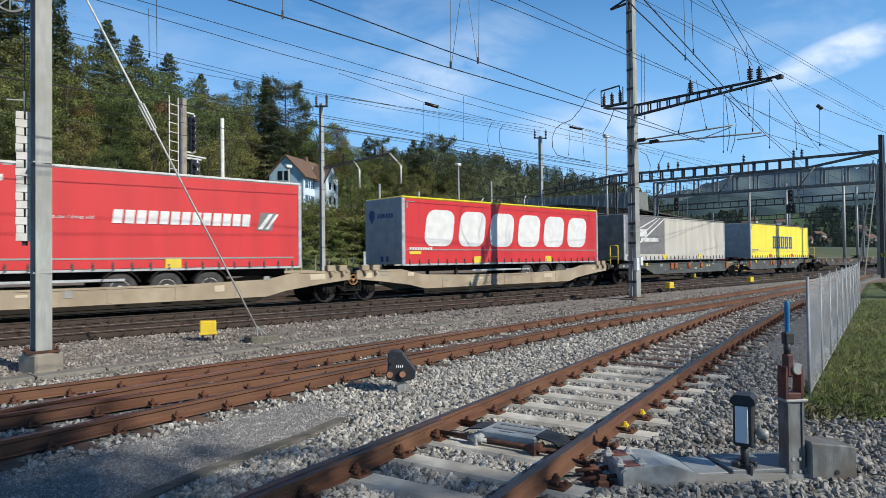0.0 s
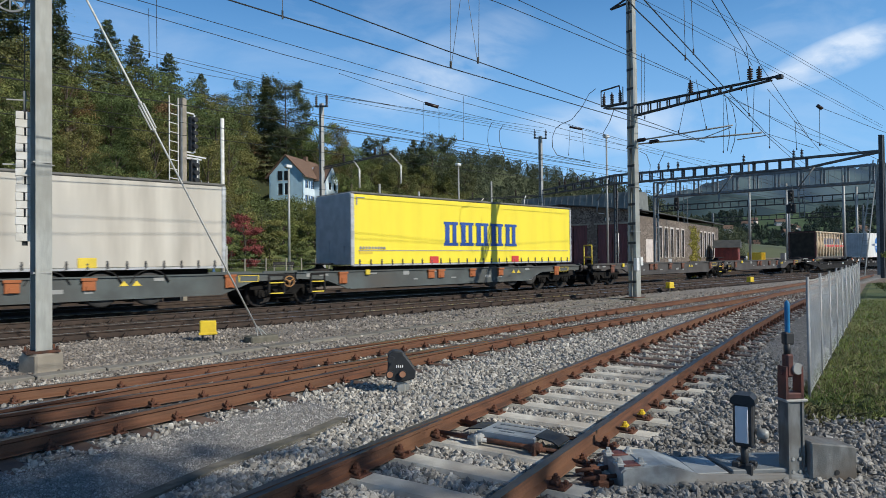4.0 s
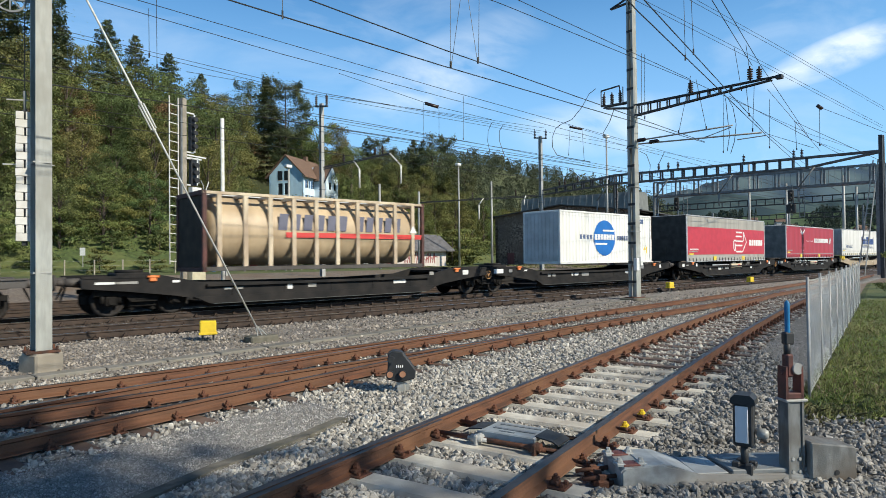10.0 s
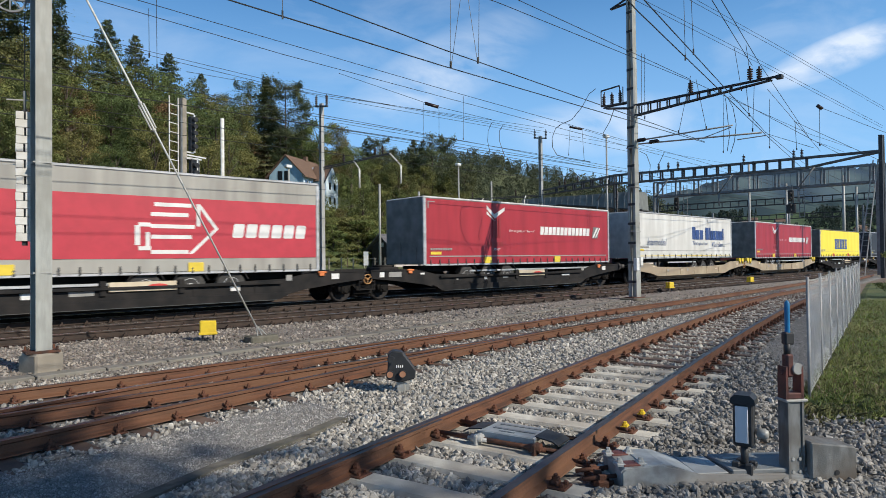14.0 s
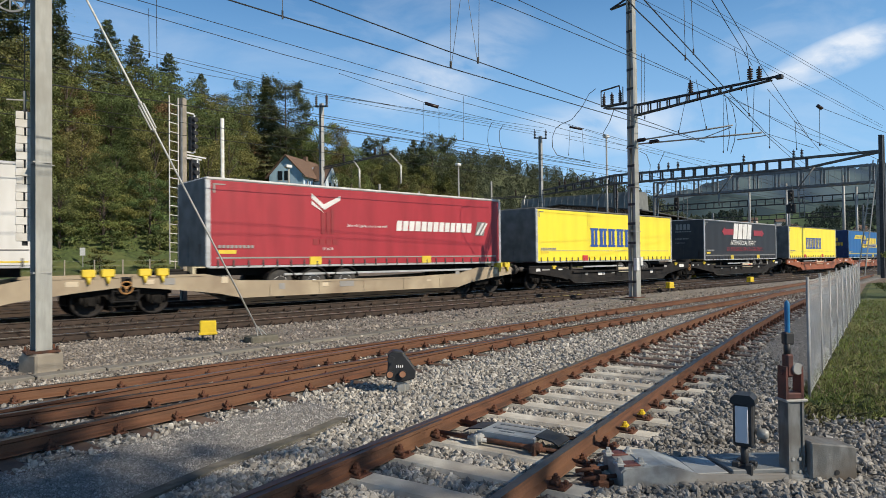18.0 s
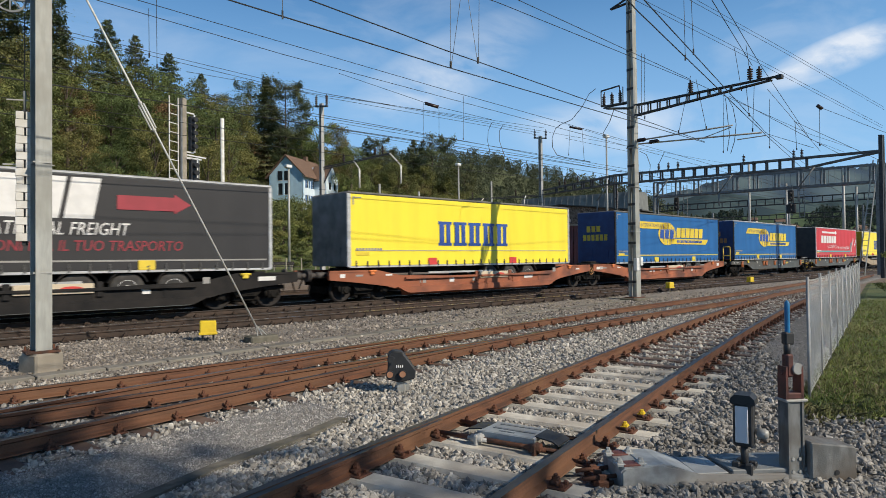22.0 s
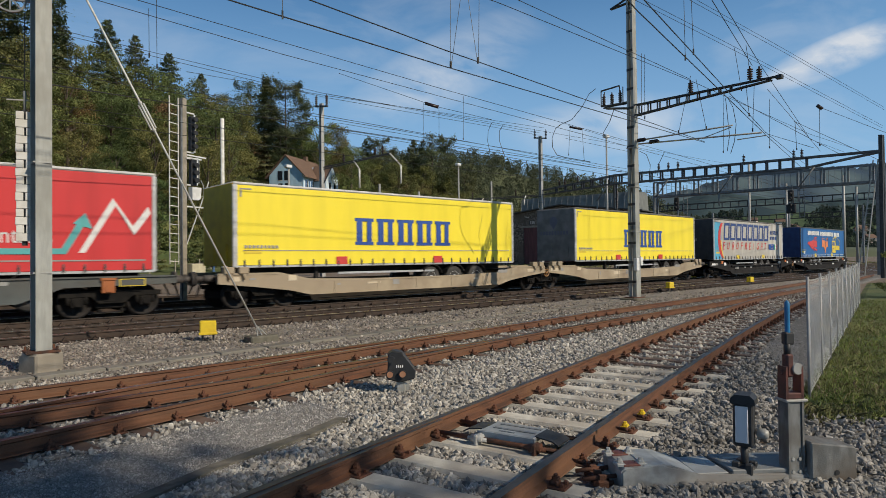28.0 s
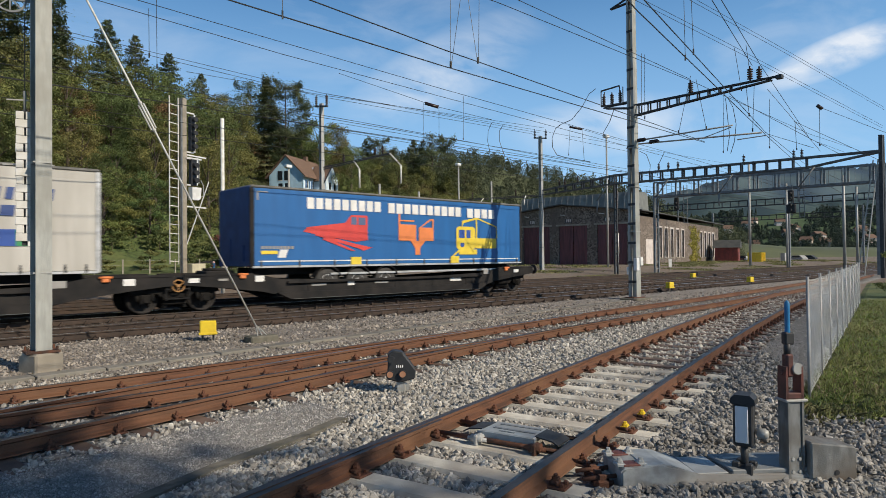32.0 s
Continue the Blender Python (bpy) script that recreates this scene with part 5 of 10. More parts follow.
front_bars(t, 0.85, -0.85, 2.55, 2.90, 6, "yellow")
t = trailer(273.2, 1.30, 4.24, P["blue"], RIM, BLUE_FRONT, "faded blue curtain-sided semi-trailer with yellow globe print on grey wagon", markers=((4.6, "yellow"), (9.6, "yellow")), post="wblack")
livery_globe(t)
front_bars(t, 0.60, -0.40, 3.05, 3.40, 3, "ochre")
front_bars(t, 0.85, -0.85, 2.55, 2.90, 6, "ochre")
t = trailer(292.27, 1.32, 4.26, P["red"], WHITE_RIM, BLACK_FRONT, "bright red curtain-sided semi-trailer with white mountain zigzag", markers=((4.4, "yellow"), (9.4, "yellow")))
livery_mountains(t)
t = trailer(308.27, 1.40, 4.21, P["yellow"], WHITE_RIM, ORANGE_FRONT, "yellow curtain-sided semi-trailer with ochre front and white rim", markers=((4.12, "red"), (8.85, "red")), wheels=9.9)
livery_five(t, 4.7, 9.7)
t = trailer(326.77, 1.40, 4.24, P["yellow"], DARK_RIM, GREY_FRONT, "yellow curtain-sided semi-trailer with lettered grey front wall", markers=((4.12, "red"), (8.95, "red")), wheels=9.9)
livery_five(t, 4.75, 9.3)
front_pin(t, 0.1, 3.55, 0.26, "slate")
front_bars(t, 1.0, -0.9, 2.82, 3.02, 10, "slate")
t = trailer(343.34, 1.32, 4.26, P["pale_grey"], DARK_RIM, BLACK_FRONT, "pale curtain-sided semi-trailer with blue print and flag", markers=((4.13, "yellow"), (9.15, "yellow")), wheels=9.1)
livery_flag(t)
front_bars(t, 0.6, -0.1, 2.70, 2.86, 5, "grey")
t = trailer(361.43, 1.38, 4.15, P["blue"], DARK_RIM, BLUE_FRONT, "blue curtain-sided semi-trailer with three printed machines, the last load", markers=((4.16, "yellow"), (9.24, "yellow")), wheels=4.3, legs=11.2, straps=10, post="wblack")
livery_machines(t)

pocket_wagon(-4.4, 30.05, P["beige"], "beige rust-streaked articulated pocket wagon", stake="skin", clamps=True)
flat_wagon(30.05, 64.6, P["wgrey"], LAM["stake"], "grey green articulated wagon with orange folding stakes")
flat_wagon(64.6, 98.9, P["wbrown"], mat("rusty_stake", (0.20, 0.085, 0.05), (0.13, 0.06, 0.04), rough=0.8, scale=6), "empty grey brown articulated flat wagon with rusty stakes")
pocket_wagon(98.9, 133.0, P["wblack"], "black articulated pocket wagon carrying two containers", stake="orange")
pocket_wagon(133.0, 168.45, P["wblack"], "black articulated pocket wagon with white lettering plates", stake="orange", sign=True)
pocket_wagon(168.45, 202.9, P["beige"], "beige rust-streaked articulated pocket wagon with yellow clamps", clamps=True)
pocket_wagon(202.9, 237.6, P["wblack"], "black articulated pocket wagon with a cream sign board", sign=True)
pocket_wagon(237.6, 271.9, P["worange"], "faded orange articulated pocket wagon", stake="orange", sign=True)
flat_wagon(271.9, 307.07, P["wgrey"], LAM["stake"], "dark grey articulated wagon with orange folding stakes")
pocket_wagon(307.07, 341.85, P["beige"], "beige weathered articulated pocket wagon", stake="skin", clamps=True)
pocket_wagon(341.85, 376.4, P["wblack"], "black clean articulated pocket wagon at the train's tail", stake="orange")


# ---------------------------------------------------------------- line-side things
def beam(bm, p0, p1, w, h=None):
    """A square bar between two points."""
    h = w if h is None else h
    p0, p1 = Vector(p0), Vector(p1)
    d = (p1 - p0).normalized()
    side = d.cross(Vector((0, 0, 1)))
    side = side.normalized() if side.length > 1e-4 else Vector((1, 0, 0))
    up = side.cross(d).normalized()
    v = [bm.verts.new(p + side * sx * w / 2 + up * sz * h / 2) for p in (p0, p1) for sx, sz in ((-1, -1), (1, -1), (1, 1), (-1, 1))]
    for q in ((0, 1, 2, 3), (7, 6, 5, 4), (0, 4, 5, 1), (1, 5, 6, 2), (2, 6, 7, 3), (3, 7, 4, 0)):
        bm.faces.new([v[i] for i in q])
    return bm


def insulator(bm, x, y, z, h=0.42, r=0.075, down=False):
    s = -1 if down else 1
    prof = [(0.02, 0.0), (0.03, 0.06)]
    n = 5
    for i in range(n):
        a = 0.06 + (h - 0.12) * i / n
        prof += [(r, a), (r * 0.9, a + 0.025), (0.03, a + 0.05)]
    prof += [(0.03, h - 0.05), (0.02, h)]
    bm_lathe(bm, [(q, s * zz) for q, zz in prof], 10, "z", (x, y, z))
    return bm


def foot_block(parent, x, y, w, z0, z1, turn=0.0):
    bm = box(-w / 2, -w / 2, z0, w / 2, w / 2, z1, bevel=0.03)
    bmesh.ops.rotate(bm, verts=bm.verts, cent=(0, 0, 0), matrix=Matrix.Rotation(turn, 3, "Z"))
    bmesh.ops.translate(bm, verts=bm.verts, vec=(x, y, 0))
    part("footing", bm, M["conc"], parent, "weathered concrete footing")


M["post_zinc"] = mat("weathered_zinc", (0.42, 0.43, 0.40), (0.33, 0.34, 0.315), rough=0.6, metal=0.1, scale=3, stretch=(4, 4, 0.8), bump=0.1, col3=(0.27, 0.265, 0.23), big=0.8)


def tension_post():
    """The steel post with the stack of balance weights hung beside it, and its stay."""
    e = empty("tension_post", pose(1.70, 12.08, 0), "galvanised steel post on a concrete footing", "mast")
    bm = bmesh.new()
    c, si = math.cos(radians(9)), math.sin(radians(9))
    out = [(-0.12, -0.13), (0.12, -0.13), (0.12, -0.105), (0.012, -0.105), (0.012, 0.105), (0.12, 0.105), (0.12, 0.13), (-0.12, 0.13), (-0.12, 0.105), (-0.012, 0.105), (-0.012, -0.105), (-0.12, -0.105)]
    lo = [bm.verts.new((a * c - b * si, a * si + b * c, 0.17)) for a, b in out]
    hi = [bm.verts.new((a * c - b * si, a * si + b * c, 7.4)) for a, b in out]
    for i in range(12):
        bm.faces.new((lo[i], lo[(i + 1) % 12], hi[(i + 1) % 12], hi[i]))
    bm.faces.new(hi)
    part("post", bm, M["post_zinc"], e)
    bm = box(-0.24, -0.20, 0.15, 0.24, 0.20, 0.19, bevel=0.006)
    for sx in (-0.20, 0.20):
        for sy in (-0.16, 0.16):
            bm_cyl(bm, (sx, sy, 0.14), (sx, sy, 0.25), 0.018, seg=6)
    part("base_plate", bm, M["iron"], e)
    foot_block(e, 0, 0, 0.47, -0.42, 0.15, radians(24))
    bm = bmesh.new()
    for z in (3.25, 1.45):
        bm_box(bm, -0.13, -0.14, z - 0.012, 0.13, 0.14, z + 0.012)
    part("band", bm, M["galv"], e)
    w = empty("balance_weights", pose(1.50, 12.29, 0, 0, 0, -8), "stack of white painted tension weights on a rod", "weight")
    # Broad black rod doubles as backing, putting shade into the blocks' slots.
    part("rod", box(-0.04, -0.05, 1.9, 0.04, 0.05, 4.12), M["black"], w)
    part("eye_rod", bm_cyl(bmesh.new(), (0, 0, 4.1), (0, 0, 4.45), 0.02, seg=8), M["galv"], w)
    part("hanging_cable", bm_cyl(bmesh.new(), (0, 0, 4.38), (0, 0, 5.75), 0.008, seg=6), M["wire"], w)
    for i in range(16):
        z = 1.97 + 0.133 * i
        sh = 0.007 * math.sin(i * 2.1)
        bm = bmesh.new()
        if i % 2:
            bm_box(bm, -0.122 + sh, -0.10, z, -0.014 + sh, 0.10, z + 0.126, bevel=0.005)
            bm_box(bm, 0.014 + sh, -0.10, z, 0.122 + sh, 0.10, z + 0.126, bevel=0.005)
        else:
            bm_box(bm, -0.122 + sh, -0.10, z, 0.122 + sh, 0.10, z + 0.126, bevel=0.005)
        part("weight_block", bm, M["weights"], w)
    bm = bmesh.new()
    beam(bm, (-0.3, 0.0, 3.22), (0.42, 0.0, 3.25), 0.02)
    beam(bm, (-0.25, 0.0, 4.28), (0.05, 0.0, 4.30), 0.02)
    part("guide_bracket", bm, M["galv"], w)
    bm = bmesh.new()
    for i in range(24):
        a, b = 2 * math.pi * i / 24, 2 * math.pi * (i + 1) / 24
        beam(bm, (-0.2 + 0.22 * math.cos(a), 0, 5.95 + 0.22 * math.sin(a)), (-0.2 + 0.22 * math.cos(b), 0, 5.95 + 0.22 * math.sin(b)), 0.03)
    for i in range(4):
        a = math.pi * i / 4
        beam(bm, (-0.2 - 0.2 * math.cos(a), 0, 5.95 - 0.2 * math.sin(a)), (-0.2 + 0.2 * math.cos(a), 0, 5.95 + 0.2 * math.sin(a)), 0.02)
    beam(bm, (-0.2, 0, 5.95), (0.35, 0, 5.95), 0.05)
    part("pulley", bm, M["steel_grey"], w)
    s = empty("stay_wire", Matrix(), "taut steel stay with a turnbuckle down to a concrete block", "stay")
    a, b = Vector((5.75, 12.87, 0.18)), Vector((1.78, 12.07, 7.25))
    part("cable", bm_cyl(bmesh.new(), a, b, 0.019, seg=8), M["wire_pale"], s)
    bm = bmesh.new()
    p, q = a.lerp(b, 0.555), a.lerp(b, 0.615)
    off = Vector((0.035, -0.02, 0.02))
    bm_cyl(bm, p + off, q + off, 0.016, seg=6)
    bm_cyl(bm, p - off, q - off, 0.016, seg=6)
    bm_cyl(bm, p - (q - p) * 0.08, p, 0.035, seg=8)
    bm_cyl(bm, q, q + (q - p) * 0.08, 0.035, seg=8)
    part("turnbuckle", bm, M["wire_pale"], s)
    bm = bmesh.new()
    for d in (-0.10, 0.0, 0.10):
        bm_cyl(bm, (5.86 + d, 12.84, 0.0), (5.74, 12.87, 0.22), 0.012, seg=6)
    part("anchor_rod", bm, M["galv"], s)
    part("anchor_block", box(5.55, 12.68, -0.40, 6.18, 13.1, 0.0, bevel=0.03), M["conc_old"], s, "low concrete anchor block")


M["weights"] = mat("white_weight_paint", (0.72, 0.71, 0.67), (0.58, 0.56, 0.50), rough=0.75, scale=4, vary=0.08, bump=0.2)
tension_post()


def yellow_box(x, y, turn, size=0.34):
    e = empty("line_side_box", pose(x, y, 0, 0, 0, turn), "small yellow trackside connection box on short legs", "box", "yellow trackside boxes")
    bm = box(-size / 2, -0.13, 0.04, size / 2, 0.13, 0.32, bevel=0.02)
    bm_box(bm, -size / 2 - 0.02, -0.15, 0.02, size / 2 + 0.02, 0.15, 0.07, bevel=0.01)
    part("housing", bm, M["yellow"], e)
    for sx in (-0.11, 0.11):
        part("leg", box(sx - 0.02, -0.02, -0.32, sx + 0.02, 0.02, 0.04), M["black"], e)


for x, y, tn in ((5.01, 13.70, -20), (29.0, 16.4, -10), (38.6, 16.6, -10), (44.5, 23.3, 0)):
    yellow_box(x, y, tn, 0.34 if x < 40 else 0.45)


M["trough"] = mat("soiled_trough_concrete", (0.27, 0.25, 0.22), (0.16, 0.15, 0.13), rough=0.95, scale=5, detail=8, bump=0.35, vary=0.15, col3=(0.19, 0.18, 0.15), big=1.3)


def cable_trough():
    e = empty("cable_trough", Matrix(), "grey concrete cable trough with separate lids", "trough", kind="structure")
    me = finish(box(-0.49, -0.16, -0.26, 0.49, 0.16, -0.118, bevel=0.012), "trough_lid", M["trough"])
    for i in range(-4, 26):
        x = i * 1.0
        y = 11.22 + 0.139 * x
        ob = part("trough_lid", me, None, e)
        ob.matrix_basis = pose(x, y, 0.02 * math.sin(i * 1.3) * 0.5, 0, 0, 7.7 + 0.6 * math.sin(i * 2.3))


cable_trough()


def dwarf_signal():
    e = empty("dwarf_signal", pose(5.14, 6.89, -0.20, 0, 0, -36), "low black shunting signal with three lenses on a grey foot", "signal")
    out = [(-0.19, 0.20), (-0.02, 0.15), (0.19, 0.20), (0.20, 0.32), (0.02, 0.56), (-0.10, 0.58), (-0.17, 0.54)]
    bm = bm_prism(bmesh.new(), out, -0.11, 0.11)
    bmesh.ops.bevel(bm, geom=bm.edges[:], offset=0.015, segments=1, affect="EDGES")
    part("head", bm, M["black"], e)
    for sx, sz, m in ((-0.15, 0.27, "lens"), (0.02, 0.27, "lens"), (-0.13, 0.46, "black")):
        bm = bmesh.new()
        bm_cyl(bm, (sx, -0.10, sz), (sx, -0.15, sz), 0.052, seg=14)
        h = part("hood", bm, M["black"], e)
        part("lens", bm_cyl(bmesh.new(), (sx, -0.145, sz), (sx, -0.156, sz), 0.042, seg=14), M[m], h)
    bm = bmesh.new()
    for i in range(4):
        bm_box(bm, -0.065 + i * 0.026, -0.118, 0.355, -0.050 + i * 0.026, -0.111, 0.388)
    part("number_mark", bm, M["white"], e)
    bm = box(-0.06, -0.05, -0.08, 0.06, 0.05, 0.20, bevel=0.012)
    bm_box(bm, 0.05, -0.02, -0.06, 0.11, 0.03, 0.12)
    part("foot", bm, M["galv"], e)


M["lens"] = mat("amber_lens", (0.42, 0.22, 0.13), (0.30, 0.15, 0.10), rough=0.12, scale=5)
dwarf_signal()


# the siding's fittings: lock cover between the rails, point machine, lantern, hand lever
def slope_at(x):
    return math.degrees(math.atan((near_c(x + 0.1) - near_c(x - 0.1)) / 0.2))


def on_siding(x, off):
    th = radians(slope_at(x))
    return x - off * math.sin(th), near_c(x) + off * math.cos(th)


M["machine"] = mat("grey_machine_paint", (0.36, 0.375, 0.375), (0.23, 0.235, 0.23), rough=0.6, metal=0.1, scale=9, detail=9, bump=0.15, bump_scale=120, col3=(0.27, 0.255, 0.235), big=2.2)
M["machine_pale"] = mat("pale_galvanised_sheet", (0.42, 0.45, 0.46), (0.31, 0.33, 0.335), rough=0.5, metal=0.25, scale=7, detail=9, bump=0.08, bump_scale=90, col3=(0.34, 0.345, 0.335), big=2.5)
M["lid_grey"] = mat("blue_grey_lid_paint", (0.19, 0.215, 0.235), (0.145, 0.16, 0.172), rough=0.55, metal=0.1, scale=8, detail=8, bump=0.1, col3=(0.22, 0.23, 0.23), big=3)
M["blue"] = mat("blue_handle_paint", (0.02, 0.20, 0.42), (0.02, 0.15, 0.34), rough=0.4, scale=6)
M["red_iron"] = mat("red_brown_iron", (0.16, 0.055, 0.045), (0.085, 0.04, 0.035), rough=0.6, metal=0.2, scale=8, bump=0.15)


def lock_cover():
    x, y = on_siding(4.45, -0.06)
    e = empty("switch_lock", pose(x, y, 0, 0, 0, slope_at(4.35) + 90), "galvanised switch lock cover between the rails", "cover")
    bm = bmesh.new()
    bm_box(bm, -0.29, -0.19, -0.085, 0.29, 0.19, -0.035, bevel=0.01)
    part("cover", bm, M["machine_pale"], e, "pale galvanised lid")
    for q in (-1, 1):
        bm = bmesh.new()
        bm_prism(bm, [(q * 0.27, -0.030), (q * 0.44, -0.052), (q * 0.50, -0.085), (q * 0.50, -0.097), (q * 0.43, -0.064), (q * 0.27, -0.042)], -0.15, 0.13)
        bmesh.ops.recalc_face_normals(bm, faces=bm.faces)
        part("end_sheet", bm, M["steel_dark"], e, "dark end sheet")
    for x0, x1, y0, y1 in ((-0.24, 0.20, -0.12, -0.085), (-0.24, 0.20, 0.02, 0.06), (-0.06, 0.10, 0.115, 0.135)):
        part("slot", box(x0, y0, -0.036, x1, y1, -0.029), M["lid_grey"], e)
    part("side_sheet", box(-0.30, 0.19, -0.13, 0.30, 0.20, -0.04), M["machine_pale"], e)
    for sx in (-0.34, 0.26):
        bm = bm_cyl(bmesh.new(), (sx - 0.06, 0.27, -0.08), (sx + 0.06, 0.27, -0.10), 0.038, seg=10)
        bm_cyl(bm, (sx - 0.10, 0.27, -0.10), (sx + 0.10, 0.27, -0.10), 0.02, seg=8)
        bm_box(bm, sx - 0.02, 0.2, -0.16, sx + 0.02, 0.32, -0.055, bevel=0.01)
        part("clamp", bm, M["galv"] if sx > 0 else M["iron"], e)
    part("throw_rod", bm_cyl(bmesh.new(), (-0.7, 0.25, -0.10), (0.75, 0.25, -0.10), 0.022, seg=8), M["iron"], e)
    part("throw_rod", bm_cyl(bmesh.new(), (-0.7, -0.24, -0.11), (0.75, -0.24, -0.11), 0.022, seg=8), M["iron"], e)


lock_cover()


def point_machine():
    e = empty("point_machine", pose(4.86, 2.62, -0.20, 0, 0, -36.5), "light grey low point machine with raised end and dark lid", "machine")
    bm = bmesh.new()
    bm_prism(bm, [(-0.63, 0.0), (-0.63, 0.150), (-0.60, 0.175), (-0.30, 0.185), (-0.24, 0.178), (-0.04, 0.112), (0.02, 0.104), (0.95, 0.088), (0.95, 0.0)], -0.225, 0.225)
    bmesh.ops.bevel(bm, geom=[q for q in bm.edges if abs(q.verts[0].co.y - q.verts[1].co.y) < 0.01], offset=0.012, segments=2, affect="EDGES")
    part("housing", bm, M["machine"], e)
    for sy in (-1, 1):
        part("foot_flange", box(-0.10, min(sy * 0.225, sy * 0.285), 0.0, 0.95, max(sy * 0.225, sy * 0.285), 0.052, bevel=0.008), M["machine"], e)
    bm = bmesh.new()
    bm_prism(bm, [(-0.44, 0.1865), (-0.28, 0.1905), (-0.22, 0.1800), (-0.03, 0.1165), (-0.03, 0.1100), (-0.22, 0.1735), (-0.28, 0.1840), (-0.44, 0.1800)], -0.205, 0.205)
    part("ramp_sheet", bm, M["machine_pale"], e, "pale sheet bent over the step")
    part("middle_sheet", box(-0.015, -0.205, 0.100, 0.24, 0.205, 0.1115, bevel=0.003), M["machine_pale"], e)
    part("lid", box(0.27, -0.21, 0.09, 0.92, 0.21, 0.128, bevel=0.008), M["lid_grey"], e, "dark grey lid")
    for k in range(2):
        part("lid_slot", box(0.34, -0.05 + 0.11 * k, 0.127, 0.50, 0.0 + 0.11 * k, 0.1305), M["machine_pale"], e)
    for sx, sy, w in ((-0.03, 0.0, 0.21), (0.255, 0.0, 0.215)):
        part("seam", box(sx - 0.006, sy - w, 0.10, sx + 0.006, sy + w, 0.1105), M["steel_dark"], e)
    for sy in (-0.135, 0.135):
        part("clamp_strap", box(-0.60, sy - 0.055, 0.17, -0.46, sy + 0.055, 0.192, bevel=0.006), M["red_iron"], e, "red brown clamping strap")
        for sx in (-0.615, -0.445):
            bm = box(sx - 0.035, sy - 0.05, 0.17, sx + 0.035, sy + 0.05, 0.196, bevel=0.005)
            bm_cyl(bm, (sx, sy, 0.195), (sx, sy, 0.232), 0.016, seg=6)
            bm_cyl(bm, (sx, sy, 0.195), (sx, sy, 0.212), 0.028, seg=6)
            part("bolt", bm, M["galv"], e)
    for sy in (-0.1, 0.1):
        part("drive_rod", bm_cyl(bmesh.new(), (-0.90, sy, 0.06), (-0.62, sy, 0.08), 0.018, seg=8), M["iron"], e)
    bm = box(-0.80, -0.16, -0.02, -0.70, 0.16, 0.06, bevel=0.012)
    for sy in (-0.12, 0.0, 0.12):
        bm_cyl(bm, (-0.82, sy, 0.03), (-0.66, sy, 0.03), 0.022, seg=8)
        bm_box(bm, -0.78, sy - 0.02, 0.05, -0.72, sy + 0.02, 0.10, bevel=0.006)
    part("rod_clamp", bm, M["iron"], e, "rusty bolted rod clamp at the rail")


point_machine()


def point_lantern():
    e = empty("point_lantern", pose(5.12, 2.27, -0.12, 0, 0, -74) @ Matrix.Diagonal((0.98, 0.98, 1.0, 1)), "black point lantern with a white glass front", "lantern")
    part("stem", bm_cyl(bmesh.new(), (0, 0, 0.0), (0, 0, 0.24), 0.03, seg=10), M["black"], e)
    bm = box(-0.075, -0.075, 0.22, 0.075, 0.075, 0.56, bevel=0.012)
    part("case", bm, M["black"], e)
    bm = bmesh.new()
    bm_prism(bm, [(-0.094, 0.555), (0.094, 0.555), (0.09, 0.60), (0.055, 0.63), (-0.055, 0.63), (-0.09, 0.60)], -0.09, 0.09)
    part("roof", bm, M["black"], e)
    part("glass", box(-0.056, -0.082, 0.25, 0.040, -0.074, 0.54, bevel=0.004), M["milk"], e, "milky white glass")
    bm = bm_lathe(bmesh.new(), [(0.05, 0.0), (0.09, 0.01), (0.09, 0.05), (0.05, 0.07)], 12, "z")
    for i in range(4):
        a = math.pi / 2 * i + 0.6
        bm_box(bm, 0.07 * math.cos(a) - 0.03, 0.07 * math.sin(a) - 0.03, 0.0, 0.07 * math.cos(a) + 0.03, 0.07 * math.sin(a) + 0.03, 0.09, bevel=0.01)
    part("swivel", bm, M["black"], e)
    bm = bm_lathe(bmesh.new(), [(0.015, 0), (0.038, 0.005), (0.042, 0.06), (0.03, 0.085), (0.012, 0.09)], 14, "x", (0.09, 0.02, 0.32))
    part("socket", bm, M["galv"], e)


M["milk"] = mat("milk_glass", (0.72, 0.73, 0.76), (0.64, 0.65, 0.69), rough=0.25, scale=3)
point_lantern()


M["box_steel"] = mat("dull_box_steel", (0.225, 0.235, 0.232), (0.125, 0.13, 0.128), rough=0.7, metal=0.1, scale=8, detail=9, bump=0.15, bump_scale=120, stretch=(1.6, 1.6, 0.6), col3=(0.12, 0.095, 0.07), big=2.5)


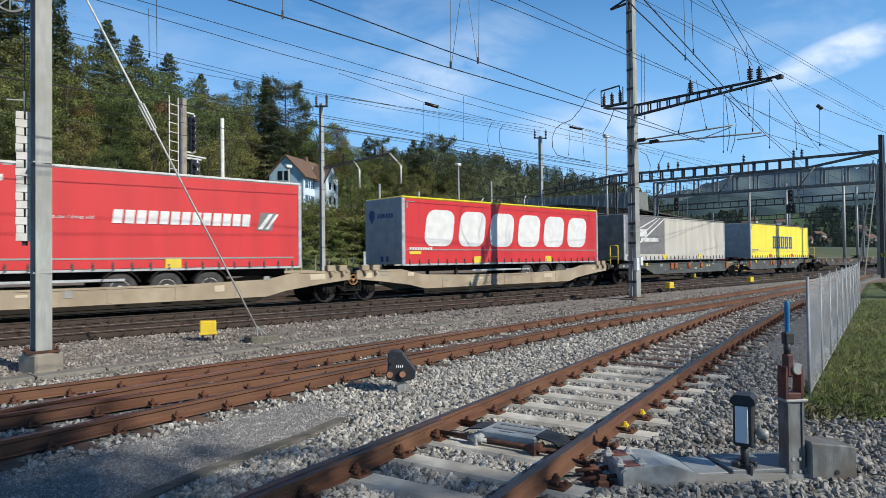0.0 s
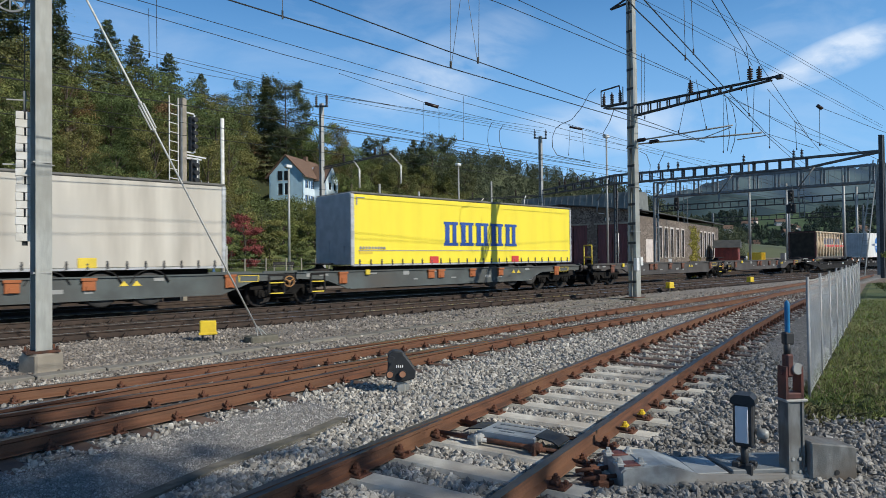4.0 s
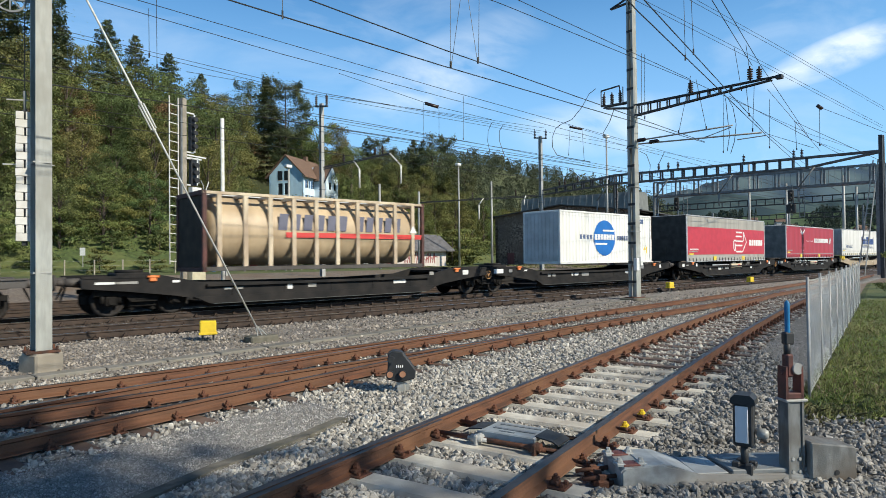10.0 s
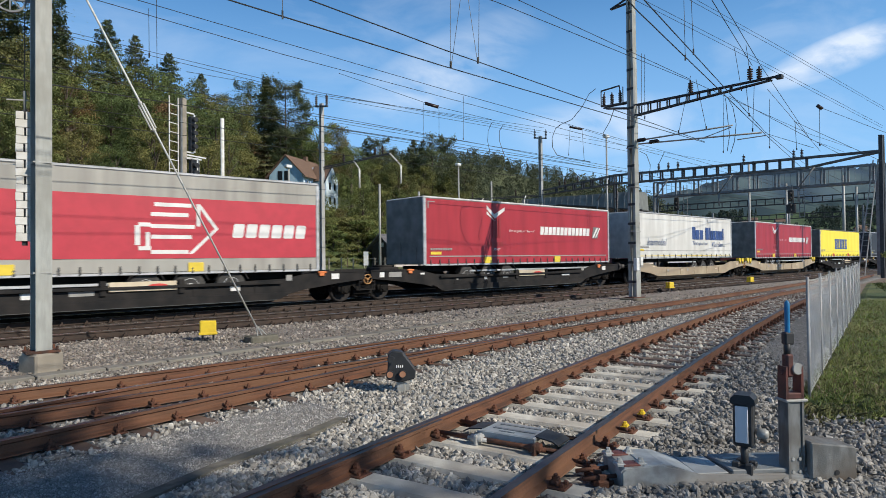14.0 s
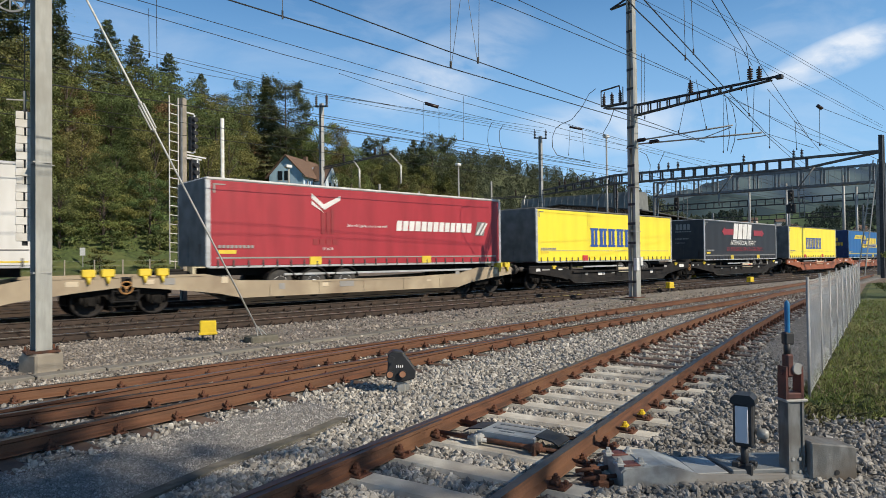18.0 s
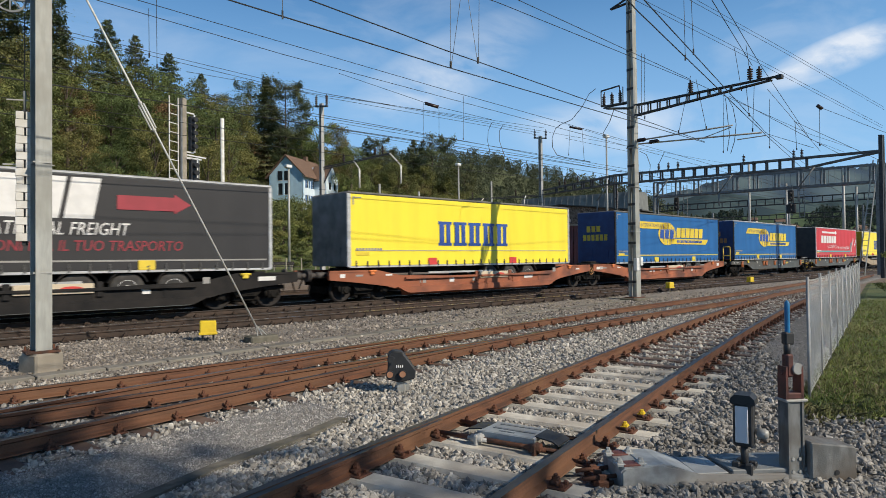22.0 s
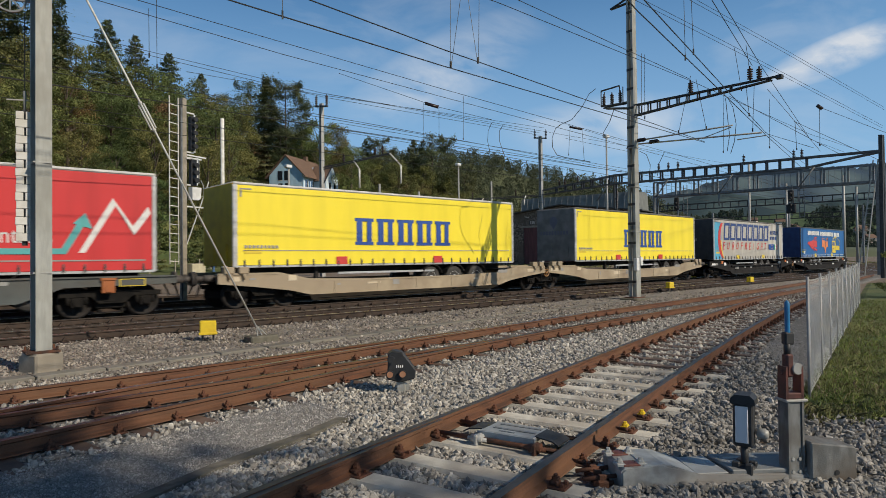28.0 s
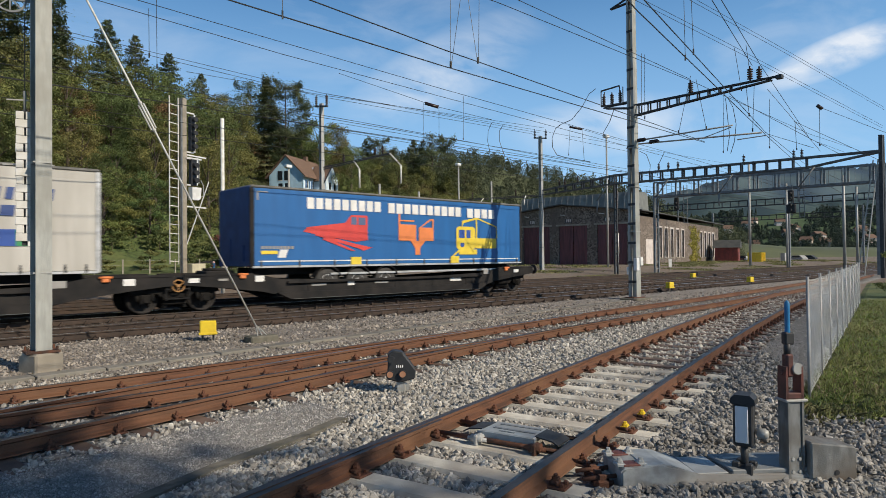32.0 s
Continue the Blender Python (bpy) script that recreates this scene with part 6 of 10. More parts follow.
def hand_lever():
    e = empty("hand_lever", pose(5.40, 2.02, -0.22, 0, 0, -32), "grey steel lever stand with red brown fork and blue handle", "lever")
    bm = box(-0.055, -0.05, 0.0, 0.055, 0.05, 0.68, bevel=0.008)
    bm_box(bm, -0.07, -0.06, 0.0, -0.052, 0.06, 0.68)
    bm_box(bm, 0.052, -0.06, 0.0, 0.07, 0.06, 0.68)
    part("column", bm, M["box_steel"], e)
    bm = box(-0.09, -0.07, 0.67, 0.10, 0.07, 0.692, bevel=0.006)
    for i in range(4):
        bm_cyl(bm, (-0.03 + 0.06 * (i % 2), -0.05, 0.12 + 0.1 * (i // 2)), (-0.03 + 0.06 * (i % 2), -0.06, 0.12 + 0.1 * (i // 2)), 0.014, seg=8)
    part("top_plate", bm, M["galv"], e)
    bm = bmesh.new()
    for sx in (-0.08, 0.055):
        bm_prism(bm, [(sx, 0.692), (sx + 0.024, 0.692), (sx + 0.02, 0.95), (sx + 0.004, 0.95)], -0.05, 0.05)
    bm_box(bm, -0.08, -0.05, 0.692, 0.08, 0.05, 0.74, bevel=0.008)
    bm_cyl(bm, (-0.09, 0, 0.90), (0.09, 0, 0.90), 0.022, seg=10)
    bm_box(bm, -0.055, -0.035, 0.86, 0.012, 0.035, 1.05, bevel=0.015)
    part("fork", bm, M["red_iron"], e)
    part("roller", bm_cyl(bmesh.new(), (0.035, -0.05, 0.93), (0.035, 0.03, 0.93), 0.045, seg=16), M["galv"], e)
    bm = bmesh.new()
    bm_cyl(bm, (-0.025, 0, 1.03), (-0.025, 0, 1.14), 0.026, seg=10)
    bm_box(bm, -0.06, -0.03, 1.12, 0.025, 0.03, 1.22, bevel=0.012)
    part("shaft", bm, M["black"], e)
    bm = bm_lathe(bmesh.new(), [(0.020, 1.15), (0.024, 1.20), (0.019, 1.24), (0.021, 1.42), (0.019, 1.455), (0.010, 1.47), (0.002, 1.475)], 12, "z", (-0.02, 0, 0))
    part("handle", bm, M["blue"], e, "blue painted grip")
    c = empty("counterweight_box", pose(5.645, 1.875, -0.22, 0, 0, -36), "grey steel counterweight box beside the lever", "box")
    bm = bmesh.new()
    bm_prism(bm, [(-0.19, 0.0), (0.19, 0.0), (0.19, 0.30), (0.18, 0.315), (-0.19, 0.36)], -0.13, 0.13)
    bmesh.ops.bevel(bm, geom=bm.edges[:], offset=0.01, segments=1, affect="EDGES")
    part("casing", bm, M["box_steel"], c)
    part("drain_hole", bm_cyl(bmesh.new(), (0.02, -0.132, 0.12), (0.02, -0.136, 0.12), 0.02, seg=12), M["black"], c)


hand_lever()


# sleepers and fastenings
def sleeper_mesh(kind, half):
    if kind == "conc":
        bm = bmesh.new()
        bm_prism(bm, [(-0.13, -0.30), (0.13, -0.30), (0.13, -0.19), (0.105, -0.155), (-0.105, -0.155), (-0.13, -0.19)], -half, half)
        return finish(bm, "sleeper", M["sleeper_conc"])
    bm = bmesh.new()
    bm_prism(bm, [(-0.12, -0.26), (-0.09, -0.165), (0.09, -0.165), (0.12, -0.26)], -half, half)
    return finish(bm, "sleeper", M["sleeper_iron"] if kind == "iron" else M["sleeper_wood"])


M["sleeper_wood"] = mat("oiled_timber", (0.075, 0.058, 0.046), (0.045, 0.035, 0.03), rough=0.9, scale=3, stretch=(6, 1, 6), bump=0.3, vary=0.2)
CONC_S, IRON_S, WOOD_S = sleeper_mesh("conc", 1.28), sleeper_mesh("iron", 1.24), sleeper_mesh("wood", 1.28)


def fastening_mesh():
    bm = bmesh.new()
    bm_box(bm, -0.085, 0.03, -0.158, 0.085, 0.21, -0.14, bevel=0.006)
    bm_box(bm, -0.045, 0.06, -0.142, 0.045, 0.13, -0.105, bevel=0.01)
    bm_cyl(bm, (0, 0.105, -0.135), (0, 0.105, -0.06), 0.018, seg=6)
    bm_cyl(bm, (0, 0.105, -0.105), (0, 0.105, -0.08), 0.032, seg=6)
    bm_cyl(bm, (0.045, 0.17, -0.14), (0.045, 0.17, -0.115), 0.02, seg=6)
    bm_cyl(bm, (-0.045, 0.17, -0.14), (-0.045, 0.17, -0.115), 0.02, seg=6)
    return finish(bm, "fastening", M["iron"])


FAST = fastening_mesh()
FAST_DARK = FAST.copy()
FAST_DARK.materials[0] = M["rail_dark"]


def lay_siding():
    x, i = -1.0, 0
    while x < 30:
        th = slope_at(x)
        kind = CONC_S if x < 8.9 else IRON_S
        ob = part("sleeper", kind, None, near_track)
        ob.matrix_basis = pose(x, near_c(x), 0.004 * math.sin(i * 3.1), 0, 0, th + 0.6 * math.sin(i * 1.9))
        if x < 24:
            for side in (-0.7525, 0.7525):
                px, py = on_siding(x, side)
                for flip in (0, 180):
                    f = part("fastening", FAST, None, near_track)
                    f.matrix_basis = pose(px, py, 0, 0, 0, th + flip)
        x += 0.60 * math.cos(radians(th))
        i += 1


lay_siding()


def painted_bolts():
    """Two outer fastenings carry yellow marking paint."""
    for o in list(near_track.children):
        if not o.name.startswith("fastening") or (o.matrix_basis.to_3x3() @ Vector((0, 1, 0))).y > 0:
            continue
        p = o.matrix_basis.translation
        if min((p.xy - Vector(q)).length for q in ((5.5287, 3.7562), (6.1036, 3.9233))) < 0.05:
            bm = box(-0.047, 0.065, -0.106, 0.04, 0.135, -0.101, bevel=0.002)
            bm_cyl(bm, (0, 0.105, -0.1), (0, 0.105, -0.0775), 0.0335, seg=6)
            bm_cyl(bm, (0, 0.105, -0.08), (0, 0.105, -0.057), 0.0195, seg=6)
            m = part("paint_mark", bm, M["yellow"], near_track, "yellow paint on a bolt")
            m.matrix_basis = o.matrix_basis


painted_bolts()


def lay_points():
    x = -4.0
    long_me = {}
    while x < 34:
        th = math.degrees(math.atan((rail_d(x + 0.1) - rail_d(x - 0.1)) / 0.2))
        half = (rail_a(x) - rail_d(x)) / 2 + 0.5
        key = round(half, 1)
        if key not in long_me:
            long_me[key] = sleeper_mesh("iron", key)
        ob = part("sleeper", long_me[key], None, middle_track)
        ob.matrix_basis = pose(x, (rail_a(x) + rail_d(x)) / 2, -0.012, 0, 0, th * 0.8)
        if x < 17:
            for y in (rail_d(x), rail_a(x)) + ((rail_d(x) + 1.41, rail_a(x) - 1.48) if x < 9 else ()):
                for flip in (180, 0) if y in (rail_d(x), rail_a(x)) else (180,):
                    f = part("fastening", FAST, None, middle_track)
                    f.matrix_basis = pose(x, y, 0, 0, 0, th + flip) @ Matrix.Diagonal((0.72, 0.8, 1, 1))
        x += 0.63


lay_points()


def lay_main():
    tracks = [o for o in scene.collection.objects if o.name.startswith("track_main")]
    for k, off in ((0, -4.05), (1, 0.0)):
        for i in range(88):
            s = -1 + 0.62 * i
            p, th = main_line(s, off)
            ob = part("sleeper", WOOD_S, None, tracks[k])
            ob.matrix_basis = pose(p.x, p.y, 0.0, 0, 0, math.degrees(th) + 0.5 * math.sin(i))
            if i < 60:
                for side in (-0.7525, 0.7525):
                    q, _ = main_line(s, off + side)
                    f = part("fastening", FAST_DARK, None, tracks[k])
                    f.matrix_basis = pose(q.x, q.y, 0, 0, 0, math.degrees(th) + 180)


lay_main()


# ---------------------------------------------------------------- masts and overhead line
def big_mast():
    """Two-channel mast with a lattice arm, insulator bracket and registration tubes."""
    e = empty("catenary_mast", pose(22.4, 14.2, 0), "tall two-channel steel mast on a concrete pad, its arm carrying insulators", "mast")
    zt = 14.6
    for s in (-1, 1):
        bm = bmesh.new()
        rings = []
        for z, g, w in ((-0.05, 0.085, 0.16), (zt, 0.02, 0.125)):
            outline = ((-w, g), (-w, g + 0.10), (w, g + 0.10), (w, g), (w - 0.014, g), (w - 0.014, g + 0.086), (0.014 - w, g + 0.086), (0.014 - w, g))
            rings.append([bm.verts.new((x, s * y, z)) for x, y in outline])
        for k in range(8):
            bm.faces.new((rings[0][k], rings[0][(k + 1) % 8], rings[1][(k + 1) % 8], rings[1][k]))
        bm.faces.new(rings[1])
        bmesh.ops.recalc_face_normals(bm, faces=bm.faces)
        part("channel", bm, M["post_zinc"], e)
    for i in range(18):
        z = 0.55 + 0.78 * i
        t = z / zt
        g, w = 0.185 - 0.065 * t, 0.16 - 0.035 * t
        for q in (-1, 1):
            xa, xb = sorted((q * w, q * (w + 0.012)))
            # Dark paint puts the shade of the battens' sunless faces into their colour.
            part("batten", box(xa, -g, z, xb, g, z + 0.10), M["steel_dark"], e)
    bm = box(-0.50, -0.42, -0.34, 0.50, 0.42, -0.05, bevel=0.04)
    part("footing", bm, M["conc_old"], e, "concrete pad")
    part("base_plate", box(-0.40, -0.22, -0.05, 0.40, 0.22, -0.01), M["iron"], e)
    arm = part("arm", bmesh.new(), M["steel_dark"], e)
    bm = bmesh.new()
    for y in (-0.10, 0.10):
        beam(bm, (y, -0.1, 7.72), (y * 0.5, -5.6, 7.66), 0.05)
        beam(bm, (y, -0.1, 7.30), (y * 0.5, -5.4, 7.58), 0.05)
    part("chord", bm, M["steel_dark"], arm)
    bm = bmesh.new()
    for i in range(10):
        t = 0.05 + 0.075 * i
        ya = -0.1 - 5.4 * t
        beam(bm, (-0.10 + 0.05 * t, ya, 7.30 + 0.28 * t), (-0.10 + 0.05 * t, ya, 7.72 - 0.06 * t), 0.045)
        beam(bm, (0.10 - 0.05 * t, ya, 7.30 + 0.28 * t), (0.10 - 0.05 * t, ya, 7.72 - 0.06 * t), 0.045)
    part("web_plate", bm, M["steel_dark"], arm)
    part("end_cap", box(-0.09, -5.75, 7.56, 0.09, -5.55, 7.70, bevel=0.01), M["steel_dark"], arm)
    for x, y in ((-0.05, -4.7), (0.22, -4.9), (0.0, -2.5)):
        part("insulator", insulator(bmesh.new(), x, y, 7.70, 0.52, 0.10), M["insul"], e, "brown ribbed insulator")
    for y0, y1, za, zb in ((-0.2, -4.05, 6.28, 6.26), (-0.25, -5.05, 6.14, 5.84)):
        tb = part("registration_tube", bm_cyl(bmesh.new(), (0, y0, za), (0, y1, zb), 0.03, seg=8), M["galv"], e)
        part("tube_insulator", bm_lathe(bmesh.new(), [(0.03, 0)] + [q for i in range(6) for q in ((0.085, -0.04 - i * 0.06), (0.04, -0.07 - i * 0.06))] + [(0.03, -0.42)], 10, "y", (0, y0 - (0.5 if y1 < -4.5 else 0.0), za)), M["insul"], tb)
    part("steady_arm", bm_cyl(bmesh.new(), (0, -3.0, 5.98), (0, -4.0, 6.2), 0.018, seg=6), M["galv"], e)
    part("steady_arm", bm_cyl(bmesh.new(), (0, -4.2, 5.72), (0, -5.2, 5.72), 0.018, seg=6), M["galv"], e)
    for x in (-0.12, 0.12):
        for y0, z0, y1, z1, w in ((0.15, 7.90, 1.40, 7.94, 0.05), (0.15, 7.66, 1.30, 7.86, 0.05), (1.40, 7.92, 1.40, 8.60, 0.03), (0.50, 7.92, 0.50, 8.64, 0.03)):
            part("bracket_bar", beam(bmesh.new(), (x, y0, z0), (x, y1, z1), w), M["steel_dark"], e)
    part("bracket_bar", beam(bmesh.new(), (-0.12, 0.50, 8.64), (-0.12, 1.40, 8.60), 0.05), M["steel_dark"], e)
    for y in (0.55, 0.95, 1.35):
        part("insulator", insulator(bmesh.new(), 0.0, y, 7.96, 0.52, 0.085), M["insul"], e)
    bm = bmesh.new()
    beam(bm, (0, 0.05, 11.98), (0, 0.95, 11.95), 0.12, 0.05)
    beam(bm, (0, 0.05, 12.20), (0, 0.95, 11.97), 0.06)
    part("top_bracket", bm, M["steel_dark"], e)
    bm = box(-0.30, -0.30, 1.05, -0.10, -0.14, 1.55, bevel=0.015)
    bm_box(bm, 0.02, -0.28, 1.25, 0.2, -0.14, 1.6, bevel=0.015)
    part("cable_box", bm, M["white"], e, "small white cable boxes")
    for z in (2.6, 4.4, 6.0):
        part("band", box(-0.175, -0.20, z, 0.175, 0.20, z + 0.03), M["galv"], e)


big_mast()


def tee_mast(x, y, h, r0, r1, cross=1.6, lamp=False, sleeve=0.0, pale=False, section=0.0, label="slim grey steel mast with two insulators"):
    e = empty("line_mast", pose(x, y, 0, 0, 0, 5), label, "mast", "slim masts of the yard")
    g = ground_z(x, y)
    bm = bmesh.new()
    if section:
        # rolled H-section, slightly tapered
        rings = []
        for z, w in ((g - 0.2, section), (h, section * 0.82)):
            a, c = w / 2, 0.018
            outline = ((-a, -a), (a, -a), (a, -a + 0.03), (c, -a + 0.03), (c, a - 0.03), (a, a - 0.03), (a, a), (-a, a), (-a, a - 0.03), (-c, a - 0.03), (-c, -a + 0.03), (-a, -a + 0.03))
            rings.append([bm.verts.new((px, py, z)) for px, py in outline])
        for k in range(12):
            bm.faces.new((rings[0][k], rings[0][(k + 1) % 12], rings[1][(k + 1) % 12], rings[1][k]))
        bm.faces.new(rings[1])
        bmesh.ops.recalc_face_normals(bm, faces=bm.faces)
        for k in range(1, 6):
            z = g + (h - g) * k / 6
            part("band", box(-section / 2 - 0.03, -section / 2 - 0.03, z, section / 2 + 0.03, section / 2 + 0.03, z + 0.05), M["steel_grey"], e)
    else:
        bm_cyl(bm, (0, 0, g - 0.2), (0, 0, h), r0, r1, seg=10)
    part("shaft", bm, M["weights"] if pale else M["galv"], e)
    if pale:
        part("cable_duct", box(0.12, -0.06, g + 1.1, 0.22, 0.0, g + 2.6), M["galv"], e)
    if sleeve:
        part("sleeve", bm_cyl(bmesh.new(), (0, 0, g + sleeve - 2.1), (0, 0, g + sleeve), r0 * 1.5, seg=10), M["weights"], e)
    if cross:
        bm = bmesh.new()
        beam(bm, (0, -cross / 2, h - 0.35), (0, cross / 2, h - 0.10), 0.16, 0.12)
        part("cross_arm", bm, M["steel_dark"], e)
        for s in (-1, 1):
            part("insulator", insulator(bmesh.new(), 0, s * cross * 0.45, h - (0.30 if s < 0 else 0.08), 0.95, 0.13), M["insul"], e)
    if lamp:
        part("lamp_head", box(-0.45, -0.30, h - 0.02, 0.3, 0.30, h + 0.34, bevel=0.06), M["white"], e, "flat lamp head")


tee_mast(25.3, 44.2, 14.1, 0.30, 0.20, section=0.33)
tee_mast(51.6, 43.9, 14.6, 0.28, 0.19, section=0.38)
tee_mast(43.6, 54.8, 9.1, 0.17, 0.13, 0, label="slim pale grey pole at the foot of the bank")
tee_mast(40.3, 57.7, 10.0, 0.15, 0.12, 0, label="slim grey pole beside the fence")
tee_mast(32.6, 64.3, 11.9, 0.16, 0.11, 0, lamp=True, label="slim grey lamp post by the bank")
tee_mast(60.4, 60.1, 12.0, 0.17, 0.12, 0, label="slim grey pole by the depot")
tee_mast(56.9, 38.1, 9.3, 0.13, 0.11, 0, sleeve=4.1, pale=True, label="slim grey pole with a pale sleeve")
tee_mast(12.1, 31.0, 8.75, 0.10, 0.09, 0, pale=True, label="pale tube mast behind the running lines")
tee_mast(61.3, 67.7, 15.1, 0.16, 0.10, 0, lamp=True, label="tall slim lamp post before the wood")
tee_mast(66.1, 45.6, 16.4, 0.14, 0.10, 0, lamp=True, label="tall lamp post behind the big mast")
tee_mast(92.0, 39.5, 15.0, 0.2, 0.15, 0, label="dark slim mast beyond the gantry")
tee_mast(88.0, 33.0, 11.0, 0.16, 0.12, 0, label="slim mast beyond the gantry")
tee_mast(80.0, 24.0, 10.5, 0.18, 0.14, 0, label="slim mast at the far tracks")
tee_mast(95.0, 27.0, 10.5, 0.18, 0.14, 0, label="slim mast at the far tracks")


def bracket_arm(x, y, z, x2, y2, z2, stands, drops, knee=False):
    """A light lattice boom with standing insulators and bent drop tubes."""
    e = empty("boom", Matrix(), "dark steel boom with insulators and pale bent drop tubes", "boom")
    a, b = Vector((x, y, z)), Vector((x2, y2, z2))
    d = (b - a).normalized()
    for w in (0.0, -0.17):
        part("chord", beam(bmesh.new(), a + Vector((0, 0, w)), b + Vector((0, 0, w * 0.3)), 0.07), M["steel_dark"], e)
    n = int((b - a).length / 0.62)
    for i in range(1, n):
        p = a.lerp(b, i / n)
        part("web_post", beam(bmesh.new(), p, p - Vector((0, 0, 0.17 - 0.119 * i / n)), 0.06), M["steel_dark"], e)
    for t in stands:
        p = a.lerp(b, t)
        part("insulator", insulator(bmesh.new(), p.x, p.y, p.z + 0.04, 0.72, 0.12), M["insul"], e)
    for t, out, down, hang in drops:
        p = a.lerp(b, t)
        q = p + Vector((0.7 * out, -0.5 * out, -down))
        bm = bmesh.new()
        bm_cyl(bm, p, q, 0.06, seg=8)
        bm_cyl(bm, q, q - Vector((0, 0, hang)), 0.075, seg=8)
        part("drop_tube", bm, M["weights"], e, "pale bent drop tube")
    if knee:
        part("knee_brace", beam(bmesh.new(), a - Vector((0, 0, 1.3)) + d * 0.15, a.lerp(b, 0.16), 0.07), M["steel_dark"], e)


bracket_arm(25.3, 44.2, 8.97, 28.46, 39.35, 9.80, (0.33, 0.79, 0.90), ((0.48, 0.5, 0.65, 1.5), (1.0, 1.0, 0.95, 1.4)), True)
bracket_arm(51.6, 43.9, 8.3, 43.6, 54.8, 7.9, (0.2, 0.55), ((0.12, -0.2, 0.4, 0.6), (0.46, -0.6, 0.7, 1.6)))


def ladder_signal():
    e = empty("main_signal", pose(9.0, 27.4, 0, 0, 0, 25), "grey signal mast with a ladder and black signal heads", "signal")
    part("mast", box(-0.11, -0.10, -0.3, 0.11, 0.10, 8.55, bevel=0.01), M["conc"], e, "grey square mast")
    lad = part("ladder", beam(bmesh.new(), (-0.77, -0.05, 1.5), (-0.77, -0.05, 8.5), 0.034), M["weights"], e)
    part("ladder_rail", beam(bmesh.new(), (-0.31, -0.05, 1.5), (-0.31, -0.05, 8.5), 0.034), M["weights"], lad)
    for i in range(18):
        part("rung", beam(bmesh.new(), (-0.77, -0.05, 1.62 + 0.385 * i), (-0.31, -0.05, 1.6 + 0.385 * i), 0.03), M["weights"], lad)
    part("cable_riser", bm_cyl(bmesh.new(), (-0.2, -0.14, 0), (-0.2, -0.14, 8.1), 0.03, seg=8), M["steel_grey"], e)
    h1 = part("signal_head", box(0.30, -0.16, 6.36, 0.53, 0.05, 7.85, bevel=0.03), M["black"], e)
    for i in range(5):
        part("hood", bm_cyl(bmesh.new(), (0.41, -0.16, 6.55 + 0.29 * i), (0.39, -0.36, 6.53 + 0.29 * i), 0.10, seg=12), M["black"], h1)
    part("head_edge", box(0.55, -0.08, 6.3, 0.60, 0.0, 7.95), M["white"], e)
    h2 = part("signal_head", box(0.32, -0.16, 4.86, 0.62, 0.05, 6.0, bevel=0.03), M["black"], e)
    for i in range(3):
        part("hood", bm_cyl(bmesh.new(), (0.46, -0.16, 5.1 + 0.32 * i), (0.44, -0.36, 5.08 + 0.32 * i), 0.11, seg=12), M["black"], h2)
    part("head_edge", box(0.69, -0.08, 4.9, 0.74, 0.0, 6.1), M["white"], e)
    part("head_edge", box(0.80, -0.06, 5.0, 0.84, 0.0, 6.1), M["galv"], e)
    for z, w in ((7.95, 0.45), (6.26, 0.42), (6.13, 1.12), (6.02, 0.85), (5.99, 0.35), (4.85, 0.25), (3.92, 1.12)):
        part("bracket", box(0.1, -0.08, z, 0.1 + w, 0.0, z + 0.055), M["white"], e)
    bm = bmesh.new()
    bm_prism(bm, [(0.33, 4.25), (0.70, 4.25), (0.80, 4.34), (0.84, 4.80), (0.33, 4.80)], -0.18, 0.05)
    part("white_shield", bm, M["white"], e, "white rounded shield")
    for a, b in (((0.93, 5.15), (1.08, 4.9)), ((1.08, 4.9), (1.08, 4.45)), ((1.08, 4.45), (0.86, 4.42))):
        part("guard_tube", beam(bmesh.new(), (a[0], -0.05, a[1]), (b[0], -0.05, b[1]), 0.03), M["galv"], e)
    part("spar", beam(bmesh.new(), (0.08, 0.1, 1.9), (1.75, 0.3, 5.2), 0.035), M["wire_pale"], e)
    part("cabinet", box(0.2, -0.3, 0.6, 0.95, 0.1, 1.5, bevel=0.02), M["cream_box"], e, "cream cabinet at its foot")


M["cream_box"] = mat("cream_cabinet", (0.62, 0.58, 0.42), (0.52, 0.48, 0.34), rough=0.6, scale=4)
ladder_signal()


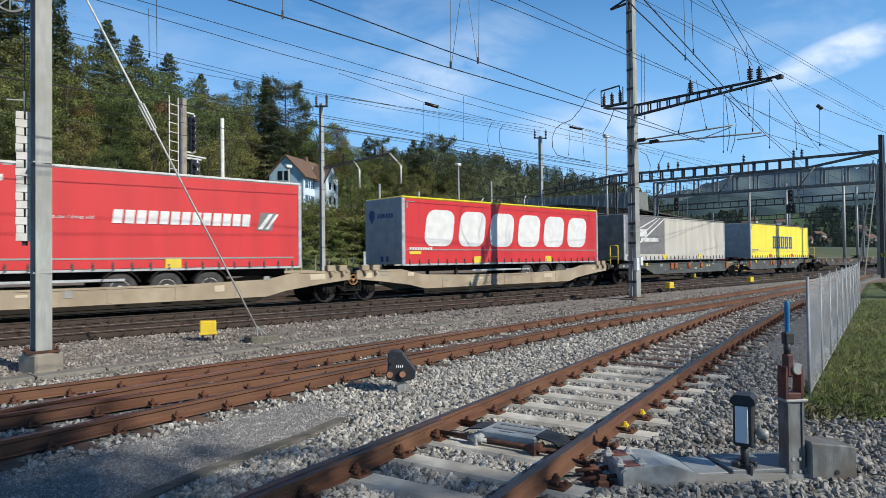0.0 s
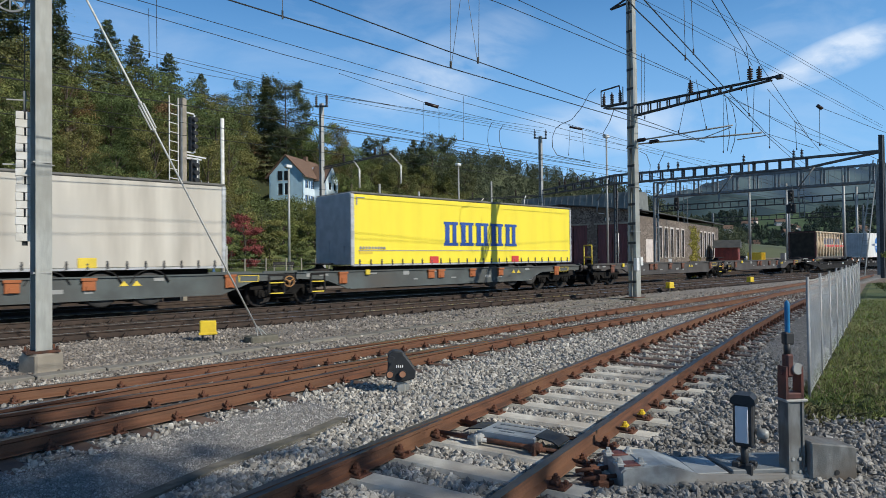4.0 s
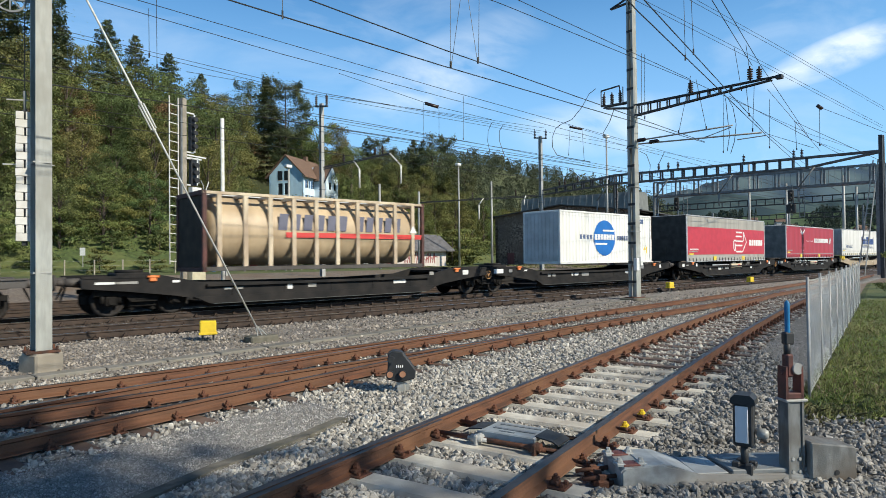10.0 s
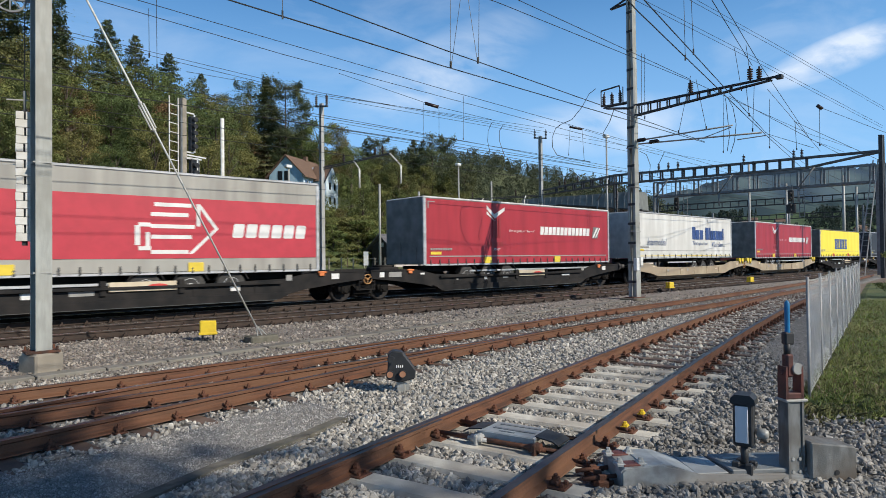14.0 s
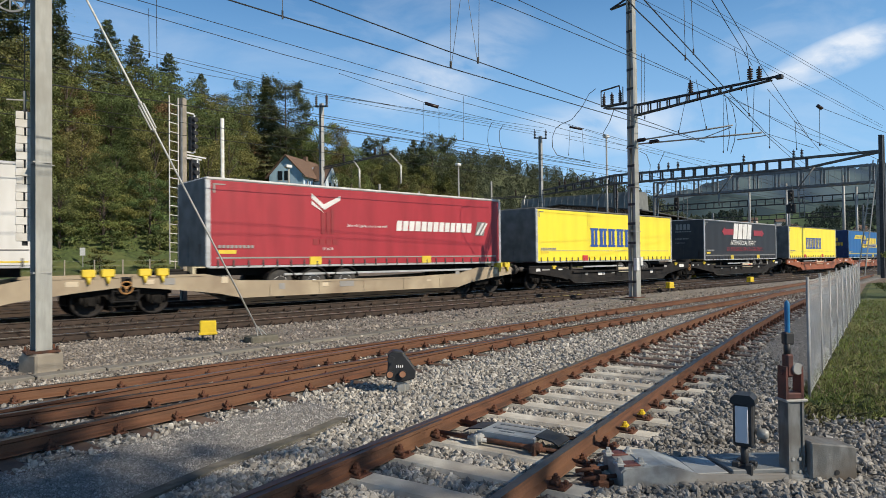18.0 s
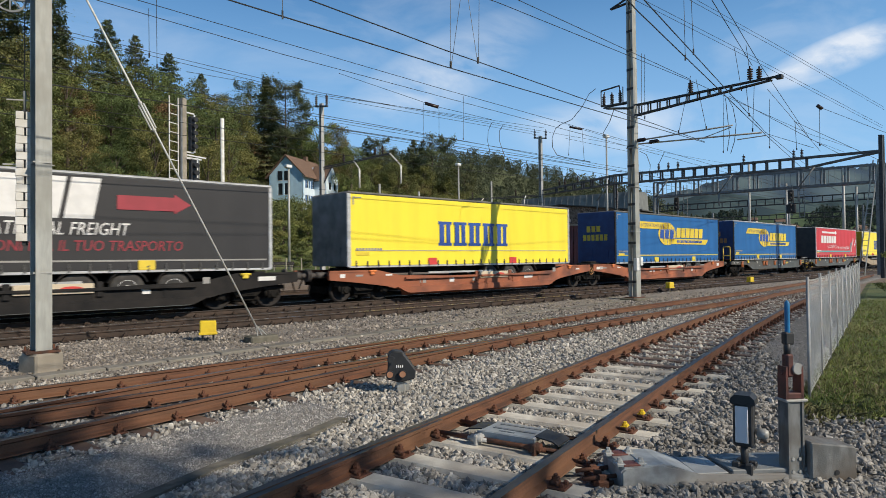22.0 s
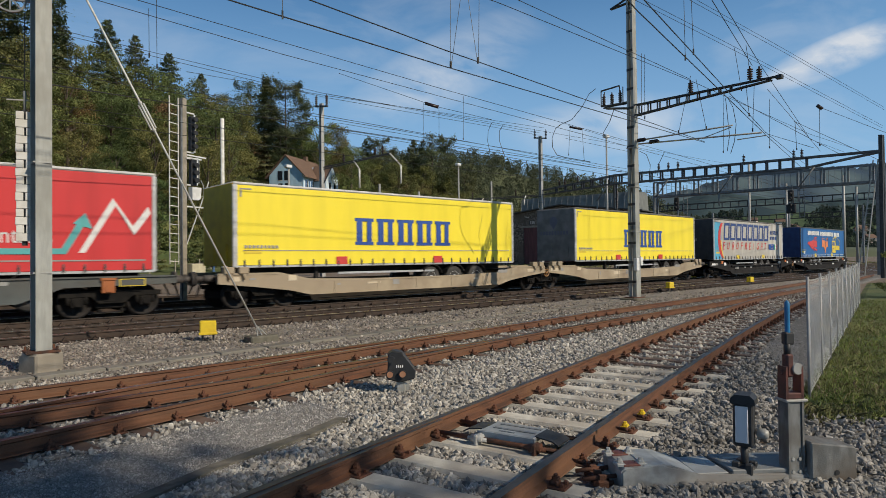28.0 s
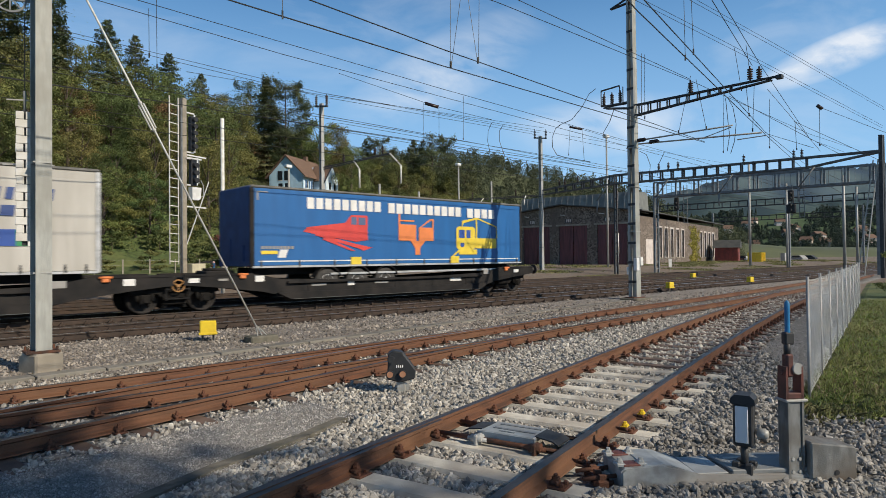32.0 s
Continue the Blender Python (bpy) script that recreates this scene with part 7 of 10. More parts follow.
# contact and feeder wires, each with its ends
WIRES = [((-6, 7.5, 5.2), (8.34, 9.65, 5.55), (24, 12.0, 6.1), 0.011), ((-6, 7.5, 5.85), (8.35, 9.65, 5.89), (24, 12.0, 6.13), 0.011),
         ((-20, 17.1, 9.6), (8.49, 17.1, 7.72), (60, 18.9, 6.2), 0.009), ((-20, 17.1, 9.6), (14.77, 17.1, 7.74), (60, 18.9, 6.4), 0.009),
         ((7.0, 44, 15.8), (25.3, 44, 14.9), (51.6, 44, 14.95), 0.016), ((7.0, 44, 15.55), (25.3, 44, 14.6), (51.6, 44, 14.7), 0.016), ((14.2, 42.5, 14.2), (25, 43.5, 14.6), (49.9, 42.0, 14.95), 0.016),
         ((0, 30, 9.8), (25.8, 30, 9.3), (70, 31, 8.5), 0.014), ((0, 30, 9.0), (25.8, 30, 8.76), (70, 31, 7.9), 0.014), ((25, 44, 14.9), (51.6, 44, 15.2), (95, 44, 15.6), 0.016),
         ((-5, 11.6, 8.1), (12, 11.6, 8.42), (22.4, 11.7, 8.2), 0.010), ((-5, 11.6, 8.9), (12, 11.6, 8.74), (22.4, 11.7, 8.25), 0.010), ((22.4, 11.7, 8.2), (38, 13.0, 8.3), (57, 16, 9.8), 0.010),
         ((-6, 1.1, 5.3), (8.7, 5.41, 5.48), (24, 9.6, 5.95), 0.011), ((-6, 1.1, 5.6), (9.11, 5.53, 5.79), (25.3, 10.2, 6.37), 0.011), ((24, 9.6, 5.95), (38, 13.0, 6.0), (57, 16.5, 6.0), 0.011), ((25.3, 10.2, 6.37), (38, 13.2, 6.6), (57, 16.6, 7.2), 0.011),
         ((0, 3.5, 8.6), (14.45, 7.01, 7.7), (22.3, 9.4, 8.2), 0.010), ((0, 3.5, 8.9), (15.5, 7.27, 8.05), (22.5, 9.2, 8.2), 0.010), ((22.5, 9.2, 8.2), (38, 12.97, 8.0), (57, 17, 9.8), 0.010),
         ((20, 30, 24.5), (67, 30, 23.4), (119, 30, 21.8), 0.022), ((20, 30, 27), (82, 30, 25.9), (120, 30, 24.9), 0.022), ((20, 30, 24.9), (67, 30, 23.8), (119, 30, 22.2), 0.022), ((20, 30, 27.4), (82, 30, 26.3), (120, 30, 25.3), 0.022),
         ((0, 21.2, 7.2), (30, 22.0, 7.1), (80, 25, 7.4), 0.010), ((0, 21.2, 5.8), (30, 22.0, 5.8), (80, 25, 5.8), 0.010), ((0, 25.5, 7.2), (30, 26.1, 7.0), (80, 29, 7.4), 0.010), ((0, 17.1, 5.8), (30, 17.7, 5.8), (80, 20.5, 5.8), 0.010)]
for p0, p1, p2, r in WIRES:
    bm = bmesh.new()
    p0, p1, p2 = Vector(p0), Vector(p1), Vector(p2)
    bm_cyl(bm, p0, p1, r, seg=6)
    bm_cyl(bm, p1, p2, r, seg=6)
    single("overhead_wire", bm, M["wire"], "thin dark overhead wire above the tracks", "wire", "overhead wires")


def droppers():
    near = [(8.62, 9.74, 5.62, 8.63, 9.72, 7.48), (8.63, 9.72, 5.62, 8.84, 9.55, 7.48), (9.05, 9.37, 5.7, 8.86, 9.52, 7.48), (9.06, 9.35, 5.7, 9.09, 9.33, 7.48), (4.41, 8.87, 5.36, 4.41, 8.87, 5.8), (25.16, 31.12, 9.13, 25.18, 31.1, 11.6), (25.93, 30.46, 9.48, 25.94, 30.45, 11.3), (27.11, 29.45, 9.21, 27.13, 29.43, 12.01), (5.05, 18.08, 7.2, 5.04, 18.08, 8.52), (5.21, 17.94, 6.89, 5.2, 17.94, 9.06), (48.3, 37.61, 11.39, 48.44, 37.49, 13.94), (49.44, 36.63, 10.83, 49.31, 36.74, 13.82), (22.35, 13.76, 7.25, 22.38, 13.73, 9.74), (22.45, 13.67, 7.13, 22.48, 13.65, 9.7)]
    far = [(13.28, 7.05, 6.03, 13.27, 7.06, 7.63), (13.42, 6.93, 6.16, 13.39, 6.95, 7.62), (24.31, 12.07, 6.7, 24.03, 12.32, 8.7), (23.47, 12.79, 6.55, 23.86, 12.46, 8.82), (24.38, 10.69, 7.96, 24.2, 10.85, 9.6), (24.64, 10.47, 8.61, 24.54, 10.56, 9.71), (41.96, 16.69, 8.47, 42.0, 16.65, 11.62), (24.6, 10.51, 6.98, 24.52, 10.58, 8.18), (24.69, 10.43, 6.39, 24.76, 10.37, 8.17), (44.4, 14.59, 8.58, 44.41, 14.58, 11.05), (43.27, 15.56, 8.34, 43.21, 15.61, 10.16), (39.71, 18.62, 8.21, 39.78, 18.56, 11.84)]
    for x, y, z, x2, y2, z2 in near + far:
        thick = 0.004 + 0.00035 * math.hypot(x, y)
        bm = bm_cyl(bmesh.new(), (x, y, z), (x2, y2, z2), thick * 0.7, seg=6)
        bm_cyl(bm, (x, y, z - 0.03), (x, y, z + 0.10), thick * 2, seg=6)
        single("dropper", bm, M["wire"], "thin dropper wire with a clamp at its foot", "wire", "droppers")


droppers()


def slack_cable(pts, thick):
    bm = bmesh.new()
    for a, b in zip(pts, pts[1:]):
        bm_cyl(bm, a, b, thick, seg=6)
    single("jumper_cable", bm, M["wire"], "slack dark jumper cable hanging in a loop", "cable", "jumper cables")


slack_cable([(20.99, 14.93, 8.35), (20.78, 15.11, 8.15), (20.55, 15.3, 7.61), (20.24, 15.57, 7.12), (19.9, 15.87, 6.92), (19.74, 16.0, 6.76), (19.63, 16.09, 6.38), (19.65, 16.08, 5.99), (19.78, 15.97, 5.7), (20.02, 15.76, 5.6), (20.79, 15.1, 5.41)], 0.0135)
slack_cable([(21.55, 14.45, 7.6), (21.39, 14.58, 7.03), (21.18, 14.77, 6.54), (21.31, 14.65, 6.33)], 0.0135)
slack_cable([(32.66, 31.26, 11.16), (32.47, 31.43, 10.75), (32.47, 31.43, 10.01), (32.62, 31.31, 9.4), (32.74, 31.2, 8.95)], 0.0195)
slack_cable([(32.05, 31.8, 11.33), (31.86, 31.96, 10.75), (31.82, 31.99, 10.02), (31.94, 31.89, 9.21)], 0.0195)
slack_cable([(29.96, 13.81, 9.23), (30.16, 13.64, 8.73), (30.27, 13.55, 7.92), (30.2, 13.61, 7.1), (30.05, 13.74, 6.51)], 0.015)
slack_cable([(29.9, 13.87, 9.17), (29.95, 13.82, 8.33), (30.02, 13.76, 7.38), (29.92, 13.84, 6.62)], 0.015)
slack_cable([(35.65, 22.11, 8.34), (35.98, 21.83, 8.12), (36.16, 21.67, 7.46), (36.1, 21.72, 6.74)], 0.018)
slack_cable([(36.83, 21.1, 8.18), (36.57, 21.31, 7.53), (36.48, 21.39, 6.74)], 0.018)
for a, b in [((41.9, 16.74, 12.24), (44.42, 14.57, 8.22)), ((41.91, 16.72, 9.34), (44.09, 14.85, 8.44)), ((43.16, 15.66, 10.16), (47.64, 11.81, 7.38)), ((21.1, 34.61, 13.54), (25.26, 31.03, 11.6)), ((25.94, 30.45, 11.3), (28.49, 28.26, 10.46)), ((48.28, 37.62, 14.27), (52.17, 34.28, 12.7)), ((26.35, 43.28, 11.89), (40.03, 31.53, 8.63)), ((26.35, 43.28, 12.53), (43.45, 28.59, 8.36)), ((44.41, 14.58, 11.05), (47.62, 11.83, 9.37)), ((48.06, 37.81, 13.02), (52.57, 33.94, 11.71)), ((40.03, 18.35, 11.83), (45.46, 13.68, 7.95))]:
    single("overhead_wire", bm_cyl(bmesh.new(), a, b, 0.014, seg=6), M["wire"], "thin dark overhead wire above the tracks", "wire", "overhead wires")
for a, b in [((25.26, 31.03, 11.56), (25.92, 30.47, 11.3)), ((48.4, 37.52, 14.11), (49.31, 36.74, 13.87)), ((44.3, 14.68, 11.16), (44.54, 14.47, 10.94))]:
    single("line_insulator", bm_cyl(bmesh.new(), a, b, 0.11, seg=8), M["insul"], "dark rod insulator set in an overhead wire", "insulator", "line insulators")


def portal():
    """Lattice portal across the lines on two tall legs, with the signal bridge behind it."""
    e = empty("catenary_portal", Matrix(), "dark steel lattice portal across all tracks", "gantry")
    a, b = Vector((57.9, 14.8, 9.25)), Vector((51.75, 43.9, 9.25))
    c = a.lerp(b, 0.725)
    d = (b - a).normalized()
    bm_u, bm_l = bmesh.new(), bmesh.new()
    n = Vector((d.y, -d.x, 0))
    for s in (-0.3, 0.3):
        beam(bm_u, a + n * s + Vector((0, 0, 0.42)), c + n * s + Vector((0, 0, 0.42)), 0.14)
        beam(bm_u, c + n * s + Vector((0, 0, 0.42)), b + n * s * 0.4 - Vector((0, 0, 0.50)), 0.13)
        beam(bm_l, a + d * 5 + n * s - Vector((0, 0, 0.42)), c + n * s - Vector((0, 0, 0.42)), 0.14)
        beam(bm_l, c + n * s - Vector((0, 0, 0.42)), b + n * s * 0.4 - Vector((0, 0, 0.95)), 0.12)
        beam(bm_l, a + n * s + Vector((0, 0, 0.35)), a + d * 5 + n * s - Vector((0, 0, 0.42)), 0.12)
    part("upper_chord", bm_u, M["steel_mid"], e)
    part("lower_chord", bm_l, M["steel_mid"], e)
    for i in range(24):
        p = a + d * (5 + i * 1.0)
        drop = max(0.0, (p - c).dot(d)) / (b - c).length
        for s in (-0.3, 0.3):
            part("web_post", beam(bmesh.new(), p + n * s * (1 - 0.6 * drop) - Vector((0, 0, 0.42 + 0.53 * drop)), p + n * s * (1 - 0.6 * drop) + Vector((0, 0, 0.42 - 0.92 * drop)), 0.16, 0.1), M["steel_dark"], e)
    for p, w, top in ((a - d * 0.1, 0.26, 10.9), (c, 0.13, 9.7)):
        bm = bmesh.new()
        for s in (-0.25, 0.25):
            beam(bm, (p.x + s, p.y, -0.3), (p.x + s * 0.7, p.y, top), w)
        for i in range(int((top - 1.0) / 1.1)):
            beam(bm, (p.x - 0.25, p.y, 0.5 + 1.1 * i), (p.x + 0.25, p.y, 1.0 + 1.1 * i), 0.07)
        part("leg", bm, M["steel_dark"], e)
    for t in (0.18, 0.2, 0.33, 0.52, 0.55, 0.58, 0.86, 0.91, 0.93):
        p = a.lerp(b, t)
        p.z -= 0.92 * max(0.0, t - 0.725) / 0.275
        part("insulator", insulator(bmesh.new(), p.x, p.y, p.z + 0.48, 0.75, 0.14), M["insul"], e)
    for t in (0.15, 0.36, 0.55, 0.75):
        p = a.lerp(b, t)
        bm = bmesh.new()
        bm_cyl(bm, p - Vector((0, 0, 0.4)), p - Vector((0.2, -1.2, 2.0)), 0.06, seg=8)
        bm_cyl(bm, p - Vector((0.2, -1.2, 2.0)), p - Vector((0.2, -1.2, 3.2)), 0.06, seg=8)
        part("drop_tube", bm, M["steel_grey"], e)
    lad = empty("leaning_ladder", Matrix(), "pale steel ladder leaning against the portal leg", "ladder")
    foot_p, head_p = Vector((57.0, 16.0, -0.25)), Vector((57.7, 15.05, 9.0))
    across = Vector((0.10, 0.26, 0.0))
    for q in (-1, 1):
        part("ladder_rail", beam(bmesh.new(), foot_p + across * q, head_p + across * q * 0.7, 0.07), M["galv"], lad)
    for i in range(1, 22):
        p = foot_p.lerp(head_p, i / 22)
        part("rung", beam(bmesh.new(), p - across, p + across, 0.035), M["galv"], lad)
    e2 = empty("signal_bridge", Matrix(), "grey steel signal bridge with railings and signals", "gantry")
    a, b = Vector((63.7, 16.5, 8.6)), Vector((60.4, 35.6, 8.6))
    d = (b - a).normalized()
    for z in (0.75, -0.75):
        bm = bmesh.new()
        for s in (-0.45, 0.45):
            beam(bm, a + Vector((s, 0, z)), b + Vector((s, 0, z)), 0.13 if z > 0 else 0.20)
        part("side_rail", bm, M["steel_grey"], e2)
    for i in range(11):
        p = a + d * (0.4 + i * 1.85)
        for s in (-0.45, 0.45):
            part("rail_post", beam(bmesh.new(), p + Vector((s, 0, -0.75)), p + Vector((s, 0, 0.75)), 0.14), M["steel_grey"], e2)
    part("walkway", box(-0.4, 0, -0.8, 0.4, 0.05, -0.74), M["steel_grey"], e2)
    bm = bmesh.new()
    for i in range(38):
        p = a + d * (i * 0.5)
        beam(bm, p + Vector((-0.45, 0, -0.72)), p + Vector((-0.45, 0, 0.72)), 0.025)
    part("mesh_guard", bm, M["steel_grey"], e2)
    bm = bmesh.new()
    for s in (-0.35, 0.35):
        beam(bm, (b.x + s, b.y, -0.3), (b.x + s, b.y, 9.3), 0.18)
    for i in range(12):
        beam(bm, (b.x - 0.35, b.y, 0.3 + 0.72 * i), (b.x + 0.35, b.y, 0.3 + 0.72 * i), 0.1)
    part("leg", bm, M["steel_grey"], e2)
    bm = bmesh.new()
    beam(bm, (a.x, a.y, -0.3), (a.x, a.y, 9.3), 0.25)
    part("leg", bm, M["steel_grey"], e2)
    for y, heads in ((33.85, ((6.4, 7.75, 0.26),)), (22.66, ((6.5, 7.55, 0.25), (5.4, 6.25, 0.42)))):
        for z0, z1, w in heads:
            h = part("signal_head", box(61.35, y - w, z0, 61.6, y + w, z1, bevel=0.08), M["black"], e2)
            for k in range(2):
                part("visor", bm_cyl(bmesh.new(), (61.35, y, z0 + 0.3 + 0.45 * k), (61.1, y, z0 + 0.28 + 0.45 * k), 0.12, seg=10), M["black"], h)
        for s in (-0.55, -0.95):
            part("ladder_rail", beam(bmesh.new(), (61.9, y + s, 5.0), (61.9, y + s, 9.0), 0.05), M["steel_grey"], e2)
        for i in range(10):
            part("rung", beam(bmesh.new(), (61.9, y - 0.55, 5.1 + 0.4 * i), (61.9, y - 0.95, 5.1 + 0.4 * i), 0.04), M["steel_grey"], e2)
        part("hanger", beam(bmesh.new(), (61.7, y, 5.2), (61.7, y, 8.0), 0.1), M["steel_grey"], e2)
    # farther portals
    for k, (x, y0, y1, z) in enumerate(((97, 12, 58, 9.6), (133, 10, 62, 9.4))):
        e3 = empty("far_portal", Matrix(), "distant dark lattice portal across the yard", "gantry", "far portals")
        bm = bmesh.new()
        for dz in (0.0, -0.85):
            beam(bm, (x, y0, z + dz), (x - 6, y1, z + dz), 0.16)
        part("chord", bm, M["steel_dark"], e3)
        web = finish(beam(bmesh.new(), (0, 0, -0.85), (0, 0, 0), 0.12), "web_post", M["steel_dark"])
        for i in range(40):
            t = i / 39
            part("web_post", web, None, e3, at=(x - 6 * t, y0 + (y1 - y0) * t, z))
        for t in (0.0, 0.5, 1.0):
            part("leg", box(x - 6 * t - 0.15, y0 + (y1 - y0) * t - 0.15, -0.3, x - 6 * t + 0.15, y0 + (y1 - y0) * t + 0.15, z + 1.0), M["steel_grey"], e3)


portal()


# ---------------------------------------------------------------- fence, grass
M["fence_wire"] = mat("dull_zinc_wire", (0.36, 0.365, 0.365), (0.26, 0.265, 0.265), rough=0.6, metal=0.2, scale=3)


M["link_wire"] = mat("bright_galvanised_wire", (0.74, 0.75, 0.74), (0.60, 0.61, 0.60), rough=0.45, metal=0.15, scale=6)


def mesh_fence():
    e = empty("mesh_fence", Matrix(), "galvanised chain-link fence on tube posts beside the grass", "fence")
    a, b = Vector((8.55, 2.98, 0)), Vector((26.2, 7.405, 0))
    d = (b - a).normalized()
    n = Vector((-d.y, d.x, 0))
    post = finish(bm_cyl(bmesh.new(), (0, 0, -0.5), (0, 0, 1.34), 0.018, seg=12), "fence_post", M["fence_wire"])
    for i in range(11):
        p = a + d * 1.82 * i
        part("fence_post", post, None, e, at=(p.x, p.y, 0.012 * math.sin(i * 3)))
    for z in (1.28, -0.12):
        part("line_wire", bm_cyl(bmesh.new(), a + Vector((0, 0, z)), b + Vector((0, 0, z)), 0.004, seg=5), M["galv"], e)
    # woven diamonds: zigzag wires upright along the fence
    verts, faces = [], []
    L = (b - a).length

    def quad_strip(p, q, w):
        k = len(verts)
        up = (q - p).normalized()
        s = up.cross(n).normalized() * w
        verts.extend([tuple(p - s), tuple(p + s), tuple(q + s), tuple(q - s), tuple((p + q) / 2 + n * w)])
        faces.append((k, k + 1, k + 2, k + 3))
        faces.append((k, k + 4, k + 3))
        faces.append((k + 1, k + 2, k + 4))
    H = 1.42
    # close weave first, a coarser count of thicker strands farther along
    for x_lo, x_hi, pitch, w in ((0.0, 8.0, 0.058, 0.0040), (8.0, L, 0.10, 0.0075)):
        for i in range(int((x_lo - H) / pitch), int(x_hi / pitch) + 1):
            for sgn in (1, -1):
                xa, xb = (i * pitch, i * pitch + H) if sgn > 0 else (i * pitch + H, i * pitch)
                c = sorted(((x_lo - xa) / (xb - xa), (x_hi - xa) / (xb - xa)))
                t0, t1 = max(0.0, c[0]), min(1.0, c[1])
                if t1 <= t0:
                    continue
                P0 = a + d * (xa + (xb - xa) * t0) + Vector((0, 0, -0.14 + H * t0))
                P1 = a + d * (xa + (xb - xa) * t1) + Vector((0, 0, -0.14 + H * t1))
                quad_strip(P0 + n * (0.002 * sgn), P1 + n * (0.002 * sgn), w)
    part("chain_link", raw_mesh("chain_link", verts, faces, M["link_wire"]), None, e, "woven wire diamonds")


mesh_fence()


def path_edging():
    """Old concrete edging slabs along the grit walkway."""
    e = empty("path_edging", Matrix(), "sunken grey concrete edging along the grit walkway", "edging", kind="structure")
    pts = [Vector((-1.0, 3.72, 0)), Vector((1.06, 4.95, 0)), Vector((2.0, 5.42, 0)), Vector((3.1, 5.80, 0)), Vector((3.75, 6.12, 0))]
    for a, b in zip(pts, pts[1:]):
        bm = bmesh.new()
        beam(bm, a + Vector((0, 0, -0.180)), b + Vector((0, 0, -0.182)), 0.13, 0.05)
        part("edging_slab", bm, M["conc_old"], e)


path_edging()


# ---------------------------------------------------------------- plants
def leaf_mat(name, col, col2, vary=0.35):
    m = mat(name, col, col2, rough=0.65, scale=0.35, detail=3, island=vary, spec=0.25)
    n, l = m.node_tree.nodes, m.node_tree.links
    b = n["Principled BSDF"]
    src = b.inputs["Base Color"].links[0].from_socket
    hs = n.new("ShaderNodeHueSaturation")
    oi = n.new("ShaderNodeObjectInfo")
    mr = n.new("ShaderNodeMapRange")
    mr.inputs["To Min"].default_value, mr.inputs["To Max"].default_value = 0.462, 0.528
    l.new(oi.outputs["Random"], mr.inputs[0])
    l.new(mr.outputs[0], hs.inputs["Hue"])
    l.new(src, hs.inputs["Color"])
    l.new(hs.outputs[0], b.inputs["Base Color"])
    tr = n.new("ShaderNodeBsdfTranslucent")
    l.new(hs.outputs[0], tr.inputs["Color"])
    mx = n.new("ShaderNodeMixShader")
    mx.inputs[0].default_value = 0.16
    l.new(b.outputs[0], mx.inputs[1])
    l.new(tr.outputs[0], mx.inputs[2])
    l.new(mx.outputs[0], n["Material Output"].inputs["Surface"])
    return m


M["leaf"] = leaf_mat("green_foliage", (0.218, 0.238, 0.072), (0.100, 0.120, 0.038), 0.42)
M["leaf_olive"] = leaf_mat("olive_foliage", (0.245, 0.232, 0.078), (0.124, 0.124, 0.043), 0.42)
M["needle"] = leaf_mat("dark_needles", (0.195, 0.218, 0.100), (0.098, 0.118, 0.058), 0.35)
M["leaf_dark"] = leaf_mat("deep_green_foliage", (0.165, 0.205, 0.068), (0.080, 0.105, 0.036), 0.4)
M["leaf_rust"] = leaf_mat("autumn_foliage", (0.25, 0.185, 0.072), (0.13, 0.10, 0.042), 0.45)
M["leaf_red"] = leaf_mat("dark_red_foliage", (0.27, 0.068, 0.082), (0.15, 0.040, 0.050))
M["yard_leaf"] = leaf_mat("yard_weed_leaf", (0.24, 0.235, 0.095), (0.13, 0.135, 0.055), 0.5)
M["leaf_bank"] = leaf_mat("thicket_foliage", (0.165, 0.190, 0.062), (0.078, 0.098, 0.034), 0.45)
M["bark"] = mat("grey_brown_bark", (0.11, 0.085, 0.062), (0.06, 0.048, 0.037), rough=0.95, scale=3, stretch=(4, 4, 0.6), bump=0.5, bump_scale=20)


def leaves(rs, centres, count, spread, size):
    """Leaf clumps as many small tilted quads round the given centres; returns arrays."""
    n = len(centres) * count
    o = rs.normal(0, 1, (n, 3))
    o /= np.linalg.norm(o, axis=1)[:, None]
    c = np.repeat(np.asarray(centres), count, axis=0) + o * rs.uniform(0.45, 1.75, (n, 1)) ** 0.8 * np.asarray(spread)
    # each leaf faces outwards from its clump, with scatter
    nrm = o + rs.normal(0, 0.42, (n, 3)) + np.array((0, 0, 0.25))
    a = np.cross(nrm, rs.normal(0, 1, (n, 3)))
    a /= np.linalg.norm(a, axis=1)[:, None]
    b = np.cross(nrm, a)
    b /= np.linalg.norm(b, axis=1)[:, None]
    s = size * rs.uniform(0.6, 1.35, n)[:, None]
    v = np.stack([c - a * s, c + b * s * 0.75, c + a * s], 1).reshape(-1, 3)
    return v


def quads_mesh(name, v, material, k=3):
    me = bpy.data.meshes.new(name)
    n = len(v) // k
    me.vertices.add(len(v))
    me.vertices.foreach_set("co", v.astype(np.float32).ravel())
    me.loops.add(len(v))
    me.loops.foreach_set("vertex_index", np.arange(len(v), dtype=np.int32))
    me.polygons.add(n)
    me.polygons.foreach_set("loop_start", np.arange(0, len(v), k, dtype=np.int32))
    me.polygons.foreach_set("loop_total", np.full(n, k, dtype=np.int32))
    me.materials.append(material)
    me.update(calc_edges=True)
    return me


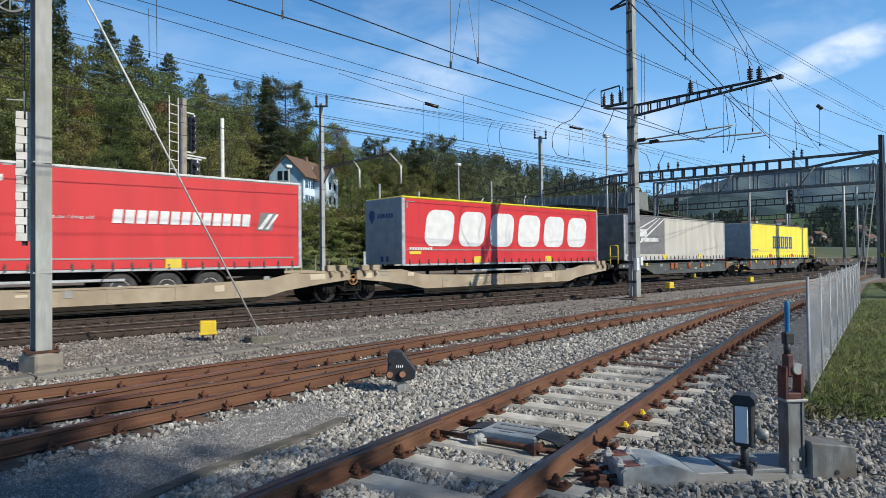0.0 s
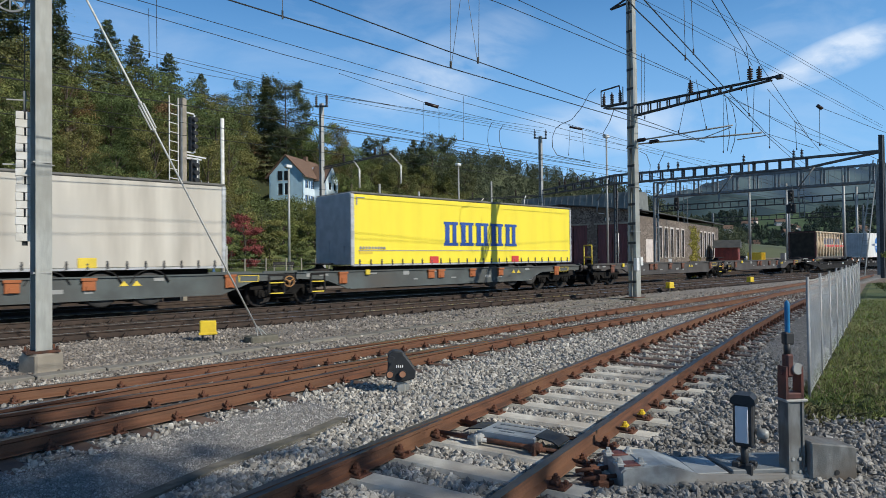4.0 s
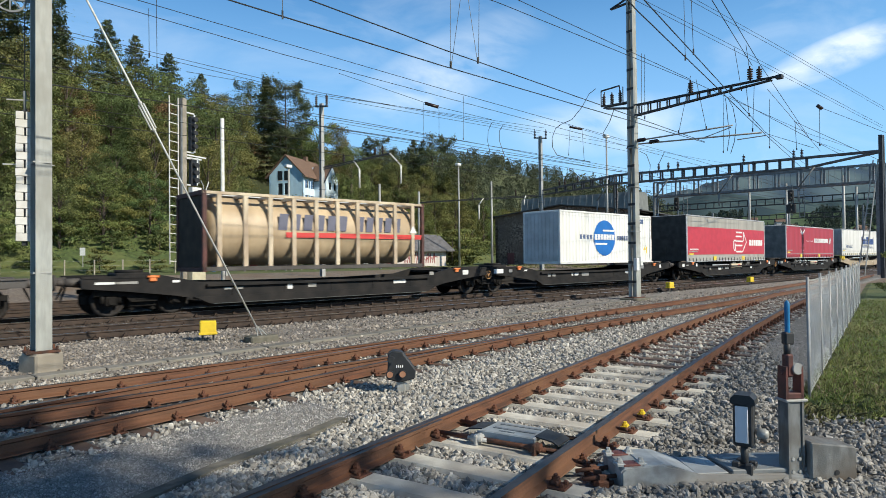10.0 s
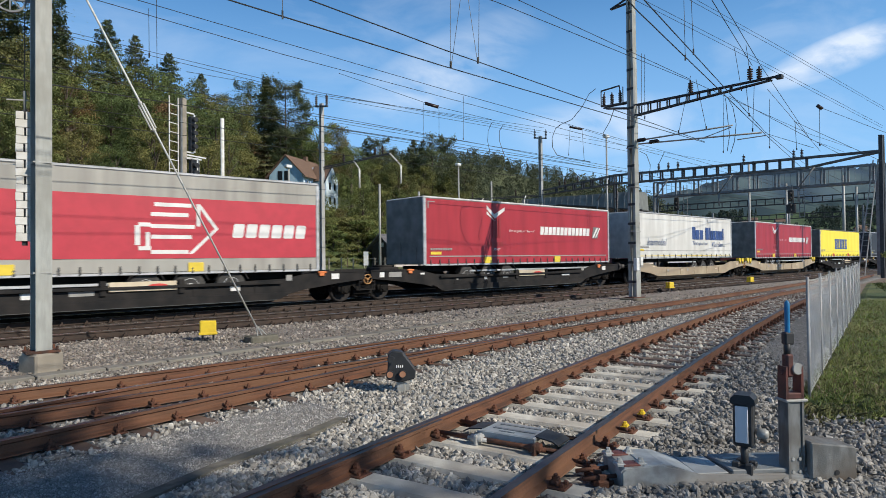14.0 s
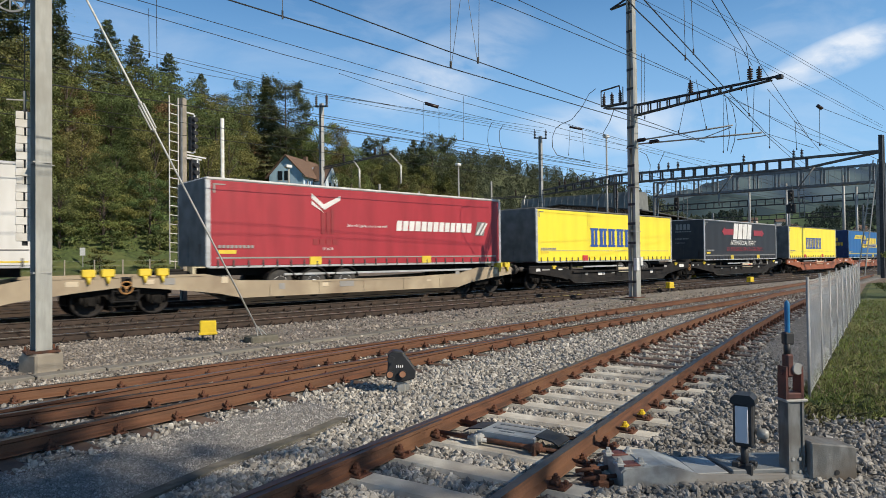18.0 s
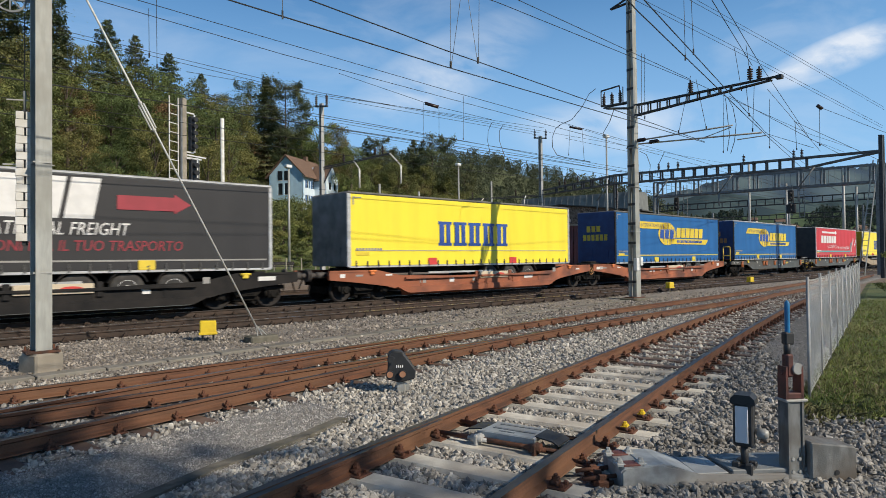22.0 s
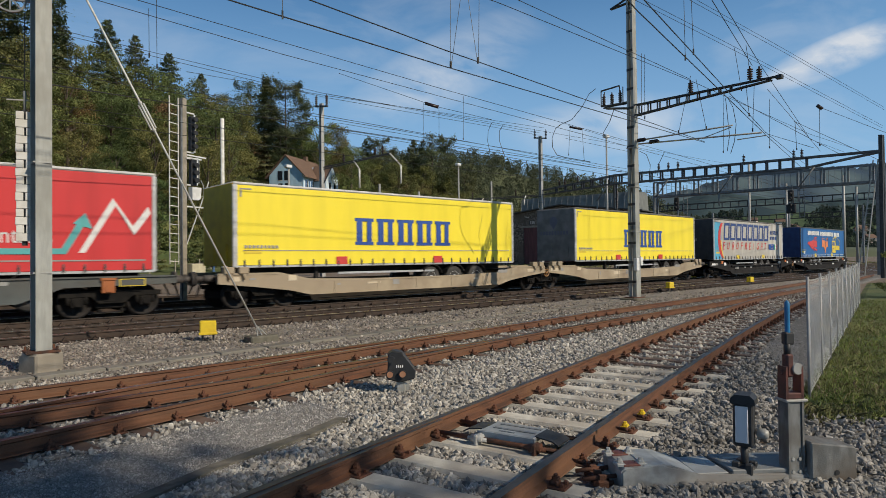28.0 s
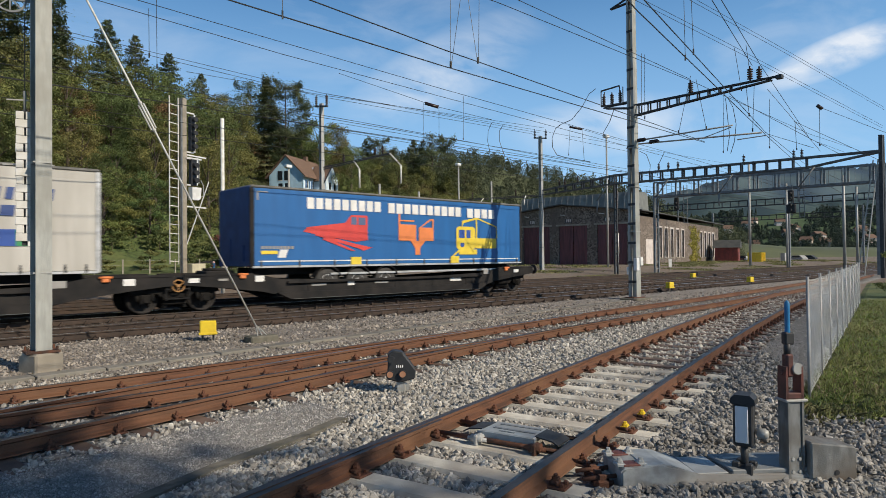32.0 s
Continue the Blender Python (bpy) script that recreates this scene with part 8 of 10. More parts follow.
def broadleaf(seed, h, r, material, clumps=80, per=118, size=0.152):
    """A tree whose crown is made of boughs, each a bundle of leaf clumps with gaps between."""
    rs = np.random.RandomState(seed)
    bm = bmesh.new()
    bm_cyl(bm, (0, 0, -1.0), (0.15, 0, h * 0.45), h * 0.022, h * 0.014, seg=8)
    bm_cyl(bm, (0.15, 0, h * 0.45), (0.0, 0.1, h * 0.85), h * 0.014, h * 0.004, seg=6)
    cs = []
    boughs = max(clumps // 5, 6)
    for i in range(boughs):
        t = (i + rs.uniform(0.1, 0.9)) / boughs
        z = h * (0.13 + 0.78 * t)
        rr = r * (math.sin(math.pi * min(0.20 + 0.72 * t, 1)) ** 0.7) * rs.uniform(0.50, 0.85)
        a = i * 2.4 + rs.uniform(-0.5, 0.5)
        c = Vector((rr * math.cos(a), rr * math.sin(a), z))
        bm_cyl(bm, (0.1, 0, z * 0.72), c, h * 0.007, h * 0.002, seg=5)
        for k in range(clumps // boughs):
            o = rs.normal(0, 1, 3)
            o /= np.linalg.norm(o)
            k2 = rs.uniform(0.25, 1.0)
            cs.append((c.x + o[0] * r * 0.46 * k2, c.y + o[1] * r * 0.46 * k2, c.z + o[2] * h * 0.105 * k2 + h * 0.015))
    v = leaves(rs, cs, per, (r * 0.18, r * 0.18, h * 0.040), size)
    return finish(bm, "trunk", M["bark"]), quads_mesh("crown", v, material)


def needle_fan(rs, out, root, tip, width, n, size, thick=0.09):
    """Flat sprays of needles along one bough."""
    d = tip - root
    t = rs.uniform(0.12, 1.0, n) ** 0.8
    side = np.array((-d[1], d[0], 0.0))
    side /= max(np.linalg.norm(side), 1e-6)
    c = root + d * t[:, None] + side * (rs.normal(0, 1, n) * width * (1.15 - t))[:, None] + np.array((0, 0, 1.0)) * (rs.normal(0, thick, n) - 0.12 * width * t)[:, None]
    nrm = np.array((0, 0, 1.0)) + rs.normal(0, 0.45, (n, 3)) + d / np.linalg.norm(d) * 0.5
    a = np.cross(nrm, rs.normal(0, 1, (n, 3)))
    a /= np.linalg.norm(a, axis=1)[:, None]
    b = np.cross(nrm, a)
    b /= np.linalg.norm(b, axis=1)[:, None]
    q = size * rs.uniform(0.6, 1.4, n)[:, None]
    out.append(np.stack([c - a * q, c + b * q * 0.8, c + a * q], 1).reshape(-1, 3))


def conifer(seed, h, r, material, pine=False):
    """A spruce with drooping whorls, or a pine with a bare lower trunk and loose pads of needles."""
    rs = np.random.RandomState(seed)
    bm = bm_cyl(bmesh.new(), (0, 0, -1.0), (0.1, 0, h * 0.97), h * 0.016, h * 0.002, seg=8)
    out = []
    lo = 0.42 if pine else 0.14
    z = h * lo
    while z < h * 0.985:
        t = (z / h - lo) / (1 - lo)
        ring = r * ((math.sin(math.pi * min(0.22 + 0.70 * t, 1)) ** 0.6) if pine else (1 - t) ** 0.72 + 0.03)
        k = rs.randint(4, 7) if pine else 5 + int(4 * (1 - t))
        a0 = rs.uniform(0, 6.28)
        for i in range(k):
            if rs.rand() < (0.18 if pine else 0.10):
                continue
            a = a0 + 6.283 * i / k + rs.uniform(-0.3, 0.3)
            L = ring * rs.uniform(0.55, 1.15)
            rise = rs.uniform(0.1, 0.9) if pine else 0.28 - 0.52 * (1 - t) + rs.uniform(-0.1, 0.1)
            root = np.array((0.05, 0, z + rs.uniform(-0.2, 0.2)))
            tip = root + np.array((L * math.cos(a), L * math.sin(a), L * rise))
            if L > 1.0:
                bm_cyl(bm, tuple(root), tuple(root + (tip - root) * 0.85), 0.05, 0.015, seg=4, cap=False)
            if pine:
                root = root + (tip - root) * 0.45
            needle_fan(rs, out, root, tip, (0.42 if pine else 0.34) * L + 0.15, int(34 + (130 if pine else 36) * L), 0.17, 0.38 if pine else 0.12)
        z += h * ((0.085 if pine else 0.047 - 0.020 * t))
    return finish(bm, "trunk", M["bark"]), quads_mesh("crown", np.concatenate(out), material)


def plant(name, meshes, label, category, group):
    e = empty(name, Matrix(), label, category, group)
    part("trunk", meshes[0], None, e)
    part("crown", meshes[1], None, e)
    return e


PROTO = []
for i, (h, r, m) in enumerate(((13, 4.2, "leaf"), (15, 4.6, "leaf"), (12, 4.0, "leaf_olive"), (14, 3.8, "leaf"), (11, 4.3, "leaf_olive"), (13, 4.0, "leaf_dark"), (12, 3.9, "leaf_rust"), (15, 4.4, "leaf_dark"))):
    PROTO.append(plant("broadleaf_tree", broadleaf(20 + i, h, r, M[m]), "broadleaf tree in dull early autumn green on the slope", "tree", "trees on the slope"))
PINES = []
for i, (h, r, pine) in enumerate(((19, 5.6, False), (16, 4.8, True), (20, 5.2, False), (18, 5.0, True))):
    PINES.append(plant("conifer_tree", conifer(50 + i, h, r, M["needle"], pine), "dark conifer rising above the wood", "tree", "conifers on the slope"))
BUSHES = []
for i, (h, r, m) in enumerate(((4.2, 2.4, "leaf_bank"), (5.0, 2.8, "leaf"), (3.2, 2.2, "leaf_dark"))):
    BUSHES.append(plant("shrub", broadleaf(80 + i, h, r, M[m], 40, 90, 0.13), "olive green shrub at the foot of the bank", "shrub", "shrubs on the bank"))

CAM_R = Vector((math.sin(AZ), -math.cos(AZ), 0))
CAM_F = Vector((math.cos(AZ), math.sin(AZ), 0))


def spot(px_share, depth):
    """A plan point at a depth along the view and a share of it to the right."""
    p = CAM_F * depth + CAM_R * depth * px_share
    return p.x, p.y


HOUSE_AT = (57.6, 107.2)
CANOPY = ((-0.80, 0.40), (-0.70, 0.385), (-0.61, 0.345), (-0.585, 0.288), (-0.5, 0.28), (-0.41, 0.258), (-0.32, 0.24), (-0.22, 0.20), (-0.15, 0.165), (-0.04, 0.140), (0.0, 0.118), (0.05, 0.095), (0.085, 0.075), (0.12, 0.080), (0.3, 0.07), (0.8, 0.06))


def canopy_rise(share):
    """How high the wood's edge stands over its distance, for a bearing."""
    for (a, p), (b, q) in zip(CANOPY, CANOPY[1:]):
        if a <= share <= b:
            return p + (q - p) * (share - a) / (b - a)
    return 0.1


def plant_slope():
    rng = random.Random(11)
    used = set()
    spots, low_spots = [], []
    for j in range(15):
        for i in range(46):
            x = -48 + i * 5.4 + rng.uniform(-2.0, 2.0)
            d = 7 + j * (4.6 + 0.28 * j) + rng.uniform(-2, 2)
            y = foot(x) + d
            lat, dep = x * CAM_R.x + y * CAM_R.y, x * CAM_F.x + y * CAM_F.y
            if abs(lat / dep) > 0.76 or x > 150:
                continue
            hx, hy = x - HOUSE_AT[0], y - HOUSE_AT[1]
            along = hx * CAM_F.x + hy * CAM_F.y
            side = hx * CAM_R.x + hy * CAM_R.y
            if -9 < along < 16 and -12 < side < 19:
                continue
            if -0.15 < lat / dep < 0.04 and dep < 97:
                continue
            if 76 < x < 140 and y < 86:
                continue
            if d > 52 and rng.random() < 0.3:
                continue
            spots.append((x, y, d, lat / dep))
    for k, (x, y, d, share) in enumerate(spots):
        z = ground_z(x, y) - 0.3
        pine = rng.random() < (0.30 if d > 45 else 0.04)
        src = rng.choice(PINES if pine else PROTO + PROTO[:4] + PROTO[5:6])
        s = rng.uniform(0.6, 0.85) if pine else rng.uniform(0.8, 1.25)
        if d < 16:
            s *= 0.7
        dep = x * CAM_F.x + y * CAM_F.y
        if -0.315 < share < -0.15 and dep < 128:
            # what stands below the house leaves its walls in sight
            room = (1.62 + 10.6 * dep / 119 - z) / 13.5
            src = PROTO[k % 3]
            if room < 0.2:
                continue
            s = min(s, room)
        tall = 20 if pine else 14
        s = min(s, max((1.62 + canopy_rise(share) * dep - z) / tall, 0.3))
        src_used = src if src not in used else None
        m = pose(x, y, z, 0, 0, rng.uniform(0, 360)) @ Matrix.Diagonal((s, s, s * rng.uniform(0.9, 1.12), 1))
        if src_used:
            used.add(src)
            src.matrix_basis = m
        else:
            ob = copy_thing(src, pose(x, y, z, 0, 0, 0))
            ob.matrix_basis = m
    for i in range(120):
        x = -45 + i * 1.5 + rng.uniform(-0.6, 0.6)
        y = foot(x) + (rng.uniform(1.5, 9) if i % 3 else rng.uniform(-2.6, 1.0))
        share = (x * CAM_R.x + y * CAM_R.y) / (x * CAM_F.x + y * CAM_F.y)
        dep = x * CAM_F.x + y * CAM_F.y
        if 76 < x < 140 or (-0.15 < share < 0.04 and dep < 97):
            continue
        src = BUSHES[i % 3]
        s = rng.uniform(0.6, 1.15)
        m = pose(x, y, ground_z(x, y) - 0.2, 0, 0, rng.uniform(0, 360)) @ Matrix.Diagonal((s, s, s, 1))
        if src not in used:
            used.add(src)
            src.matrix_basis = m
        else:
            copy_thing(src, Matrix()).matrix_basis = m
    for i in range(22):
        low_spots.append(spot(-0.165 + 0.0095 * i + rng.uniform(-0.003, 0.003), 93.5 + rng.uniform(0, 4) + max(0, 0.16 * (i - 14))))
    for i, (x, y) in enumerate(low_spots):
        s = rng.uniform(0.9, 1.3)
        copy_thing(BUSHES[i % 2], Matrix()).matrix_basis = pose(x, y, ground_z(x, y) - 0.3, 0, 0, rng.uniform(0, 360)) @ Matrix.Diagonal((s * 1.3, s * 1.3, s, 1))
    # trees that stand out against the sky: bearing, top's height over its distance, distance
    tops = ((-0.70, 0.42, 88, 1), (-0.655, 0.395, 90, 1), (-0.615, 0.385, 92, 1), (-0.585, 0.36, 95, 0), (-0.535, 0.372, 100, 1), (-0.515, 0.33, 100, 0), (-0.49, 0.348, 104, 1), (-0.463, 0.32, 104, 0),
            (-0.437, 0.318, 108, 1), (-0.41, 0.285, 104, 0), (-0.385, 0.285, 110, 1), (-0.36, 0.275, 108, 0), (-0.33, 0.262, 112, 0), (-0.305, 0.255, 136, 1), (-0.279, 0.275, 137, 1), (-0.249, 0.272, 137, 1), (-0.225, 0.215, 146, 0),
            (-0.195, 0.225, 136, 0), (-0.168, 0.218, 140, 0), (-0.145, 0.188, 124, 0), (-0.122, 0.178, 165, 1), (-0.100, 0.172, 165, 1), (-0.046, 0.176, 138, 1), (-0.016, 0.178, 140, 1), (0.003, 0.145, 140, 0), (0.035, 0.120, 142, 1),
            (-0.07, 0.158, 134, 0), (-0.03, 0.155, 136, 0))
    for i, (share, rise, dep, spruce) in enumerate(tops):
        x, y = spot(share, dep)
        z = ground_z(x, y) - 0.3
        src, h = (PINES[i % 4], (19, 16, 20, 18)[i % 4]) if spruce else (PROTO[i % 4], (13, 15, 12, 14)[i % 4])
        s = min(max((1.62 + (rise + (0.014 if spruce else 0)) * dep - z) / h, 0.45), 1.7)
        copy_thing(src, Matrix()).matrix_basis = pose(x, y, z, 0, 0, share * 900) @ Matrix.Diagonal((s * (1.05 if spruce else 0.92), s * (1.05 if spruce else 0.92), s, 1))


def undergrowth():
    """The thicket between the trees, too dense to count."""
    rs = np.random.RandomState(31)
    cs = []
    while len(cs) < 6800:
        x, d = rs.uniform(-48, 150), rs.uniform(4, 100) ** 1.0
        y = foot(x) + d
        lat, dep = x * CAM_R.x + y * CAM_R.y, x * CAM_F.x + y * CAM_F.y
        if abs(lat / dep) > 0.74 or (76 < x < 140 and y < 86) or (-0.15 < lat / dep < 0.04 and dep < 93) or rs.rand() > 60.0 / (25 + d):
            continue
        hx, hy = x - HOUSE_AT[0], y - HOUSE_AT[1]
        if -4 < hx * CAM_F.x + hy * CAM_F.y < 18 and -8 < hx * CAM_R.x + hy * CAM_R.y < 12:
            continue
        cs.append((x, y, ground_z(x, y) + rs.uniform(0.1, 1.0) * (1.2 + 1.6 * abs(noise.noise(Vector((x * 0.13, y * 0.13, 2)))))))
    me = quads_mesh("undergrowth", leaves(rs, cs, 34, (0.95, 0.95, 0.6), 0.20), M["leaf_bank"])
    tagged(new("undergrowth", me), "dense green thicket covering the bank between the trees", "undergrowth", kind="stuff")


undergrowth()


def yard_weeds():
    """Low weeds and tufts on the bare soil round the depot and between the far tracks."""
    rs = np.random.RandomState(44)
    cs = []
    while len(cs) < 2600:
        x, y = rs.uniform(44, 150), rs.uniform(24, 62)
        along, out = (x - 77.7) * 0.969 + (y - 48.6) * 0.246, (y - 48.6) * 0.969 - (x - 77.7) * 0.246
        near_wall = -7.0 < out < -0.6 and along > -2
        if (along > -1.5 and -0.4 < out < 24) or out > 24 or noise.noise(Vector((x * 0.16, y * 0.16, 8))) < (-0.25 if near_wall else 0.16):
            continue
        cs.append((x, y, ground_z(x, y) + 0.04))
    me = quads_mesh("yard_weeds", leaves(rs, cs, 22, (0.55, 0.55, 0.10), 0.10), M["yard_leaf"])
    tagged(new("yard_weeds", me), "low dry weeds on the bare yard soil", "weeds", kind="stuff")


yard_weeds()
plant_slope()
red = plant("red_shrub", broadleaf(95, 5.2, 2.2, M["leaf_red"], 40, 100, 0.11), "dark red leaved shrub at the bank", "shrub", "")
x, y = spot(-0.318, 68)
# Shrub added to fill the dark, unclear spot beyond the fence.
filler_shrub = copy_thing(BUSHES[1], Matrix())
filler_shrub.matrix_basis = pose(31.0, 6.9, -0.3) @ Matrix.Diagonal((0.42, 0.42, 0.5, 1))
filler_shrub["label"] = "dark green shrub added for an unclear dark thing at the fence end"
red.matrix_basis = pose(x, y, ground_z(x, y) - 0.1) @ Matrix.Diagonal((1.25, 1.25, 1.2, 1))
# Unseen tree added to cast the shade that falls across the foreground.
shade_tree = plant("broadleaf_tree", broadleaf(120, 26.5, 4.75, M["leaf"], 760, 40, 0.25), "unseen broadleaf tree added behind the viewpoint on the verge to shade the foreground", "tree", "")
shade_tree.matrix_basis = pose(5.95, -20.5, -0.26)


# ---------------------------------------------------------------- buildings
def wall_with_holes(u0, u1, z0, z1, holes, thick):
    """A wall in local u and z, pierced by holes given as (u0, z0, u1, z1); it runs from y 0 to thick."""
    us = sorted({u0, u1, *[h[0] for h in holes], *[h[2] for h in holes]})
    zs = sorted({z0, z1, *[h[1] for h in holes], *[h[3] for h in holes]})
    bm = bmesh.new()
    for a, b in zip(us, us[1:]):
        for c, d in zip(zs, zs[1:]):
            mid = ((a + b) / 2, (c + d) / 2)
            solid = not any(h[0] < mid[0] < h[2] and h[1] < mid[1] < h[3] for h in holes)
            if solid:
                bm_box(bm, a, 0, c, b, thick, d)
    bmesh.ops.remove_doubles(bm, verts=bm.verts, dist=1e-4)
    return bm


def window(parent, u, z, w, h, frame_m, pane_m, depth=0.12):
    """A window set back in its hole: frame, two panes; local u, z give its lower left corner."""
    f = bmesh.new()
    t = 0.07
    bm_box(f, u, depth, z, u + t, depth + 0.06, z + h)
    bm_box(f, u + w - t, depth, z, u + w, depth + 0.06, z + h)
    bm_box(f, u + t, depth, z, u + w - t, depth + 0.06, z + t)
    bm_box(f, u + t, depth, z + h - t, u + w - t, depth + 0.06, z + h)
    bm_box(f, u + w / 2 - t / 2, depth, z + t, u + w / 2 + t / 2, depth + 0.06, z + h - t)
    fr = part("window_frame", f, frame_m, parent)
    for k in (0, 1):
        part("pane", box(u + t + k * (w / 2 - t / 2), depth + 0.02, z + t, u + w / 2 - t / 2 + k * (w / 2 - t / 2), depth + 0.03, z + h - t), pane_m, fr)
    return fr


M["ivy"] = leaf_mat("yellow_green_ivy", (0.40, 0.38, 0.075), (0.24, 0.26, 0.055), 0.4)
M["pane"] = mat("dark_window_glass", (0.02, 0.025, 0.035), (0.03, 0.04, 0.05), rough=0.06, scale=2, spec=0.8)
M["rubble"] = gravel_mat("rubble_stone_wall", ((0.055, 0.043, 0.035), (0.30, 0.25, 0.205)), 5.2, 1.0, (0.145, 0.115, 0.092))
M["maroon"] = mat("maroon_door_paint", (0.17, 0.060, 0.064), (0.105, 0.042, 0.046), rough=0.6, scale=1.5, stretch=(4, 4, 0.4))
M["roof_sheet"] = mat("dark_roof_sheet", (0.055, 0.06, 0.058), (0.085, 0.085, 0.08), rough=0.7, scale=1.2)
M["skylight"] = mat("weathered_skylight_glass", (0.21, 0.222, 0.205), (0.15, 0.16, 0.15), rough=0.75, scale=1.0, stretch=(3, 1, 1))
# Two copies of the blue render: the sunlit walls get the paler one.
M["house_blue"] = mat("light_blue_render", (0.54, 0.76, 0.90), (0.47, 0.68, 0.83), rough=0.85, scale=1.0, bump=0.1)
M["house_lit"] = mat("sunlit_pale_blue_render", (0.70, 0.80, 0.86), (0.62, 0.72, 0.79), rough=0.85, scale=1.0)
M["roof_tile"] = mat("brown_roof_tile", (0.20, 0.125, 0.085), (0.13, 0.085, 0.062), rough=0.85, scale=2.5, bump=0.4, bump_scale=12)
M["shutter"] = mat("blue_shutter_paint", (0.05, 0.13, 0.28), rough=0.6, scale=3)
M["timber"] = mat("dark_timber_boards", (0.055, 0.05, 0.047), (0.035, 0.032, 0.03), rough=0.85, scale=2, stretch=(8, 8, 0.5), bump=0.3)
M["plaster"] = mat("pale_plaster", (0.66, 0.60, 0.55), (0.55, 0.49, 0.45), rough=0.9, scale=1.2, detail=8)
M["eternit"] = mat("grey_fibre_roof", (0.17, 0.165, 0.17), (0.11, 0.108, 0.11), rough=0.9, scale=1.8, detail=8, bump=0.3)
M["spray"] = mat("red_brown_spray_paint", (0.36, 0.10, 0.10), (0.22, 0.08, 0.08), rough=0.7, scale=2)
M["brick_red"] = mat("red_shed_boards", (0.26, 0.06, 0.05), (0.18, 0.05, 0.045), rough=0.8, scale=2)


def depot():
    ang = math.degrees(math.atan2(0.246, 0.969))
    e = empty("engine_depot", pose(77.7, 48.6, 0, 0, 0, ang), "old rubble-stone engine depot with maroon doors and flat gable", "building")
    # local x runs along the side wall, local y along the front
    g = 0.0
    doors = [(1.6, 6.0), (7.5, 12.0), (13.5, 18.0)]
    holes = [(a, -0.5, b, 6.3) for a, b in doors] + [(19.6, 0.6, 21.0, 2.4)]
    bm = wall_with_holes(0, 23, -0.5, 8.1, holes, 0.5)
    bm_prism(bm, [(0, 8.1), (23, 8.1), (11.5, 9.3)], 0.0, 0.5)
    # front: local u along y, facing -x
    mirror = Matrix(((0, 1, 0, 0), (1, 0, 0, 0), (0, 0, 1, 0), (0, 0, 0, 1)))
    bmesh.ops.transform(bm, matrix=mirror, verts=bm.verts)
    part("front_wall", bm, M["rubble"], e, "dark rubble-stone front in shade")
    for a, b in doors:
        for k in (0, 1):
            u0 = a + 0.05 + k * (b - a) / 2
            u1 = u0 + (b - a) / 2 - 0.1
            bm = box(0.25, u0, g - 0.3, 0.35, u1, 6.25)
            for q in range(5):
                bm_box(bm, 0.22, u0 + (u1 - u0) * q / 5, g - 0.2, 0.25, u0 + (u1 - u0) * q / 5 + 0.06, 6.2)
            part("door_leaf", bm, M["maroon"], e, "tall maroon timber door leaf")
        part("lintel", box(-0.05, a - 0.4, 6.25, 0.0, b + 0.4, 6.5), M["conc"], e)
        u = b - 1.6
        plate = part("number_plate", box(-0.03, u - 0.5, 6.72, 0.0, u + 0.5, 7.32), M["steel_dark"], e, "dark plate with pale marks")
        for i in range(3):
            part("plate_mark", box(-0.04, u - 0.40 + i * 0.28, 6.80, -0.03, u - 0.20 + i * 0.28, 7.24), M["plaster"], plate)
        part("door_lamp", bm_cyl(bmesh.new(), (-0.75, u + 0.2, 7.75), (-0.05, u + 1.3, 7.95), 0.05, seg=6), M["weights"], e)
    part("hatch", box(0.2, 19.65, 0.62, 0.3, 20.95, 2.38), M["maroon"], e)
    wins = [(u, 1.4) for u in (9.8, 13.0, 16.3, 19.6, 22.9, 36.0, 39.4, 42.8, 46.2)]
    holes = [(u, z, u + 1.5, z + 4.6) for u, z in wins]
    bm = wall_with_holes(0, 52, -0.5, 7.4, holes, 0.5)
    part("side_wall", bm, M["rubble"], e, "sunlit rubble-stone side wall")
    for u, z in wins:
        window(e, u, z, 1.5, 4.6, M["plaster"], M["pane"], 0.2)
        part("sill", box(u - 0.12, -0.12, z - 0.16, u + 1.62, 0.0, z), M["conc"], e)
        for q in (u - 0.24, u + 1.5):
            part("jamb", box(q, -0.05, z, q + 0.24, -0.003, z + 4.6), M["plaster"], e)
        part("window_head", box(u - 0.24, -0.05, z + 4.6, u + 1.74, -0.003, z + 4.86), M["plaster"], e)
    part("plaster_patch", box(3.4, -0.03, -0.5, 6.6, -0.003, 4.1), M["plaster"], e, "pale plastered patch at the corner")
    part("rear_wall", box(0, 22.5, -0.5, 52, 23, 7.4), M["rubble"], e)
    part("end_wall", box(51.5, 0, -0.5, 52, 23, 7.4), M["rubble"], e)
    for s in (0, 1):
        prof_y = (-0.9, 11.5) if s == 0 else (11.5, 23.9)
        bm = bmesh.new()
        z0, z1 = (7.95, 9.4) if s == 0 else (9.4, 7.95)
        v = [bm.verts.new(p) for p in ((-0.8, prof_y[0], z0), (53, prof_y[0], z0), (53, prof_y[1], z1), (-0.8, prof_y[1], z1),
                                       (-0.8, prof_y[0], z0 + 0.14), (53, prof_y[0], z0 + 0.14), (53, prof_y[1], z1 + 0.14), (-0.8, prof_y[1], z1 + 0.14))]
        for q in ((0, 3, 2, 1), (4, 5, 6, 7), (0, 1, 5, 4), (1, 2, 6, 5), (2, 3, 7, 6), (3, 0, 4, 7)):
            bm.faces.new([v[i] for i in q])
        part("roof", bm, M["roof_sheet"], e)
    bm = bmesh.new()
    bm_prism(bm, [(3, 8.0), (8, 8.0), (7.4, 11.1), (3.6, 11.1)], 0.9, 20.0)
